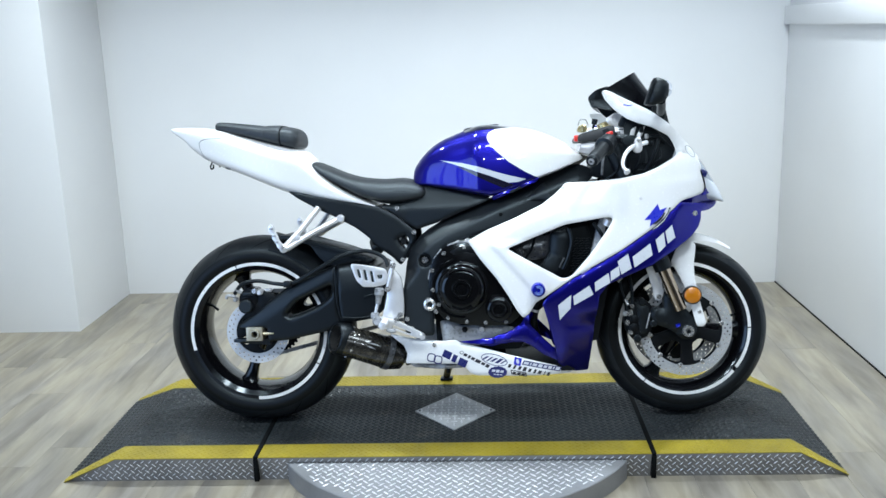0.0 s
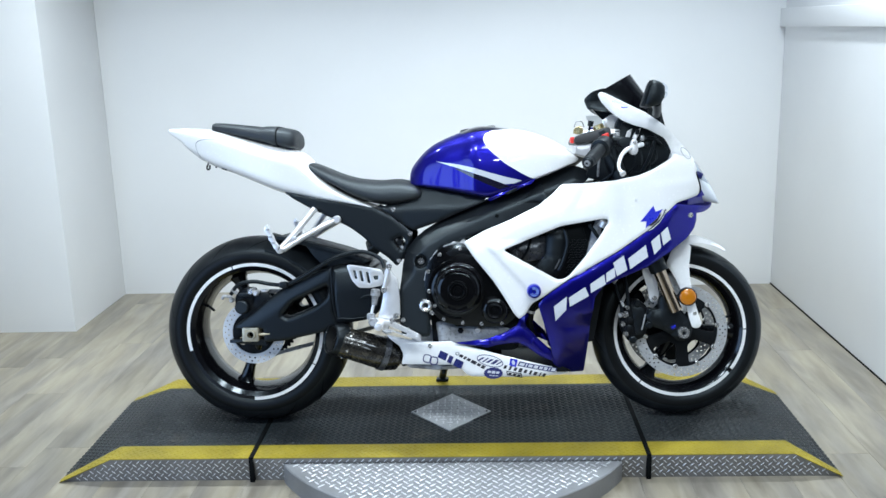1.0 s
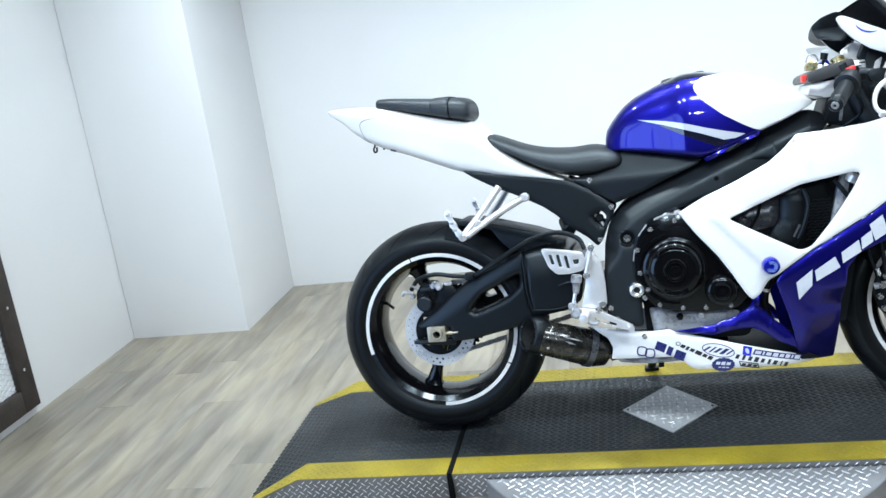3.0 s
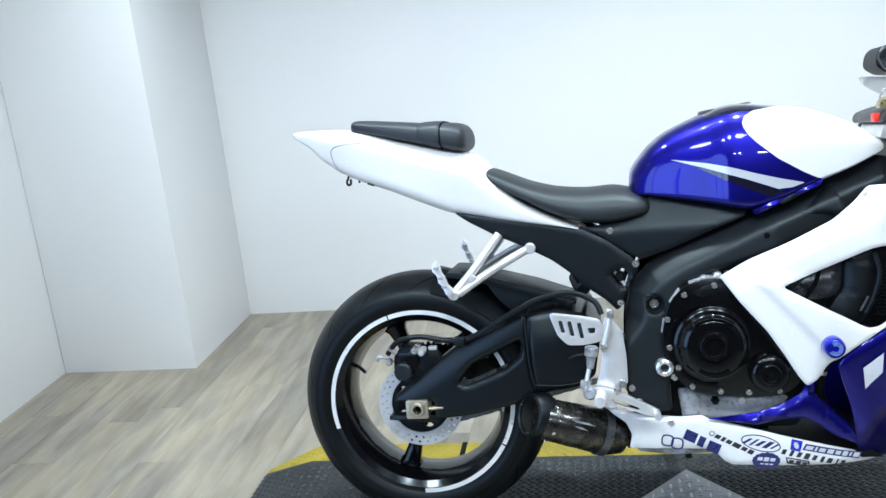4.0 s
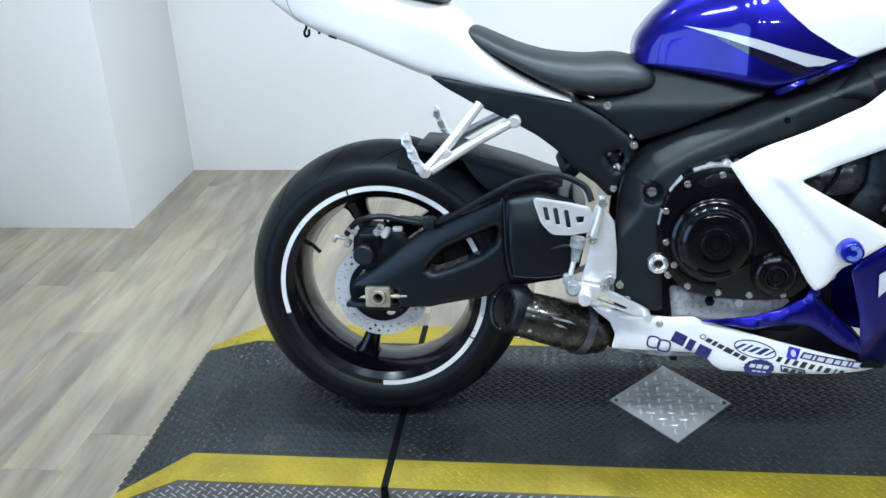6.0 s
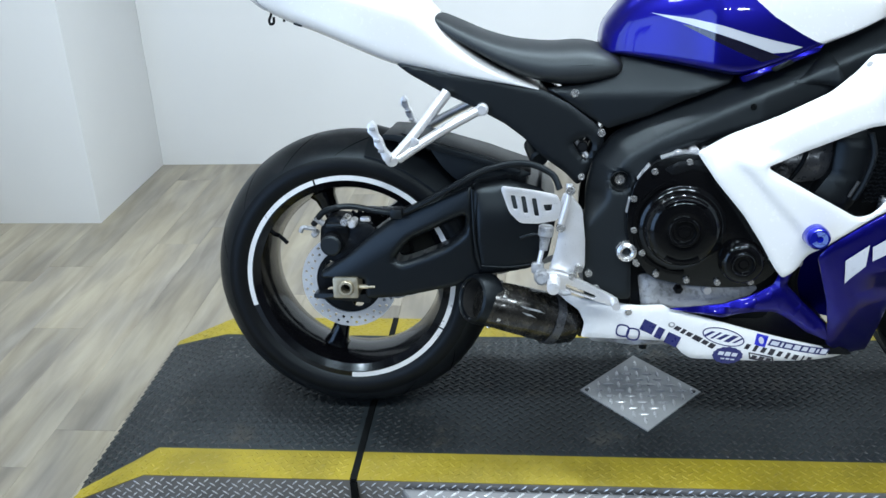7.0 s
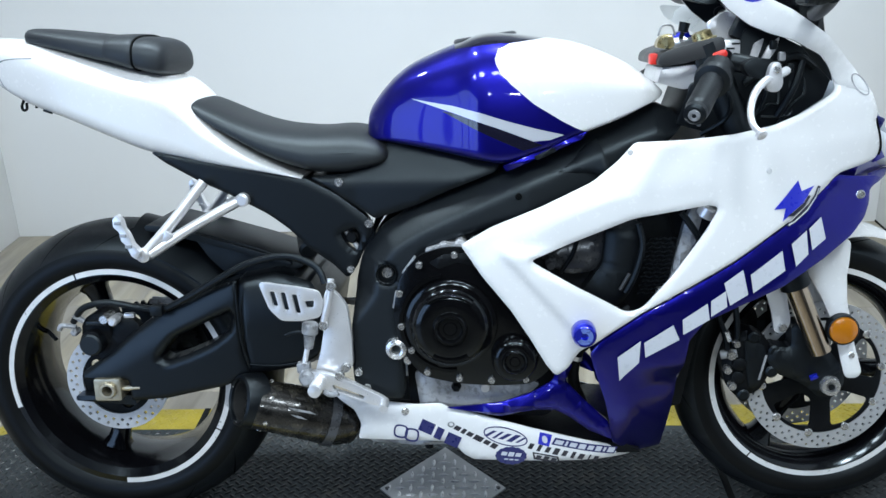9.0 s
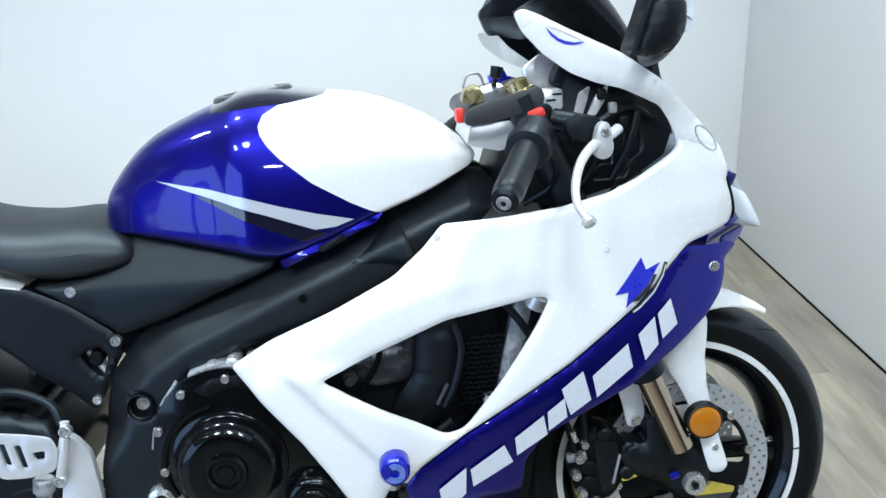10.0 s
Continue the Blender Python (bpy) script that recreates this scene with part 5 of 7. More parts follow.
def bars(x0, z0, x1, z1, h, widths, lat, material, owner, proud=0.0006, lean=0.25, label=""):
    """A row of small upright bars where writing stands: widths of bars and gaps in turn, in parts of the whole."""
    p, q = Vector((x0, z0)), Vector((x1, z1))
    d, total, at, made = q - p, sum(widths), 0.0, []
    n = Vector((-d.y, d.x)).normalized()
    k = d.normalized() * h * lean
    for i, w in enumerate(widths):
        if i % 2 == 0:
            a, b, tall = p + d * (at / total), p + d * ((at + w) / total), n * h * (0.5 if i % 4 else 0.42)
            made.append(part("sticker_bar", decal([tuple(a + tall + k * 0.5), tuple(a - tall - k * 0.5), tuple(b - tall - k * 0.5), tuple(b + tall + k * 0.5)], lat, (), 0.03, proud), material, owner, label))
        at += w
    return made


def scalloped(cx, cz, a, b, n=15):
    return [(cx + (a + 0.0016 * (i % 2)) * math.cos(math.pi * i / n), cz + (b + 0.0014 * (i % 2)) * math.sin(math.pi * i / n)) for i in range(2 * n)]


sq = lambda cx, cz, r, t: rounded([(cx + r * math.cos(radians(t + 90 * k)), cz + r * math.sin(radians(t + 90 * k))) for k in range(4)], r * 0.55, 3)
for k, (cx, cz) in enumerate(((-0.128, 0.2205), (-0.107, 0.2135))):
    part("sticker", decal(sq(cx, cz, 0.0195, 36), belly_lat, [sq(cx, cz, 0.0150, 36)], 0.02, 0.0007 + 0.0003 * k), M_INK, belly, "outlined linked-square sticker")
for x, w in ((-0.083, 0.025), (-0.054, 0.013), (-0.034, 0.025)):
    z = 0.236 - 0.535 * (x + 0.083)
    part("sticker", decal([(x - 0.002, z + 0.011), (x - 0.012, z - 0.011), (x - 0.012 + w, z - 0.011 - 0.47 * w), (x - 0.002 + w, z + 0.011 - 0.47 * w)], belly_lat, (), 0.02, 0.0007), M_INK, belly, "dark blue block sticker")
bars(-0.024, 0.231, 0.055, 0.190, 0.011, (6, 2, 4, 2, 6, 2, 9, 2, 6, 2, 6), belly_lat, M_INKBLACK, belly)
part("sticker", decal(oval(-0.031, 0.236, 0.007, 0.006, 0, 16), belly_lat, [oval(-0.031, 0.236, 0.004, 0.0035, 0, 12)], 0.02, 0.0007), M_CAST, belly)
part("sticker", decal(oval(0.072, 0.212, 0.043, 0.018, -15), belly_lat, [oval(0.072, 0.212, 0.0405, 0.0160, -15)], 0.02, 0.0008), M_INK, belly, "oval outlined sticker")
bars(0.040, 0.219, 0.104, 0.204, 0.017, (4, 5, 3, 4, 5, 4, 6, 4, 3), belly_lat, M_INK, belly, lean=0.9)
part("sticker", decal(scalloped(0.082, 0.172, 0.029, 0.018), belly_lat, (), 0.02, 0.0008), M_INK, belly, "round scalloped dark blue sticker")
bars(0.064, 0.1775, 0.101, 0.1735, 0.009, (7, 2, 7, 2, 7), lambda x, z: belly_lat(x, z) - 0.0008, M_DECAL, belly)
bars(0.069, 0.1655, 0.096, 0.1630, 0.003, (3, 1, 3, 1, 3), lambda x, z: belly_lat(x, z) - 0.0008, M_DECAL, belly)
bars(0.116, 0.193, 0.247, 0.162, 0.014, (5, 5, 4, 5, 5, 4, 6, 4, 5, 5, 4, 4, 6, 5, 2, 4, 5), belly_lat, M_INKBLACK, belly)
part("sticker", decal([(0.137, 0.221), (0.133, 0.197), (0.154, 0.191), (0.160, 0.215)], belly_lat, (), 0.02, 0.0007), M_DECALBLUE, belly, "bright blue square sticker")
part("sticker", decal(oval(0.146, 0.206, 0.005, 0.008, 15, 14), lambda x, z: belly_lat(x, z) - 0.0008, (), 0.02, 0.0005), M_DECAL, belly)
bar(0.160, 0.203, 0.284, 0.176, 0.015, belly_lat, M_INK, belly, label="dark blue bar sticker")
bars(0.166, 0.2015, 0.279, 0.1775, 0.010, (7, 2, 2, 2, 6, 2, 6, 2, 5, 2, 5, 2, 2, 2, 6), lambda x, z: belly_lat(x, z) - 0.0008, M_DECAL, belly)
part("sticker", decal([(0.123, 0.180), (0.172, 0.170), (0.174, 0.156), (0.125, 0.165)], belly_lat, [[(0.126, 0.177), (0.169, 0.168), (0.171, 0.159), (0.128, 0.168)]], 0.02, 0.0008), M_INKBLACK, belly)
bars(0.130, 0.1705, 0.168, 0.1625, 0.008, (4, 2, 4, 2, 4), belly_lat, M_INKBLACK, belly)

# fairing fasteners and the crash slider
for x, z in ((0.294, 0.752), (0.533, 0.714)):
    bolt(x, z, crease_lat(x, z) - 0.001, 0.005, 0.003, upper, M_WHITE)
bolt(0.706, 0.662, side_lat(0.706, 0.662) + 0.001, 0.008, 0.005, lower)
slider = part("frame_slider", lathe([(0, -0.268), (0.004, -0.268), (0.006, -0.272), (0.017, -0.272), (0.021, -0.266), (0.022, -0.25), (0.0215, -0.235), (0.024, -0.228), (0.024, -0.20)], 0.211, 0.445, 36), M_ANOBLUE, bike, "blue anodised crash slider")
part("slider_face", lathe([(0.0065, -0.2715), (0.0065, -0.2735), (0.0145, -0.2735), (0.0145, -0.2715)], 0.211, 0.445, 28, a0=-150, a1=120), M_PALEBLUE, slider)
part("slider_collar", lathe([(0.0255, -0.215), (0.027, -0.226), (0.024, -0.229)], 0.211, 0.445, 36), M_PLASTIC, slider)

# tank
TANK = [(-0.180, 0.775, 0.806, 0.055), (-0.172, 0.769, 0.832, 0.078), (-0.139, 0.766, 0.873, 0.100), (-0.10, 0.760, 0.904, 0.117), (-0.053, 0.752, 0.926, 0.136), (-0.005, 0.742, 0.944, 0.153), (0.032, 0.735, 0.957, 0.168), (0.079, 0.729, 0.959, 0.170), (0.144, 0.748, 0.949, 0.167), (0.209, 0.776, 0.938, 0.160), (0.274, 0.800, 0.913, 0.150), (0.32, 0.820, 0.887, 0.132), (0.352, 0.834, 0.862, 0.105), (0.365, 0.842, 0.850, 0.07)]


def inside(poly, x, z):
    c = False
    for i in range(len(poly)):
        (x0, z0), (x1, z1) = poly[i - 1], poly[i]
        if (z0 > z) != (z1 > z) and x < (x1 - x0) * (z - z0) / (z1 - z0) + x0:
            c = not c
    return c


def zone(bm, poly, index):
    """Gives the faces inside an outline in the long plane another paint, with a clean border."""
    for i in range(len(poly)):
        (x0, z0), (x1, z1) = poly[i - 1], poly[i]
        lo, hi = min(x0, x1) - 0.01, max(x0, x1) + 0.01
        zl, zh = min(z0, z1) - 0.01, max(z0, z1) + 0.01
        fs = [f for f in bm.faces if any(lo <= v.co.x <= hi for v in f.verts) and any(zl <= v.co.z <= zh for v in f.verts)]
        geom = set(fs)
        for f in fs:
            geom.update(f.edges)
            geom.update(f.verts)
        bmesh.ops.bisect_plane(bm, geom=list(geom), plane_co=(x0, 0, z0), plane_no=(z1 - z0, 0, x0 - x1), dist=1e-5)
    for f in bm.faces:
        c = f.calc_center_median()
        if inside(poly, c.x, c.z):
            f.material_index = index


bm = body(TANK, power=3.1, lower=9, seg=64, n=5, waist=0.25)
zone(bm, [(0.062, 0.915), (0.068, 0.929), (0.088, 0.940), (0.121, 0.9435), (0.150, 0.9465), (0.2, 0.99), (0.5, 0.99), (0.5, 0.80), (0.338, 0.80), (0.300, 0.80), (0.229, 0.782), (0.205, 0.791), (0.180, 0.804), (0.129, 0.836), (0.088, 0.872), (0.073, 0.889), (0.064, 0.904)], 1)
zone(bm, [(-0.090, 0.847), (-0.015, 0.835), (0.035, 0.823), (0.084, 0.807), (0.133, 0.793), (0.182, 0.781), (0.158, 0.773), (0.128, 0.771), (0.064, 0.796), (-0.015, 0.823)], 2)
zone(bm, [(-0.035, 0.826), (-0.015, 0.8225), (0.064, 0.7955), (0.128, 0.7705), (0.145, 0.764), (0.110, 0.755), (0.065, 0.775), (0.02, 0.797)], 3)
zone(bm, [(-0.01, 0.932), (0.02, 0.936), (0.070, 0.9405), (0.088, 0.9405), (0.121, 0.944), (0.150, 0.947), (0.2, 0.99), (-0.03, 0.99)], 3)
tank = part("fuel_tank", bm, [M_BLUE, M_WHITE, M_SILVERPAINT, M_TANKBLACK], bike, "blue and white glossy tank with silver flash", sharp=60)
part("tank_rail", shell([(0.073, 0.728), (0.15, 0.757), (0.225, 0.787), (0.215, 0.772), (0.14, 0.742), (0.08, 0.718)], lambda x, z: -0.168 + 0.1 * max(0, x - 0.1), 0.02, roll=0.004, edge=0.006, corner=0.004), M_BLUE, tank)

cap_at = Vector((0.045, 0, 0.929))
part("filler_cap", turned(cap_at, cap_at + Vector((-0.12, 0, 1)), [(0, 0.060), (0.022, 0.060), (0.0255, 0.057), (0.0265, 0.052), (0.0265, 0.044), (0.0245, 0.042), (0.0245, 0.0)], 48), M_CAP, tank, "dark grey metal filler cap")
part("rail_clip", shell([(0.128, 0.744), (0.163, 0.759), (0.170, 0.753), (0.134, 0.737)], lambda x, z: -0.171 + 0.1 * max(0, x - 0.1), 0.02, roll=0.002, edge=0.004, corner=0.003), M_PLASTIC, tank)

# seats and tail
seat = part("rider_seat", body([(-0.512, 0.834, 0.843, 0.070), (-0.503, 0.826, 0.852, 0.098), (-0.470, 0.800, 0.840, 0.110), (-0.417, 0.770, 0.817, 0.117), (-0.364, 0.740, 0.801, 0.122), (-0.318, 0.722, 0.794, 0.125), (-0.273, 0.710, 0.791, 0.128), (-0.218, 0.708, 0.793, 0.128), (-0.172, 0.716, 0.783, 0.124), (-0.146, 0.724, 0.770, 0.114), (-0.132, 0.738, 0.757, 0.09)], power=2.5, lower=3.0, seg=56), M_SEAT, bike, "black vinyl rider seat with a raised rear lip")
part("seat_seam", rod([(-0.49, -0.055, 0.842), (-0.46, -0.082, 0.825), (-0.417, -0.100, 0.800), (-0.364, -0.114, 0.775), (-0.318, -0.121, 0.757), (-0.27, -0.124, 0.750), (-0.20, -0.124, 0.752), (-0.155, -0.105, 0.75)], 0.0018, 6), M_SEAT, seat)
pill = part("pillion_seat", body([(-0.836, 0.968, 0.980, 0.030), (-0.829, 0.961, 0.990, 0.052), (-0.804, 0.954, 0.990, 0.064), (-0.763, 0.946, 0.986, 0.076), (-0.687, 0.927, 0.977, 0.09), (-0.640, 0.916, 0.971, 0.096), (-0.606, 0.907, 0.970, 0.099), (-0.582, 0.899, 0.968, 0.10), (-0.563, 0.896, 0.962, 0.096), (-0.553, 0.903, 0.952, 0.086), (-0.549, 0.915, 0.938, 0.070)], power=3.0, lower=3.2, seg=44), M_PAD, bike, "black vinyl pillion pad with a strap")
part("strap", body([(-0.664, 0.922, 0.973, 0.093), (-0.655, 0.9195, 0.9755, 0.0965), (-0.630, 0.9115, 0.9755, 0.1005), (-0.612, 0.9055, 0.9745, 0.1020), (-0.609, 0.907, 0.971, 0.100)], power=3.0, lower=3.2, seg=44, n=2), M_PAD, pill, "black grab strap")
part("strap_edge", body([(-0.6095, 0.906, 0.972, 0.1005), (-0.609, 0.9045, 0.9735, 0.1013), (-0.6065, 0.9040, 0.9730, 0.1016), (-0.606, 0.906, 0.971, 0.100)], power=3.0, lower=3.2, seg=44, n=1), M_GAP, pill)
TAIL = [(-0.986, 0.966, 0.973, 0.030), (-0.974, 0.955, 0.975, 0.046), (-0.936, 0.928, 0.976, 0.058), (-0.909, 0.900, 0.975, 0.066), (-0.862, 0.867, 0.972, 0.082), (-0.806, 0.840, 0.964, 0.098), (-0.745, 0.818, 0.946, 0.112), (-0.67, 0.786, 0.925, 0.121), (-0.60, 0.757, 0.908, 0.125), (-0.55, 0.744, 0.893, 0.126), (-0.515, 0.737, 0.862, 0.126), (-0.48, 0.731, 0.820, 0.127), (-0.42, 0.722, 0.770, 0.126), (-0.35, 0.712, 0.731, 0.124), (-0.300, 0.703, 0.708, 0.118)]


def tail_at(x, z, proud=0.0):
    """A point on the flank of the tail."""
    zb, zt, w = (float(np.interp(x, [q[0] for q in TAIL], [q[k] for q in TAIL])) for k in (1, 2, 3))
    zm = (zb + zt) / 2
    e = 3.0 if z > zm else 5.0
    k = min(0.98, abs(z - zm) / ((zt - zb) / 2))
    return (x, -w * (1 - k ** e) ** (1 / e) - proud, z)


tail = part("tail_fairing", body(TAIL, power=3.0, lower=5.0, seg=56, waist=0.5), M_WHITE, bike, "glossy white pointed tail fairing")
part("tail_lamp", body([(-0.938, 0.920, 0.94, 0.02), (-0.905, 0.893, 0.925, 0.045), (-0.872, 0.868, 0.90, 0.06), (-0.85, 0.858, 0.88, 0.06)], power=2.4, lower=2.4, seg=24), M_LENS, tail, "clear tail lamp lens")
# raised grey line stands in for the shaded groove round the tail end
part("tail_seam", rod([tail_at(x, z) for x, z in ((-0.800, 0.936), (-0.835, 0.936), (-0.862, 0.933), (-0.877, 0.925), (-0.878, 0.910), (-0.870, 0.888), (-0.858, 0.874), (-0.846, 0.868))], 0.0013, 8), M_CAST, tail, "tail end seam, its groove's shade drawn as a grey line")
part("hook", rod([(-0.848, -0.05, 0.872), (-0.848, -0.05, 0.857), (-0.853, -0.05, 0.846), (-0.851, -0.05, 0.838), (-0.844, -0.05, 0.840), (-0.843, -0.05, 0.852)], 0.0028, 8), M_DARK, tail, "small metal hook below the tail")
part("hook", rod([(-0.818, -0.06, 0.856), (-0.819, -0.06, 0.842)], 0.0028, 8), M_DARK, tail)
for x, z in ((-0.783, 0.837), (-0.628, 0.777)):
    part("clip", block(-0.009, 0.009, -0.004, 0.004, -0.0022, 0.0022, 0.0015, Matrix.Translation((x, -0.088, z)) @ Matrix.Rotation(radians(19), 4, "Y")), M_PLASTIC, tail)
SUBC = [(-0.585, 0.760), (-0.503, 0.746), (-0.383, 0.726), (-0.292, 0.704), (-0.237, 0.675), (-0.178, 0.628), (-0.170, 0.601), (-0.190, 0.57), (-0.205, 0.535), (-0.222, 0.512), (-0.248, 0.540), (-0.290, 0.570), (-0.33, 0.610), (-0.367, 0.638), (-0.435, 0.675), (-0.493, 0.702), (-0.556, 0.738)]
subc = part("subframe_cover", shell(SUBC, lambda x, z: -0.118 - 0.02 * (0.7 - z), 0.02, [[(-0.235, 0.600), (-0.205, 0.612), (-0.192, 0.595), (-0.205, 0.562), (-0.22, 0.575)]], roll=0.004, edge=0.008, corner=0.010, step=0.008), M_PLASTIC, bike, "black panel covering the rear subframe")
mirrored(subc, bike)
part("shock_mount", turned((-0.213, -0.09, 0.59), (-0.213, -0.115, 0.59), [(0, 0.011), (0.02, 0.011), (0.024, 0.008), (0.024, 0.0)], 16), M_DARK, subc)
part("shock_reservoir", turned((-0.312, -0.05, 0.585), (-0.30, -0.09, 0.565), [(0, 0.02), (0.05, 0.02), (0.055, 0.015), (0.055, 0)], 18), M_PLASTIC, subc)
part("brace", rod([(-0.225, -0.10, 0.60), (-0.20, -0.105, 0.565)], 0.005, 8), M_CAST, subc)
part("undertray", plate([(-0.52, 0.735), (-0.30, 0.70), (-0.20, 0.62), (-0.24, 0.56), (-0.34, 0.62), (-0.43, 0.68)], -0.10, 0.10, bevel=0.006), M_PLASTIC, bike, "black undertray below the seat")
SIDEC = [(-0.140, 0.768), (-0.06, 0.753), (0.07, 0.733), (0.062, 0.716), (-0.02, 0.684), (-0.089, 0.653), (-0.165, 0.628), (-0.21, 0.658), (-0.254, 0.690), (-0.285, 0.706), (-0.218, 0.712), (-0.155, 0.732)]
sidec = part("side_cover", shell(SIDEC, lambda x, z: -0.122 - 0.12 * max(0, x + 0.2) + 0.55 * 0.004 * math.log1p(math.exp(min(40, (z - 0.694 - 0.02 * (x + 0.23)) / 0.004))), 0.02, roll=0.004, edge=0.008, corner=0.006, step=0.007), M_PLASTIC, bike, "satin black cover between seat and frame")
mirrored(sidec, bike)
bolt(-0.230, 0.697, -0.118, 0.008, 0.006, sidec)
bolt(-0.177, 0.619, -0.120, 0.008, 0.007, subc)
bolt(-0.215, 0.532, -0.124, 0.007, 0.006, subc)

# front fork, brakes and mudguard
for s in (-1, 1):
    fork = part("fork_leg", rod([(0.432, s * 0.10, 0.93), (0.604, s * 0.10, 0.511)], 0.027, 20), M_FRAME, bike, "inverted fork leg with a bronze-toned tube")
    part("fork_seal", rod([(0.602, s * 0.10, 0.516), (0.615, s * 0.10, 0.484)], 0.0285, 20), M_PLASTIC, fork)
    part("stanchion", rod([(0.612, s * 0.10, 0.490), (0.668, s * 0.10, 0.355)], 0.0205, 20), M_BRONZE, fork, "bronze-toned fork tube")
    foot = [(x - 0.009, z + 0.004) for x, z in ((0.628, 0.398), (0.668, 0.408), (0.690, 0.36), (0.725, 0.315), (0.735, 0.28), (0.72, 0.252), (0.688, 0.247), (0.665, 0.27), (0.640, 0.285), (0.60, 0.30), (0.58, 0.335), (0.60, 0.355), (0.63, 0.35))]
    part("fork_foot", shell(foot, lambda x, z, s=s: -0.086 if s < 0 else 0.095, 0.038, roll=0.008, edge=0.014, corner=0.01, step=0.02), M_PLASTIC, fork, "black cast fork foot")
    part("fork_cap", turned((0.433, s * 0.10, 0.925), (0.424, s * 0.10, 0.95), [(0, 0.024), (0.012, 0.024), (0.014, 0.018), (0.026, 0.017), (0.028, 0.012), (0.028, 0)], 6 if s > 0 else 24), M_GOLD if s < 0 else M_ANOBLUE, fork, "anodised fork cap")
    lat = -0.120 if s < 0 else 0.078
    cal = part("front_caliper", shell([(0.502, 0.345), (0.520, 0.392), (0.545, 0.412), (0.585, 0.398), (0.602, 0.365), (0.592, 0.31), (0.575, 0.283), (0.535, 0.272), (0.512, 0.30)], lambda x, z, l=lat: l, 0.044, roll=0.010, edge=0.018, corner=0.012), M_DARK, bike, "black radial front brake caliper")
    if s < 0:
        cal.matrix_basis = Matrix.Translation((-0.010, 0.046, -0.024))
        part("caliper_face", shell([(0.542, 0.395), (0.580, 0.385), (0.588, 0.35), (0.575, 0.30), (0.555, 0.295), (0.548, 0.34)], lambda x, z: -0.127, 0.01, roll=0.004, edge=0.01, step=0.02), M_PLASTIC, cal)
        part("caliper_bar", plate([(0.570, 0.315), (0.574, 0.315), (0.586, 0.365), (0.582, 0.366)], -0.1285, -0.126, bevel=0, corner=0.001), M_CAST, cal, "worn pale bar marking")
        for x, z, r in ((0.518, 0.365, 0.009), (0.512, 0.335, 0.008), (0.527, 0.388, 0.007), (0.522, 0.302, 0.008)):
            bolt(x, z, -0.121, r, 0.012, cal)
        for x, z in ((0.560, 0.400), (0.600, 0.372), (0.596, 0.330), (0.545, 0.282)):
            part("caliper_lug", turned((x, -0.085, z), (x, -0.130, z), [(0, 0.012), (0.040, 0.012), (0.043, 0.008), (0.043, 0.0)], 14), M_PLASTIC, cal)
        for x, z in ((0.535, 0.345), (0.533, 0.318)):
            part("piston_cap", turned((x, -0.11, z), (x, -0.131, z), [(0, 0.013), (0.016, 0.013), (0.018, 0.010), (0.018, 0.0)], 18), M_DARK, cal)
        part("bleed_nipple", rod([(0.515, -0.118, 0.392), (0.508, -0.122, 0.412)], 0.0055, 8), M_BOLT, cal)
        part("hose_union", rod([(0.500, -0.115, 0.362), (0.530, -0.122, 0.368)], 0.009, 12), M_CAST, cal)
        part("brake_hose", rod([(0.512, -0.118, 0.372), (0.507, -0.115, 0.402), (0.495, -0.105, 0.44), (0.487, -0.09, 0.50)], 0.006, 10), M_PLASTIC, cal)
        part("brake_hose", rod([(0.528, -0.118, 0.372), (0.530, -0.115, 0.41), (0.527, -0.10, 0.46), (0.515, -0.08, 0.52)], 0.006, 10), M_PLASTIC, cal)
        part("pinch_bolt", rod([(0.632, -0.115, 0.36), (0.60, -0.117, 0.372)], 0.008, 10), M_DARK, cal)
axle = part("front_axle", lathe([(0.0, -0.110), (0.010, -0.110), (0.0105, -0.119), (0.017, -0.119), (0.019, -0.115), (0.019, -0.104)], 0.694, 0.282, 28), M_BOLT, bike, "bright front axle end")
axle.matrix_basis = Matrix.Translation((0, 0.020, 0))
part("axle_hex", lathe([(0, -0.1195), (0.0065, -0.1195), (0.0065, -0.117)], 0.694, 0.282, 6), M_PLASTIC, axle)
part("axle_pinch_bolt", rod([(0.655, -0.112, 0.298), (0.668, -0.114, 0.304)], 0.006, 8), M_ANOBLUE, axle)
rings = []
for i in range(19):
    a = radians(60 + i * 4.6)
    wd = 0.068 * min(1, 0.10 + i * 0.15)
    r0 = FR + 0.022 + 0.012 * math.sin(min(1, i / 10) * math.pi)
    top, bot = [], []
    for j in range(15):
        u = (j / 14 - 0.5) * 2
        d = 0.032 * u * u * min(1, 0.15 + i * 0.11)
        top.append((FX + (r0 - d) * math.cos(a), wd * u, FZ + (r0 - d) * math.sin(a)))
        bot.append((FX + (r0 - d - 0.003) * math.cos(a), wd * u, FZ + (r0 - d - 0.003) * math.sin(a)))
    rings.append(top + bot[::-1])
fend = part("front_mudguard", skin(rings), M_WHITE, bike, "white front mudguard with side struts")
STRUT = [(0.640, 0.505), (0.660, 0.548), (0.70, 0.575), (0.722, 0.560), (0.712, 0.50), (0.715, 0.45), (0.733, 0.37), (0.752, 0.308), (0.743, 0.296), (0.722, 0.297), (0.712, 0.33), (0.695, 0.40), (0.672, 0.45), (0.655, 0.480)]
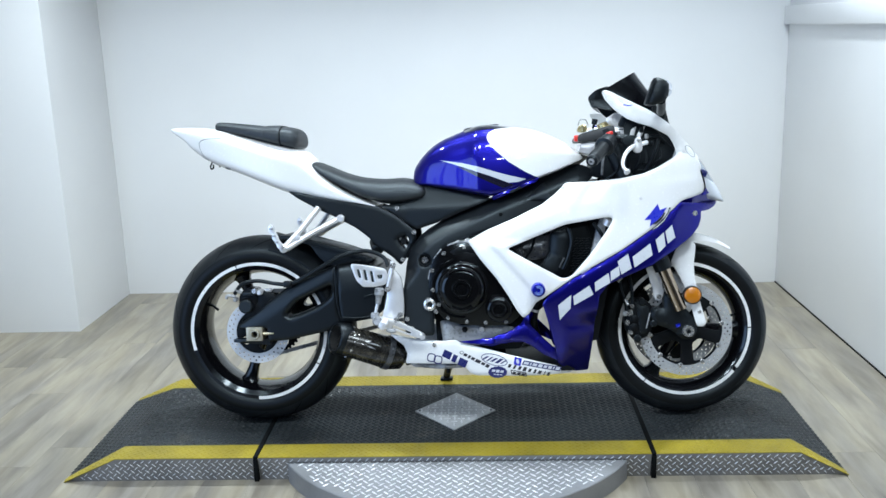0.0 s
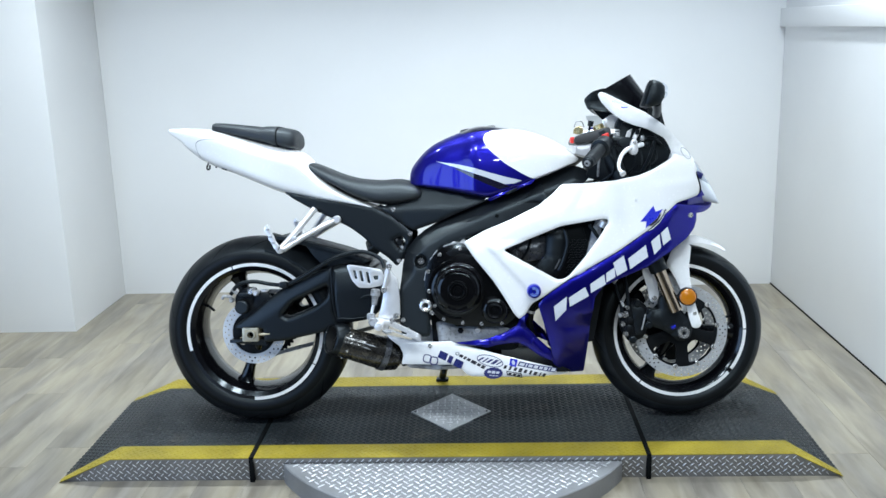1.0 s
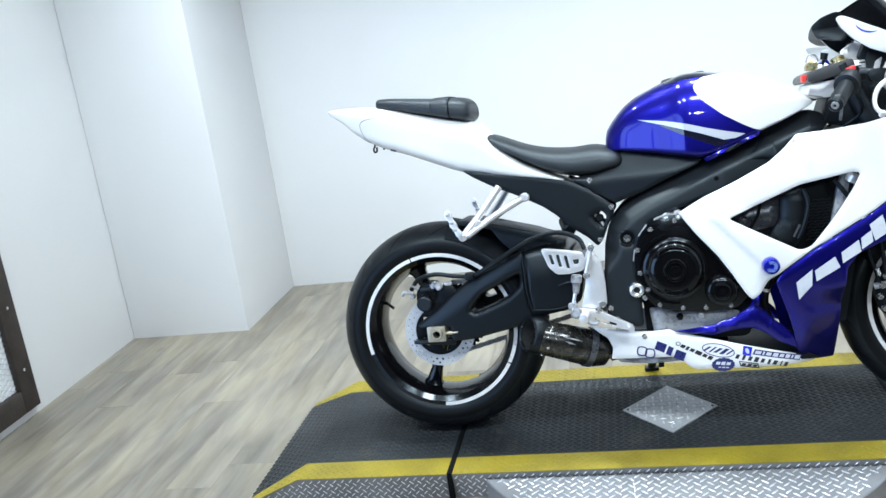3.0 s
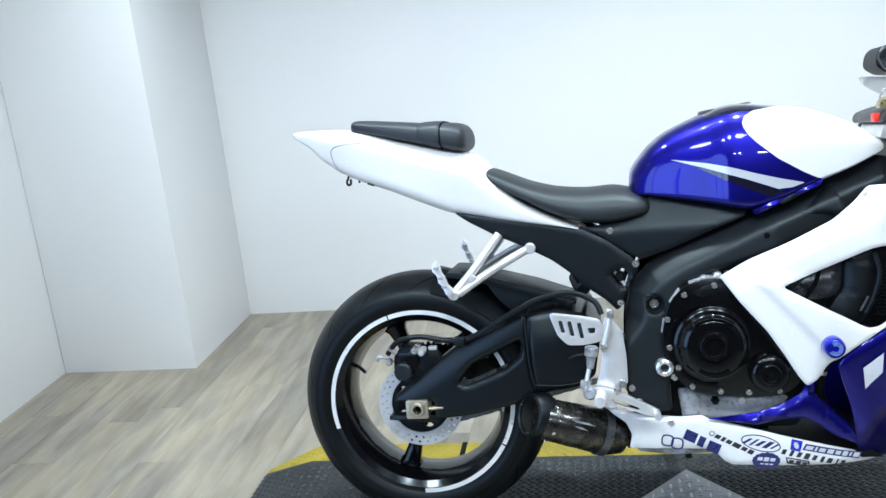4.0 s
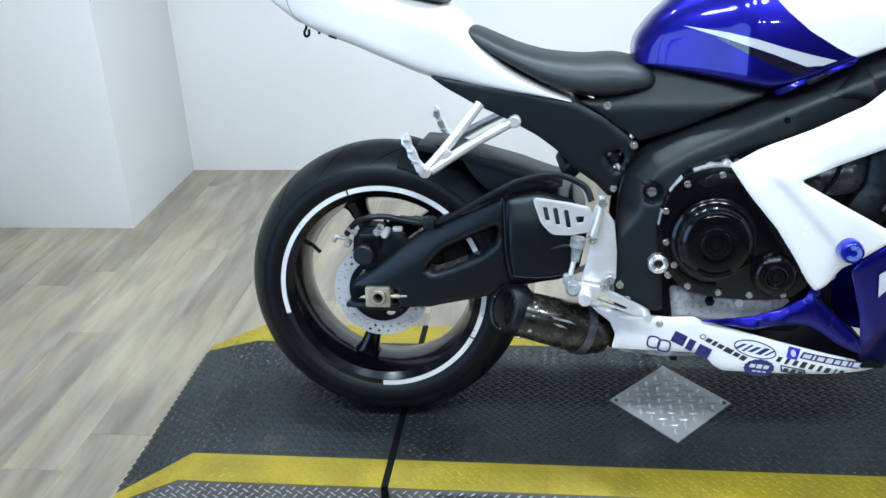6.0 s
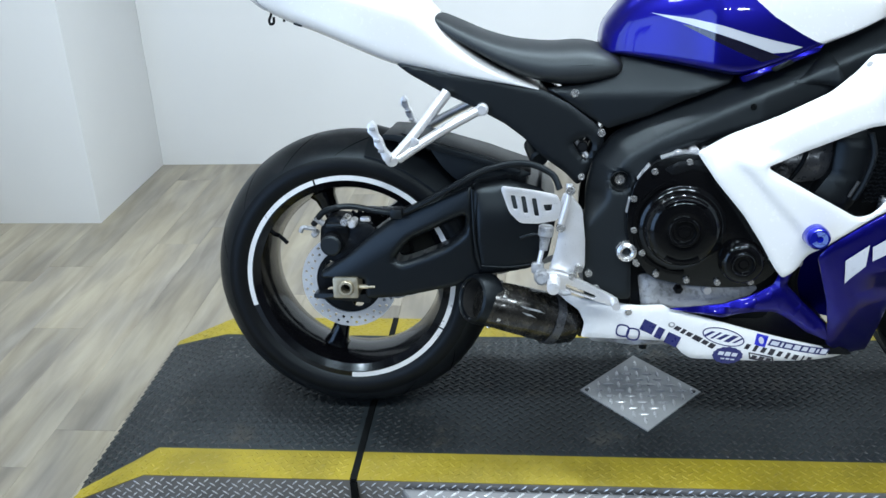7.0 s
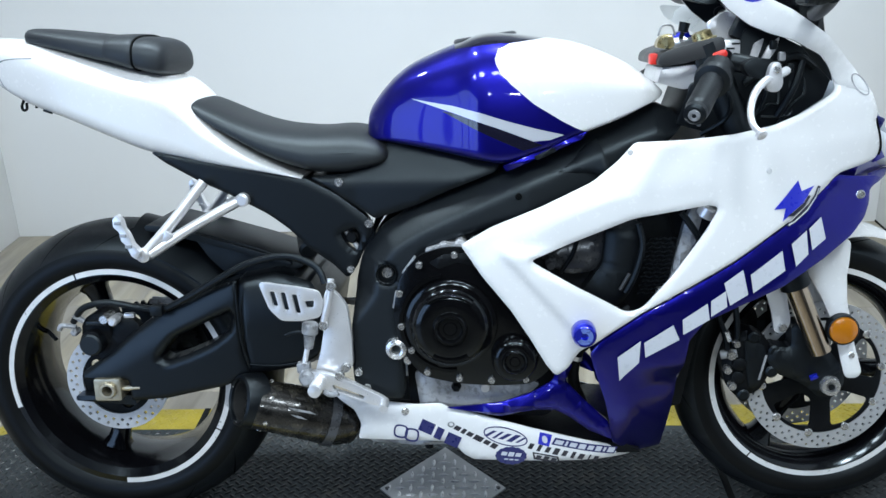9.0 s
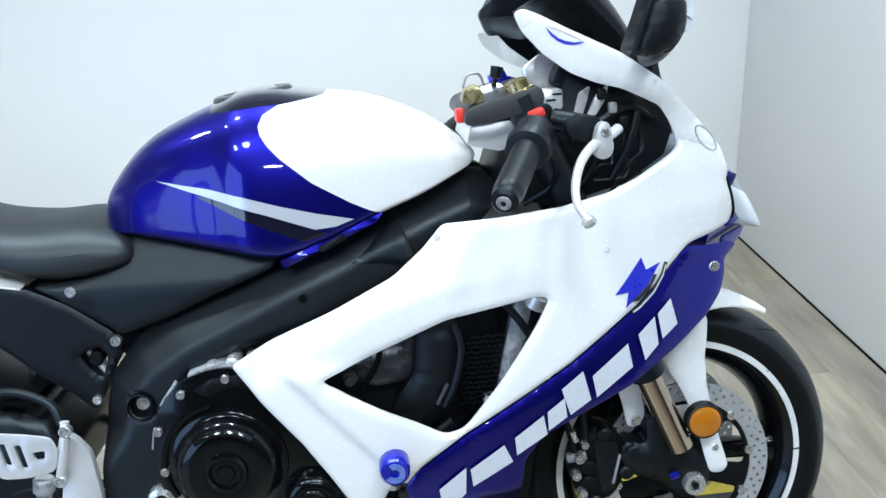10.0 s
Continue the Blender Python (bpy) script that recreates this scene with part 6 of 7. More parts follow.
for s in (-1, 1):
    part("mudguard_strut", shell(STRUT, (lambda x, z: -0.086 - 0.30 * max(0, 0.56 - z) * (0.25 if z > 0.46 else 0.0) - (0.0075 if z <= 0.46 else 0) + 0.30 * max(0, z - 0.52)) if s < 0 else (lambda x, z: 0.083 - 0.3 * max(0, z - 0.52)), 0.004, roll=0.006 * -s, edge=0.010, step=0.014), M_WHITE, fend)
part("rear_mount", shell([(0.565, 0.485), (0.605, 0.495), (0.622, 0.40), (0.612, 0.378), (0.592, 0.380), (0.585, 0.42)], lambda x, z: -0.066, 0.006, roll=0.004, edge=0.01), M_WHITE, fend)
bolt(0.605, 0.392, -0.067, 0.008, 0.006, fend)
bolt(0.728, 0.345, -0.092, 0.006, 0.004, fend)
refl = part("amber_reflector", lathe([(0, -0.121), (0.020, -0.120), (0.025, -0.117), (0.027, -0.112), (0.027, -0.096)], 0.703, 0.401, 40), M_AMBER, bike, "round amber side reflector")
part("reflector_ring", lathe([(0.027, -0.116), (0.029, -0.114), (0.0295, -0.098)], 0.703, 0.401, 40), M_PLASTIC, refl)

# nose, screen and mirrors
bm = body([(0.62, 0.715, 0.905, 0.062), (0.66, 0.703, 0.893, 0.068), (0.700, 0.702, 0.868, 0.074), (0.740, 0.700, 0.836, 0.076), (0.777, 0.697, 0.775, 0.076), (0.796, 0.694, 0.741, 0.068), (0.810, 0.691, 0.711, 0.055), (0.816, 0.692, 0.699, 0.040)], power=2.6, lower=3, seg=40)
zone(bm, [(0.60, 0.95), (0.60, 0.790), (0.72, 0.790), (0.741, 0.777), (0.786, 0.751), (0.83, 0.742), (0.83, 0.95)], 1)
lamp_body = part("headlight", bm, [M_LENS, M_GLASS], bike, "clear headlight lens in the nose", sharp=60)
part("lens_seam", rod([(x, crease_lat(x, z) + 0.004, z) for x, z in ((0.7235, 0.796), (0.7245, 0.791), (0.7325, 0.768), (0.7395, 0.744), (0.737, 0.730))], 0.0024, 8), M_GAP, lamp_body, "dark seam beside the lens")
part("lamp_recess", block(-0.012, 0.012, -0.004, 0.004, -0.010, 0.010, 0.003, Matrix.Translation((0.741, -0.092, 0.786)) @ Matrix.Rotation(radians(25), 4, "Y")), M_INK, lamp_body, "dark blue corner of the lens")
part("nose_wedge", shell([(0.738, 0.752), (0.748, 0.736), (0.758, 0.722), (0.728, 0.716), (0.736, 0.735)], lambda x, z: -0.120 + 0.9 * max(0, x - 0.735), 0.004, roll=0.001, edge=0.004, step=0.012, corner=0.002), M_BLUE, lamp_body, "blue wedge beside the lens")
part("intake_recess", shell([(0.664, 0.705), (0.700, 0.715), (0.735, 0.727), (0.768, 0.716), (0.806, 0.700), (0.780, 0.676), (0.748, 0.664), (0.70, 0.655), (0.664, 0.660)], lambda x, z: -0.116 - 0.7 * (z - 0.690) + 1.1 * max(0, x - 0.70), 0.006, roll=0.002, edge=0.006, step=0.012), M_BLUE, lamp_body, "deep blue underside of the nose")
part("nose_point", shell([(0.735, 0.692), (0.765, 0.693), (0.800, 0.694), (0.790, 0.680), (0.765, 0.668), (0.735, 0.665)], lambda x, z: -0.128 + 1.05 * max(0, x - 0.70), 0.006, roll=0.004, edge=0.008, step=0.012), M_BLUE, lamp_body, "blue pointed nose edge")


def cowl_lat(x, z):
    k = max(0, min(1, (z - 0.848) / 0.10))
    k = k * k * (3 - 2 * k)
    return (1 - k) * (crease_lat(x, z) - 0.002) + k * (-0.162 + 0.06 * max(0, z - 0.95) + 1.5 * max(0, x - 0.60) ** 2)


COWL = [(0.418, 1.044), (0.430, 1.050), (0.450, 1.042), (0.495, 1.018), (0.567, 0.982), (0.622, 0.942), (0.652, 0.913), (0.683, 0.880), (0.714, 0.838), (0.684, 0.845), (0.662, 0.850), (0.648, 0.858), (0.638, 0.883), (0.622, 0.906), (0.600, 0.917), (0.566, 0.934), (0.530, 0.944), (0.493, 0.960), (0.456, 0.988), (0.428, 1.020)]
cowl = part("nose_cowl", shell(COWL, cowl_lat, 0.004, roll=0.003, edge=0.008, step=0.012), M_WHITE, bike, "glossy white nose cowl beside the screen")
mirrored(cowl, bike)
liner = part("cowl_liner", shell(COWL[:4] + COWL[11:], lambda x, z: cowl_lat(x, z) + 0.010, 0.003, roll=0.001, edge=0.004, step=0.014), M_PLASTIC, bike, "black plastic liner of the cowl")
mirrored(liner, bike)
part("cowl_emblem", decal([(0.461, 1.023), (0.470, 1.014), (0.478, 1.0075), (0.487, 1.0035), (0.498, 1.001), (0.514, 1.0005), (0.505, 0.998), (0.496, 0.9972), (0.486, 0.999), (0.476, 1.004), (0.467, 1.012)], cowl_lat, (), 0.02, 0.001), M_DECALBLUE, cowl, "blue crescent emblem")
part("emblem_line", decal([(0.461, 1.024), (0.472, 1.0215), (0.486, 1.0155), (0.500, 1.008), (0.514, 1.001), (0.500, 1.0068), (0.486, 1.0143), (0.472, 1.0203)], cowl_lat, (), 0.02, 0.001), M_CAST, cowl)
part("cowl_outline", decal(oval(0.690, 0.855, 0.022, 0.010, -55, 24), cowl_lat, [oval(0.690, 0.855, 0.020, 0.008, -55, 24)], 0.02, 0.0012), M_CAST, cowl, "thin outlined oval graphic")
rings = []
for ex, ez, w, rx, rz in smooth_stations([(0.418, 1.046, 0.148, 0.537, 1.112), (0.470, 1.024, 0.150, 0.554, 1.084), (0.530, 0.993, 0.150, 0.578, 1.046), (0.585, 0.962, 0.140, 0.606, 0.992), (0.628, 0.925, 0.115, 0.634, 0.938)], 4):
    r = []
    for j in range(25):
        u = (j / 24 - 0.5) * math.pi
        k = math.cos(u) ** 0.38
        r.append((ex + (rx - ex) * k, w * math.sin(u), ez + (rz - ez) * k))
    rings.append(r)
bm = bmesh.new()
vs = [[bm.verts.new(p) for p in r] for r in rings]
for a, b in zip(vs, vs[1:]):
    for j in range(24):
        bm.faces.new((a[j], a[j + 1], b[j + 1], b[j]))
bmesh.ops.recalc_face_normals(bm, faces=bm.faces)
bmesh.ops.solidify(bm, geom=bm.faces[:], thickness=0.003)
part("windscreen", bm, M_SCREEN, bike, "dark smoked windscreen")
for s in (-1, 1):
    if s < 0:
        mir = part("mirror", shell([(0.520, 0.990), (0.530, 1.022), (0.543, 1.058), (0.550, 1.065), (0.575, 1.056), (0.588, 1.045), (0.586, 1.015), (0.574, 0.995), (0.540, 0.984)], lambda x, z: -0.352 + 5 * (x - 0.55) ** 2 + 3 * (z - 1.026) ** 2, 0.05, roll=0.010, edge=0.014, corner=0.006, step=0.01), M_PLASTIC, bike, "black rear-view mirror on a stalk")
        mir.matrix_basis = Matrix.Translation((0.004, -0.012, 0.001))
        part("mirror_rim", rod([(0.519, -0.346, 0.988), (0.529, -0.350, 1.021), (0.542, -0.351, 1.060)], 0.003, 8), M_PLASTIC, mir)
        part("mirror_edge", shell([(0.578, 1.057), (0.594, 1.044), (0.594, 1.018), (0.584, 1.008), (0.584, 1.03)], lambda x, z: -0.345 + 6 * (x - 0.565) ** 2, 0.015, roll=0.006, edge=0.008, corner=0.005), M_LENS, mir, "clear side lens")
        part("stalk", shell([(0.566, 0.992), (0.604, 0.992), (0.612, 0.972), (0.626, 0.940), (0.634, 0.922), (0.606, 0.930), (0.580, 0.955)], lambda x, z: -0.128 - 1.1 * max(0, z - 0.95), 0.03, roll=0.010, edge=0.012, corner=0.006), M_PLASTIC, mir)
        part("stalk_arm", rod([(0.590, -0.165, 0.975), (0.580, -0.24, 0.985), (0.566, -0.32, 1.000)], 0.013, 12), M_PLASTIC, mir)
    else:
        mir = part("mirror", shell([(0.440, 1.030), (0.446, 1.062), (0.462, 1.078), (0.500, 1.082), (0.540, 1.064), (0.552, 1.03), (0.53, 1.005), (0.47, 1.010)], lambda x, z: 0.27 - 4 * (x - 0.5) ** 2, 0.12, roll=0.018, edge=0.026, corner=0.012, step=0.014), M_PLASTIC, bike, "black rear-view mirror on a stalk")
        part("mirror_glass", shell([(0.432, 1.01), (0.441, 0.984), (0.473, 0.955), (0.508, 0.94), (0.572, 0.934), (0.583, 0.97), (0.56, 0.988), (0.519, 0.996)], lambda x, z: 0.30 - 1.5 * (x - 0.5) + 0.22 * (z - 0.97), 0.004, roll=0.001, edge=0.004, corner=0.01), M_MIRROR, mir, "pale reflecting mirror glass")
        part("screen_edge", shell([(0.399, 1.047), (0.424, 1.069), (0.462, 1.08), (0.497, 1.067), (0.514, 1.036), (0.493, 1.016), (0.482, 0.999), (0.451, 1.004), (0.429, 1.011), (0.412, 1.009)], lambda x, z: 0.085 - 0.6 * abs(z - 1.04), 0.02, roll=0.006, edge=0.012, corner=0.01), M_PLASTIC, bike, "black inner edge of the screen surround")
        part("stalk", rod([(0.50, 0.29, 1.00), (0.505, 0.22, 0.995), (0.51, 0.14, 0.985)], 0.012, 10), M_PLASTIC, mir)

# cockpit
inner = part("inner_cowl", plate([(0.385, 0.79), (0.41, 0.86), (0.47, 0.885), (0.50, 0.955), (0.55, 0.945), (0.63, 0.905), (0.655, 0.875), (0.640, 0.83), (0.58, 0.79), (0.47, 0.765)], -0.105, 0.105, bevel=0.006), M_PLASTIC, bike, "black inner cowl behind the screen")
for i in range(4):
    x = 0.49 + 0.022 * i
    part("wiring", rod([(x, -0.107, 0.775 + 0.012 * (i % 3)), (x + 0.03, -0.112, 0.80 + 0.02 * (i % 2)), (x + 0.05, -0.108, 0.84 - 0.015 * (i % 3)), (x + 0.045, -0.10, 0.88)], 0.0035, 6), M_PLASTIC, inner)
dash = part("dash_panel", block(-0.03, 0.03, -0.10, 0.10, -0.028, 0.028, 0.008, Matrix.Translation((0.515, 0, 0.955)) @ Matrix.Rotation(radians(25), 4, "Y")), M_PLASTIC, bike, "black instrument panel")
part("dial", turned((0.488, -0.02, 0.962), (0.478, -0.02, 0.966), [(0, 0.04), (0.006, 0.04), (0.008, 0.036), (0.008, 0.0)], 32), M_CAST, dash)
part("dash_stay", shell([(0.44, 0.965), (0.47, 0.985), (0.505, 0.978), (0.51, 0.945), (0.48, 0.925), (0.45, 0.935)], lambda x, z: -0.07, 0.01, roll=0.003, edge=0.006), M_ALU, dash, "silver bracket of the dash")
part("headlight_stay", rod([(0.52, -0.08, 0.90), (0.55, -0.085, 0.92), (0.575, -0.09, 0.95)], 0.008, 8), M_CAST, dash)
for blade in ([(0.505, 0.897), (0.514, 0.928), (0.530, 0.937), (0.526, 0.920), (0.518, 0.896)], [(0.525, 0.896), (0.538, 0.923), (0.557, 0.938), (0.550, 0.914), (0.537, 0.895)]):
    part("cowl_stay", shell(blade, lambda x, z: -0.118, 0.006, roll=0.002, edge=0.005, corner=0.003), M_ALU, dash, "silver stay beside the instrument panel")
connector = part("connector", block(0.452, 0.492, -0.112, -0.085, 0.906, 0.936, 0.005), M_ALU, dash, "pale plug beside the instrument panel")
for k in range(3):
    part("plug_slot", block(0.458 + 0.009 * k, 0.472 + 0.009 * k, -0.1135, -0.1115, 0.911 + 0.008 * k, 0.914 + 0.008 * k, 0.0006), M_PLASTIC, connector)
for k, (x, z) in enumerate(((0.545, 0.925), (0.560, 0.905), (0.575, 0.885))):
    part("stay_clip", block(x - 0.006, x + 0.006, -0.128, -0.114, z - 0.008, z + 0.008, 0.003), M_PLASTIC if k != 1 else M_CAST, dash)
part("loom", rod([(0.50, -0.112, 0.86), (0.54, -0.118, 0.885), (0.585, -0.116, 0.905), (0.62, -0.108, 0.885)], 0.007, 8), M_PLASTIC, dash)
part("loom", rod([(0.56, -0.112, 0.80), (0.585, -0.118, 0.85), (0.60, -0.114, 0.90)], 0.006, 8), M_PLASTIC, dash)
clamp = part("triple_clamp", plate([(0.346, 0.893), (0.350, 0.915), (0.372, 0.923), (0.440, 0.940), (0.460, 0.942), (0.464, 0.920), (0.45, 0.912), (0.39, 0.896)], -0.125, 0.125, bevel=0.006, corner=0.012), M_CLAMP, bike, "dark grey upper fork clamp")
part("stem_nut", turned((0.405, 0.0, 0.92), (0.40, 0.0, 0.945), [(0, 0.022), (0.014, 0.022), (0.02, 0.015), (0.02, 0)], 6), M_ALU, clamp)
part("clamp_neck", plate([(0.352, 0.862), (0.36, 0.89), (0.45, 0.895), (0.44, 0.86), (0.40, 0.85)], -0.09, 0.09, bevel=0.004), M_ALU, clamp, "silver casting below the clamp")
part("damper_gold", shell([(0.345, 0.925), (0.352, 0.945), (0.372, 0.950), (0.380, 0.93), (0.37, 0.922)], lambda x, z: -0.115, 0.03, roll=0.005, edge=0.008), M_GOLD, clamp, "gold bracket on the clamp")
part("red_knob", block(0.338, 0.352, -0.10, -0.07, 0.895, 0.915, 0.004), M_RED, clamp)
part("ignition_key", merge(turned((0.405, -0.02, 0.938), (0.411, -0.02, 0.965), [(0, 0.004), (0.012, 0.004), (0.013, 0.009), (0.03, 0.010), (0.031, 0.0)], 10)), M_PLASTIC, clamp, "black ignition key")
part("loop_wire", rod([(0.35, -0.10, 0.945), (0.357, -0.10, 0.962), (0.375, -0.09, 0.962), (0.382, -0.09, 0.945)], 0.002, 6), M_CAST, clamp)
for s in (-1, 1):
    a, b = Vector((0.371, s * 0.350, 0.834)), Vector((0.455, s * 0.155, 0.907))
    d = (b - a).normalized()
    clip = part("handlebar", rod([a + d * 0.02, b + d * 0.01], 0.011, 14), M_FRAME, bike, "black clip-on handlebar")
    part("grip", turned(a, b, [(0.0, 0.017), (0.004, 0.0188)] + [(0.01 + 0.004 * i + k, 0.0190 + (0.0004 if k > 0.001 else 0)) for i in range(26) for k in (0.0, 0.0015)] + [(0.118, 0.025), (0.123, 0.026), (0.126, 0.020)], 24), M_RUBBER, clip, "ribbed black rubber grip")
    part("bar_end", turned(a - d * 0.016, a + d * 0.004, [(0, 0.006), (0.0, 0.013), (0.004, 0.0175), (0.014, 0.018), (0.018, 0.015)], 24), M_PLASTIC, clip, "bar-end weight")
    part("bar_end_screw", turned(a - d * 0.018, a, [(0, 0.0035), (0.0, 0.0085), (0.0015, 0.0095), (0.004, 0.0095)], 16, False), M_CAST, clip)
    part("switch_housing", turned(a + d * 0.130, b, [(0, 0.018), (0.003, 0.025), (0.036, 0.027), (0.042, 0.02)], 20), M_PLASTIC, clip)
    part("lever", rod([(0.548, s * 0.195, 0.884), (0.530, s * 0.218, 0.879), (0.500, s * 0.248, 0.871), (0.478, s * 0.275, 0.855), (0.464, s * 0.305, 0.832), (0.460, s * 0.335, 0.812), (0.466, s * 0.357, 0.800)], 0.0075, 12, taper=0.0048), M_ALU, clip, "silver control lever")
    part("lever_tip", turned((0.465, s * 0.356, 0.801), (0.470, s * 0.366, 0.793), [(0, 0.005), (0.003, 0.009), (0.009, 0.009), (0.012, 0.005), (0.012, 0)], 12), M_ALU, clip)
    part("lever_pivot", plate([(0.516 + 0.82 * (x - 0.516), 0.880 + 0.82 * (z - 0.880)) for x, z in ((0.507, 0.897), (0.515, 0.905), (0.526, 0.904), (0.530, 0.881), (0.533, 0.862), (0.525, 0.847), (0.508, 0.846), (0.497, 0.858), (0.503, 0.878))], s * 0.235 - 0.010, s * 0.235 + 0.010, bevel=0.004, corner=0.008), M_ALU, clip)
    part("pivot_screw", turned((0.518, s * 0.225, 0.889), (0.518, s * 0.251, 0.889), [(0, 0.006), (0.024, 0.006), (0.026, 0.004), (0.026, 0)], 12), M_BOLT, clip)
    part("cylinder_body", plate([(0.470, 0.896), (0.490, 0.908), (0.519, 0.904), (0.522, 0.886), (0.505, 0.871), (0.480, 0.877)], s * 0.20 - 0.018, s * 0.20 + 0.016, bevel=0.007, corner=0.008), M_PLASTIC, clip)
    part("throttle_collar", turned(a + d * 0.112, b, [(0, 0.020), (0.003, 0.029), (0.016, 0.031), (0.020, 0.028), (0.022, 0.022)], 28), M_RUBBER, clip)
    part("master_cylinder", turned((0.462, s * 0.165, 0.900), (0.522, s * 0.195, 0.888), [(0, 0.012), (0.004, 0.016), (0.06, 0.014), (0.065, 0.0)], 16), M_PLASTIC, clip)
    part("cable", rod([(0.44, s * 0.12, 0.88), (0.47, s * 0.14, 0.84), (0.47, s * 0.12, 0.80), (0.43, s * 0.10, 0.77)], 0.0045, 8), M_PLASTIC, clip)
    part("cable", rod([(0.43, s * 0.14, 0.88), (0.42, s * 0.16, 0.83), (0.42, s * 0.13, 0.79)], 0.004, 8), M_CAST if s < 0 else M_PLASTIC, clip)
    if s < 0:
        part("kill_switch", block(-0.011, 0.011, -0.010, 0.010, -0.006, 0.006, 0.004, Matrix.Translation((0.436, -0.203, 0.913)) @ Matrix.Rotation(radians(-20), 4, "Y")), M_RED, clip, "red engine stop switch")

# rider's footrest and brake pedal
guard = [(-0.372, 0.524), (-0.368, 0.530), (-0.30, 0.520), (-0.262, 0.512), (-0.255, 0.49), (-0.262, 0.462), (-0.30, 0.455), (-0.335, 0.456), (-0.356, 0.478)]
slots = [rounded([(x - 0.0045, z1), (x + 0.0045, z1), (x + 0.0105, z0), (x + 0.0015, z0)], 0.003) for x, z0, z1 in ((-0.349, 0.484, 0.512), (-0.329, 0.476, 0.510), (-0.308, 0.470, 0.506))] + [rounded([(-0.29, 0.493), (-0.272, 0.494), (-0.274, 0.481), (-0.286, 0.48)], 0.003)]
rest = part("footrest_hanger", plate([(-0.250, 0.515), (-0.232, 0.505), (-0.214, 0.480), (-0.208, 0.420), (-0.208, 0.362), (-0.24, 0.350), (-0.28, 0.352), (-0.268, 0.39), (-0.258, 0.44), (-0.262, 0.48)], -0.195, -0.180, bevel=0.003, corner=0.008), M_ALU, bike, "silver footrest hanger with heel guard")
part("heel_guard", plate(guard, -0.203, -0.198, slots, bevel=0.001, corner=0.008), M_ALU, rest, "slotted silver heel guard")
part("hanger_post", rod([(-0.240, -0.20, 0.534), (-0.243, -0.205, 0.50), (-0.256, -0.205, 0.455)], 0.0065, 12), M_ALU, rest)
for x, z in ((-0.238, 0.522), (-0.256, 0.448), (-0.220, 0.366), (-0.232, 0.350)):
    bolt(x, z, -0.205, 0.009, 0.007, rest)
part("master_cylinder", turned((-0.283, -0.195, 0.450), (-0.288, -0.195, 0.41), [(0, 0.012), (0.003, 0.015), (0.02, 0.015), (0.024, 0.011), (0.05, 0.008), (0.052, 0)], 18), M_CAST, rest)
part("push_rod", rod([(-0.287, -0.195, 0.42), (-0.300, -0.197, 0.365)], 0.005, 10), M_ALU, rest)
part("clevis", block(-0.313, -0.288, -0.205, -0.185, 0.352, 0.374, 0.005), M_CAST, rest)
pedal = part("brake_pedal", plate([(-0.305, 0.362), (-0.270, 0.360), (-0.232, 0.350), (-0.150, 0.308), (-0.143, 0.298), (-0.150, 0.290), (-0.175, 0.296), (-0.235, 0.318), (-0.272, 0.326), (-0.29, 0.34)], -0.212, -0.199, [rounded([(-0.245, 0.336), (-0.185, 0.311), (-0.19, 0.305), (-0.245, 0.325)], 0.004)], bevel=0.002, corner=0.006), M_ALU, bike, "silver brake pedal")
part("pedal_toe", rod([(-0.150, -0.205, 0.300), (-0.148, -0.245, 0.300)], 0.008, 12), M_ALU, pedal)
part("footpeg", turned((-0.268, -0.205, 0.342), (-0.270, -0.262, 0.340), [(0, 0.013), (0.01, 0.014), (0.012, 0.011), (0.02, 0.013), (0.022, 0.011), (0.03, 0.013), (0.032, 0.011), (0.04, 0.013), (0.042, 0.011), (0.055, 0.012), (0.057, 0.0)], 14), M_ALU, pedal, "ribbed silver footpeg")
part("pedal_pivot", lathe([(0, -0.222), (0.010, -0.222), (0.015, -0.216), (0.016, -0.20)], -0.292, 0.348, 20), M_CAST, pedal)
part("peg_spring", rod([(-0.262, -0.21, 0.322), (-0.25, -0.21, 0.315), (-0.235, -0.21, 0.318)], 0.006, 8), M_CAST, pedal)
part("switch_wire", rod([(-0.29, -0.19, 0.43), (-0.315, -0.185, 0.428), (-0.335, -0.18, 0.42)], 0.003, 8), M_PLASTIC, rest)

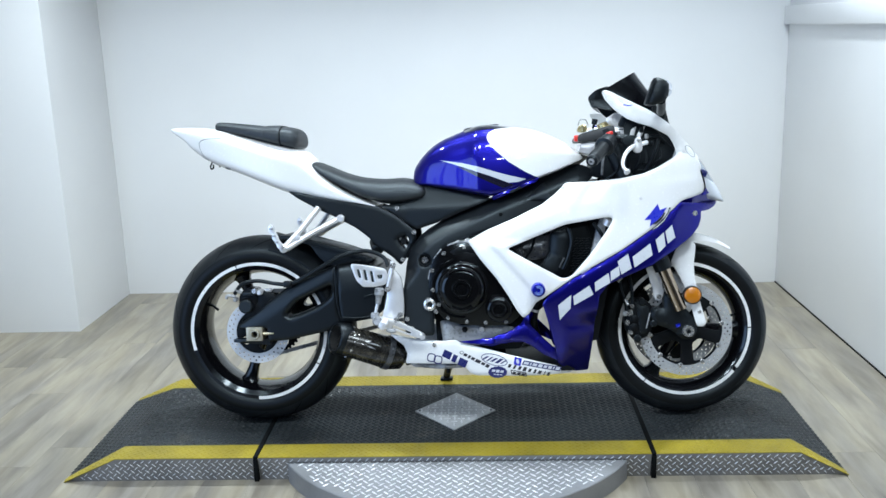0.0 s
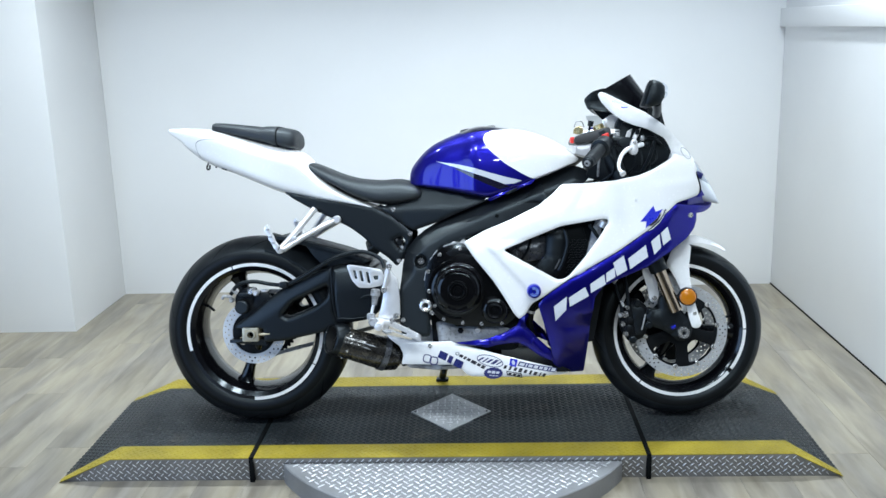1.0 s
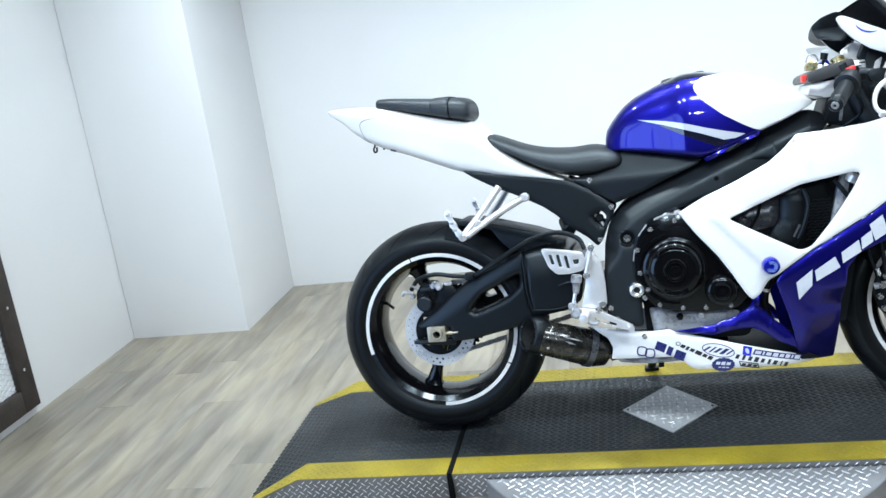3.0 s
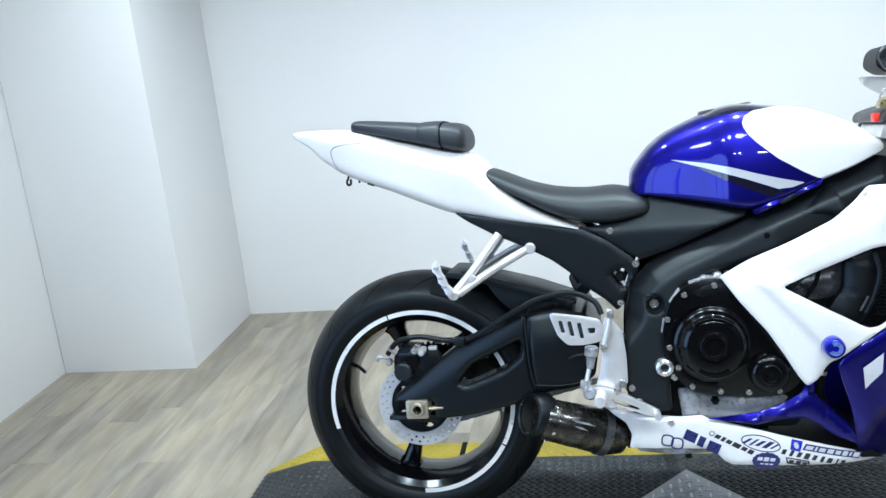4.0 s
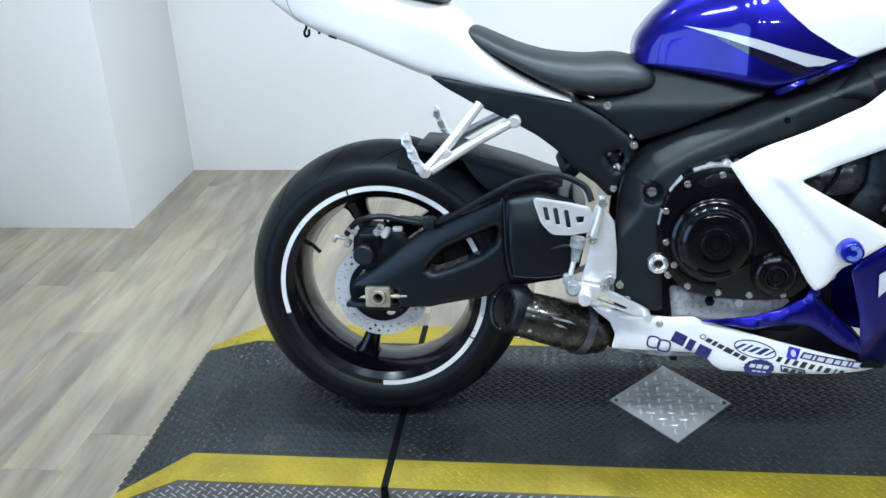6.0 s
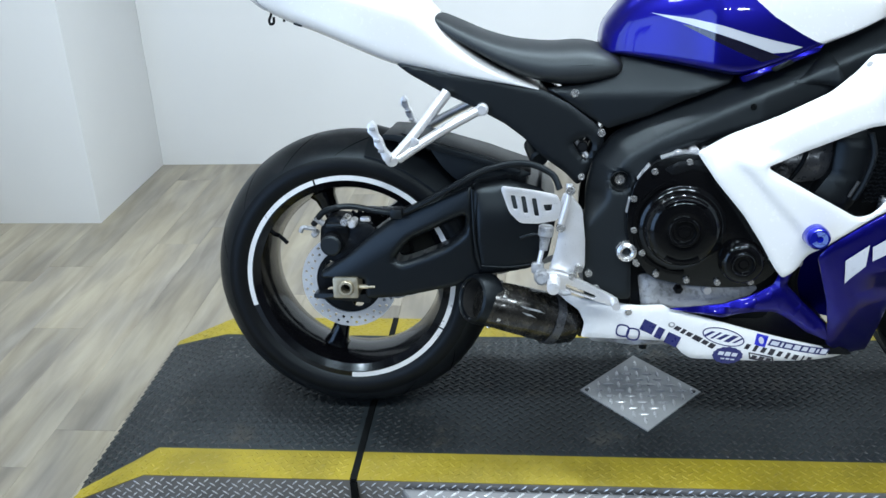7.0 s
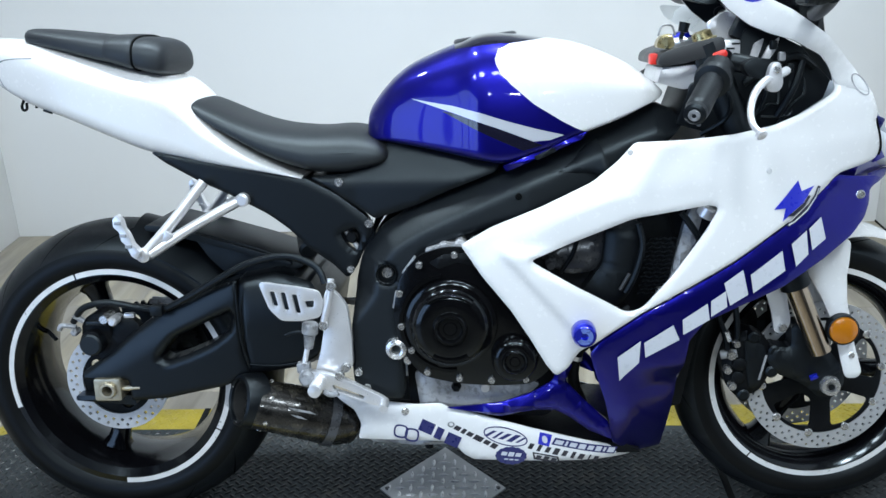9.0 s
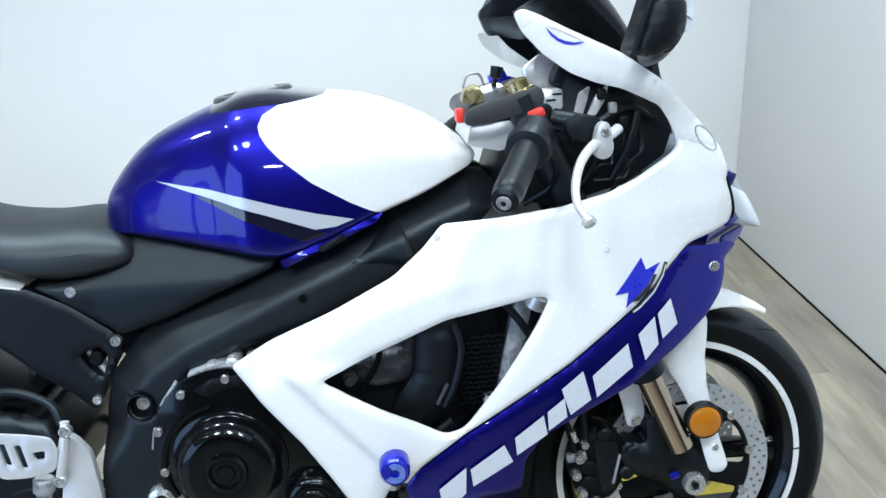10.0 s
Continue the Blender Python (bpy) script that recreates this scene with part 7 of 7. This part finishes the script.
# pillion footrests
for s in (-1, 1):
    y = s * 0.150
    hang = part("pillion_hanger", rod([(-0.582, y * 1.25, 0.583), (-0.535, y * 1.12, 0.635), (-0.480, y * 0.9, 0.705)], 0.010, 12), M_ALU, bike, "silver forked pillion footrest hanger")
    part("hanger_strut", rod([(-0.575, y * 1.25, 0.580), (-0.50, y * 1.05, 0.625), (-0.415, y * 0.82, 0.668)], 0.010, 12), M_ALU, hang)
    part("hanger_web", plate([(-0.575, 0.592), (-0.545, 0.625), (-0.53, 0.615), (-0.555, 0.590)], y * 1.2 - 0.004, y * 1.2 + 0.004, bevel=0.001), M_ALU, hang)
    part("hanger_lug", turned((-0.585, y * 1.32, 0.580), (-0.585, y * 1.15, 0.580), [(0, 0.010), (0.002, 0.013), (0.022, 0.013), (0.024, 0.01)], 14), M_ALU, hang)
    part("strut_end", turned((-0.412, y * 0.9, 0.668), (-0.412, y * 0.7, 0.668), [(0, 0.0), (0, 0.009), (0.003, 0.013), (0.025, 0.013)], 16), M_ALU, hang)
    peg = part("folding_peg", plate([(-0.626, 0.652), (-0.618, 0.660), (-0.610, 0.650), (-0.607, 0.634), (-0.600, 0.624), (-0.594, 0.606), (-0.582, 0.592), (-0.588, 0.577), (-0.598, 0.584), (-0.606, 0.604), (-0.614, 0.612), (-0.616, 0.628), (-0.626, 0.638)], y * 1.38 - 0.008, y * 1.38 + 0.008, bevel=0.002, corner=0.002), M_ALU, hang, "folded silver pillion peg")
    for px_, pz_ in ((-0.617, 0.645), (-0.609, 0.622), (-0.601, 0.602)):
        part("peg_rib", block(px_ - 0.006, px_ + 0.006, y * 1.38 - 0.011, y * 1.38 + 0.011, pz_ - 0.003, pz_ + 0.003, 0.001), M_CAST, peg)

# side stand on the far side
stand = part("side_stand", rod([(-0.06, 0.10, 0.215), (-0.090, 0.21, 0.13), (-0.112, 0.325, 0.052)], 0.013, 14), M_PLASTIC, bike, "black side stand")
part("stand_foot", block(-0.135, -0.09, 0.305, 0.350, 0.0365, 0.0465, 0.003, None), M_PLASTIC, stand)
part("stand_bracket", block(-0.085, -0.04, 0.085, 0.115, 0.195, 0.25, 0.004), M_DARK, stand)
part("pan_lug", rod([(-0.078, -0.10, 0.195), (-0.080, -0.10, 0.158)], 0.008, 10), M_DARK, bike)
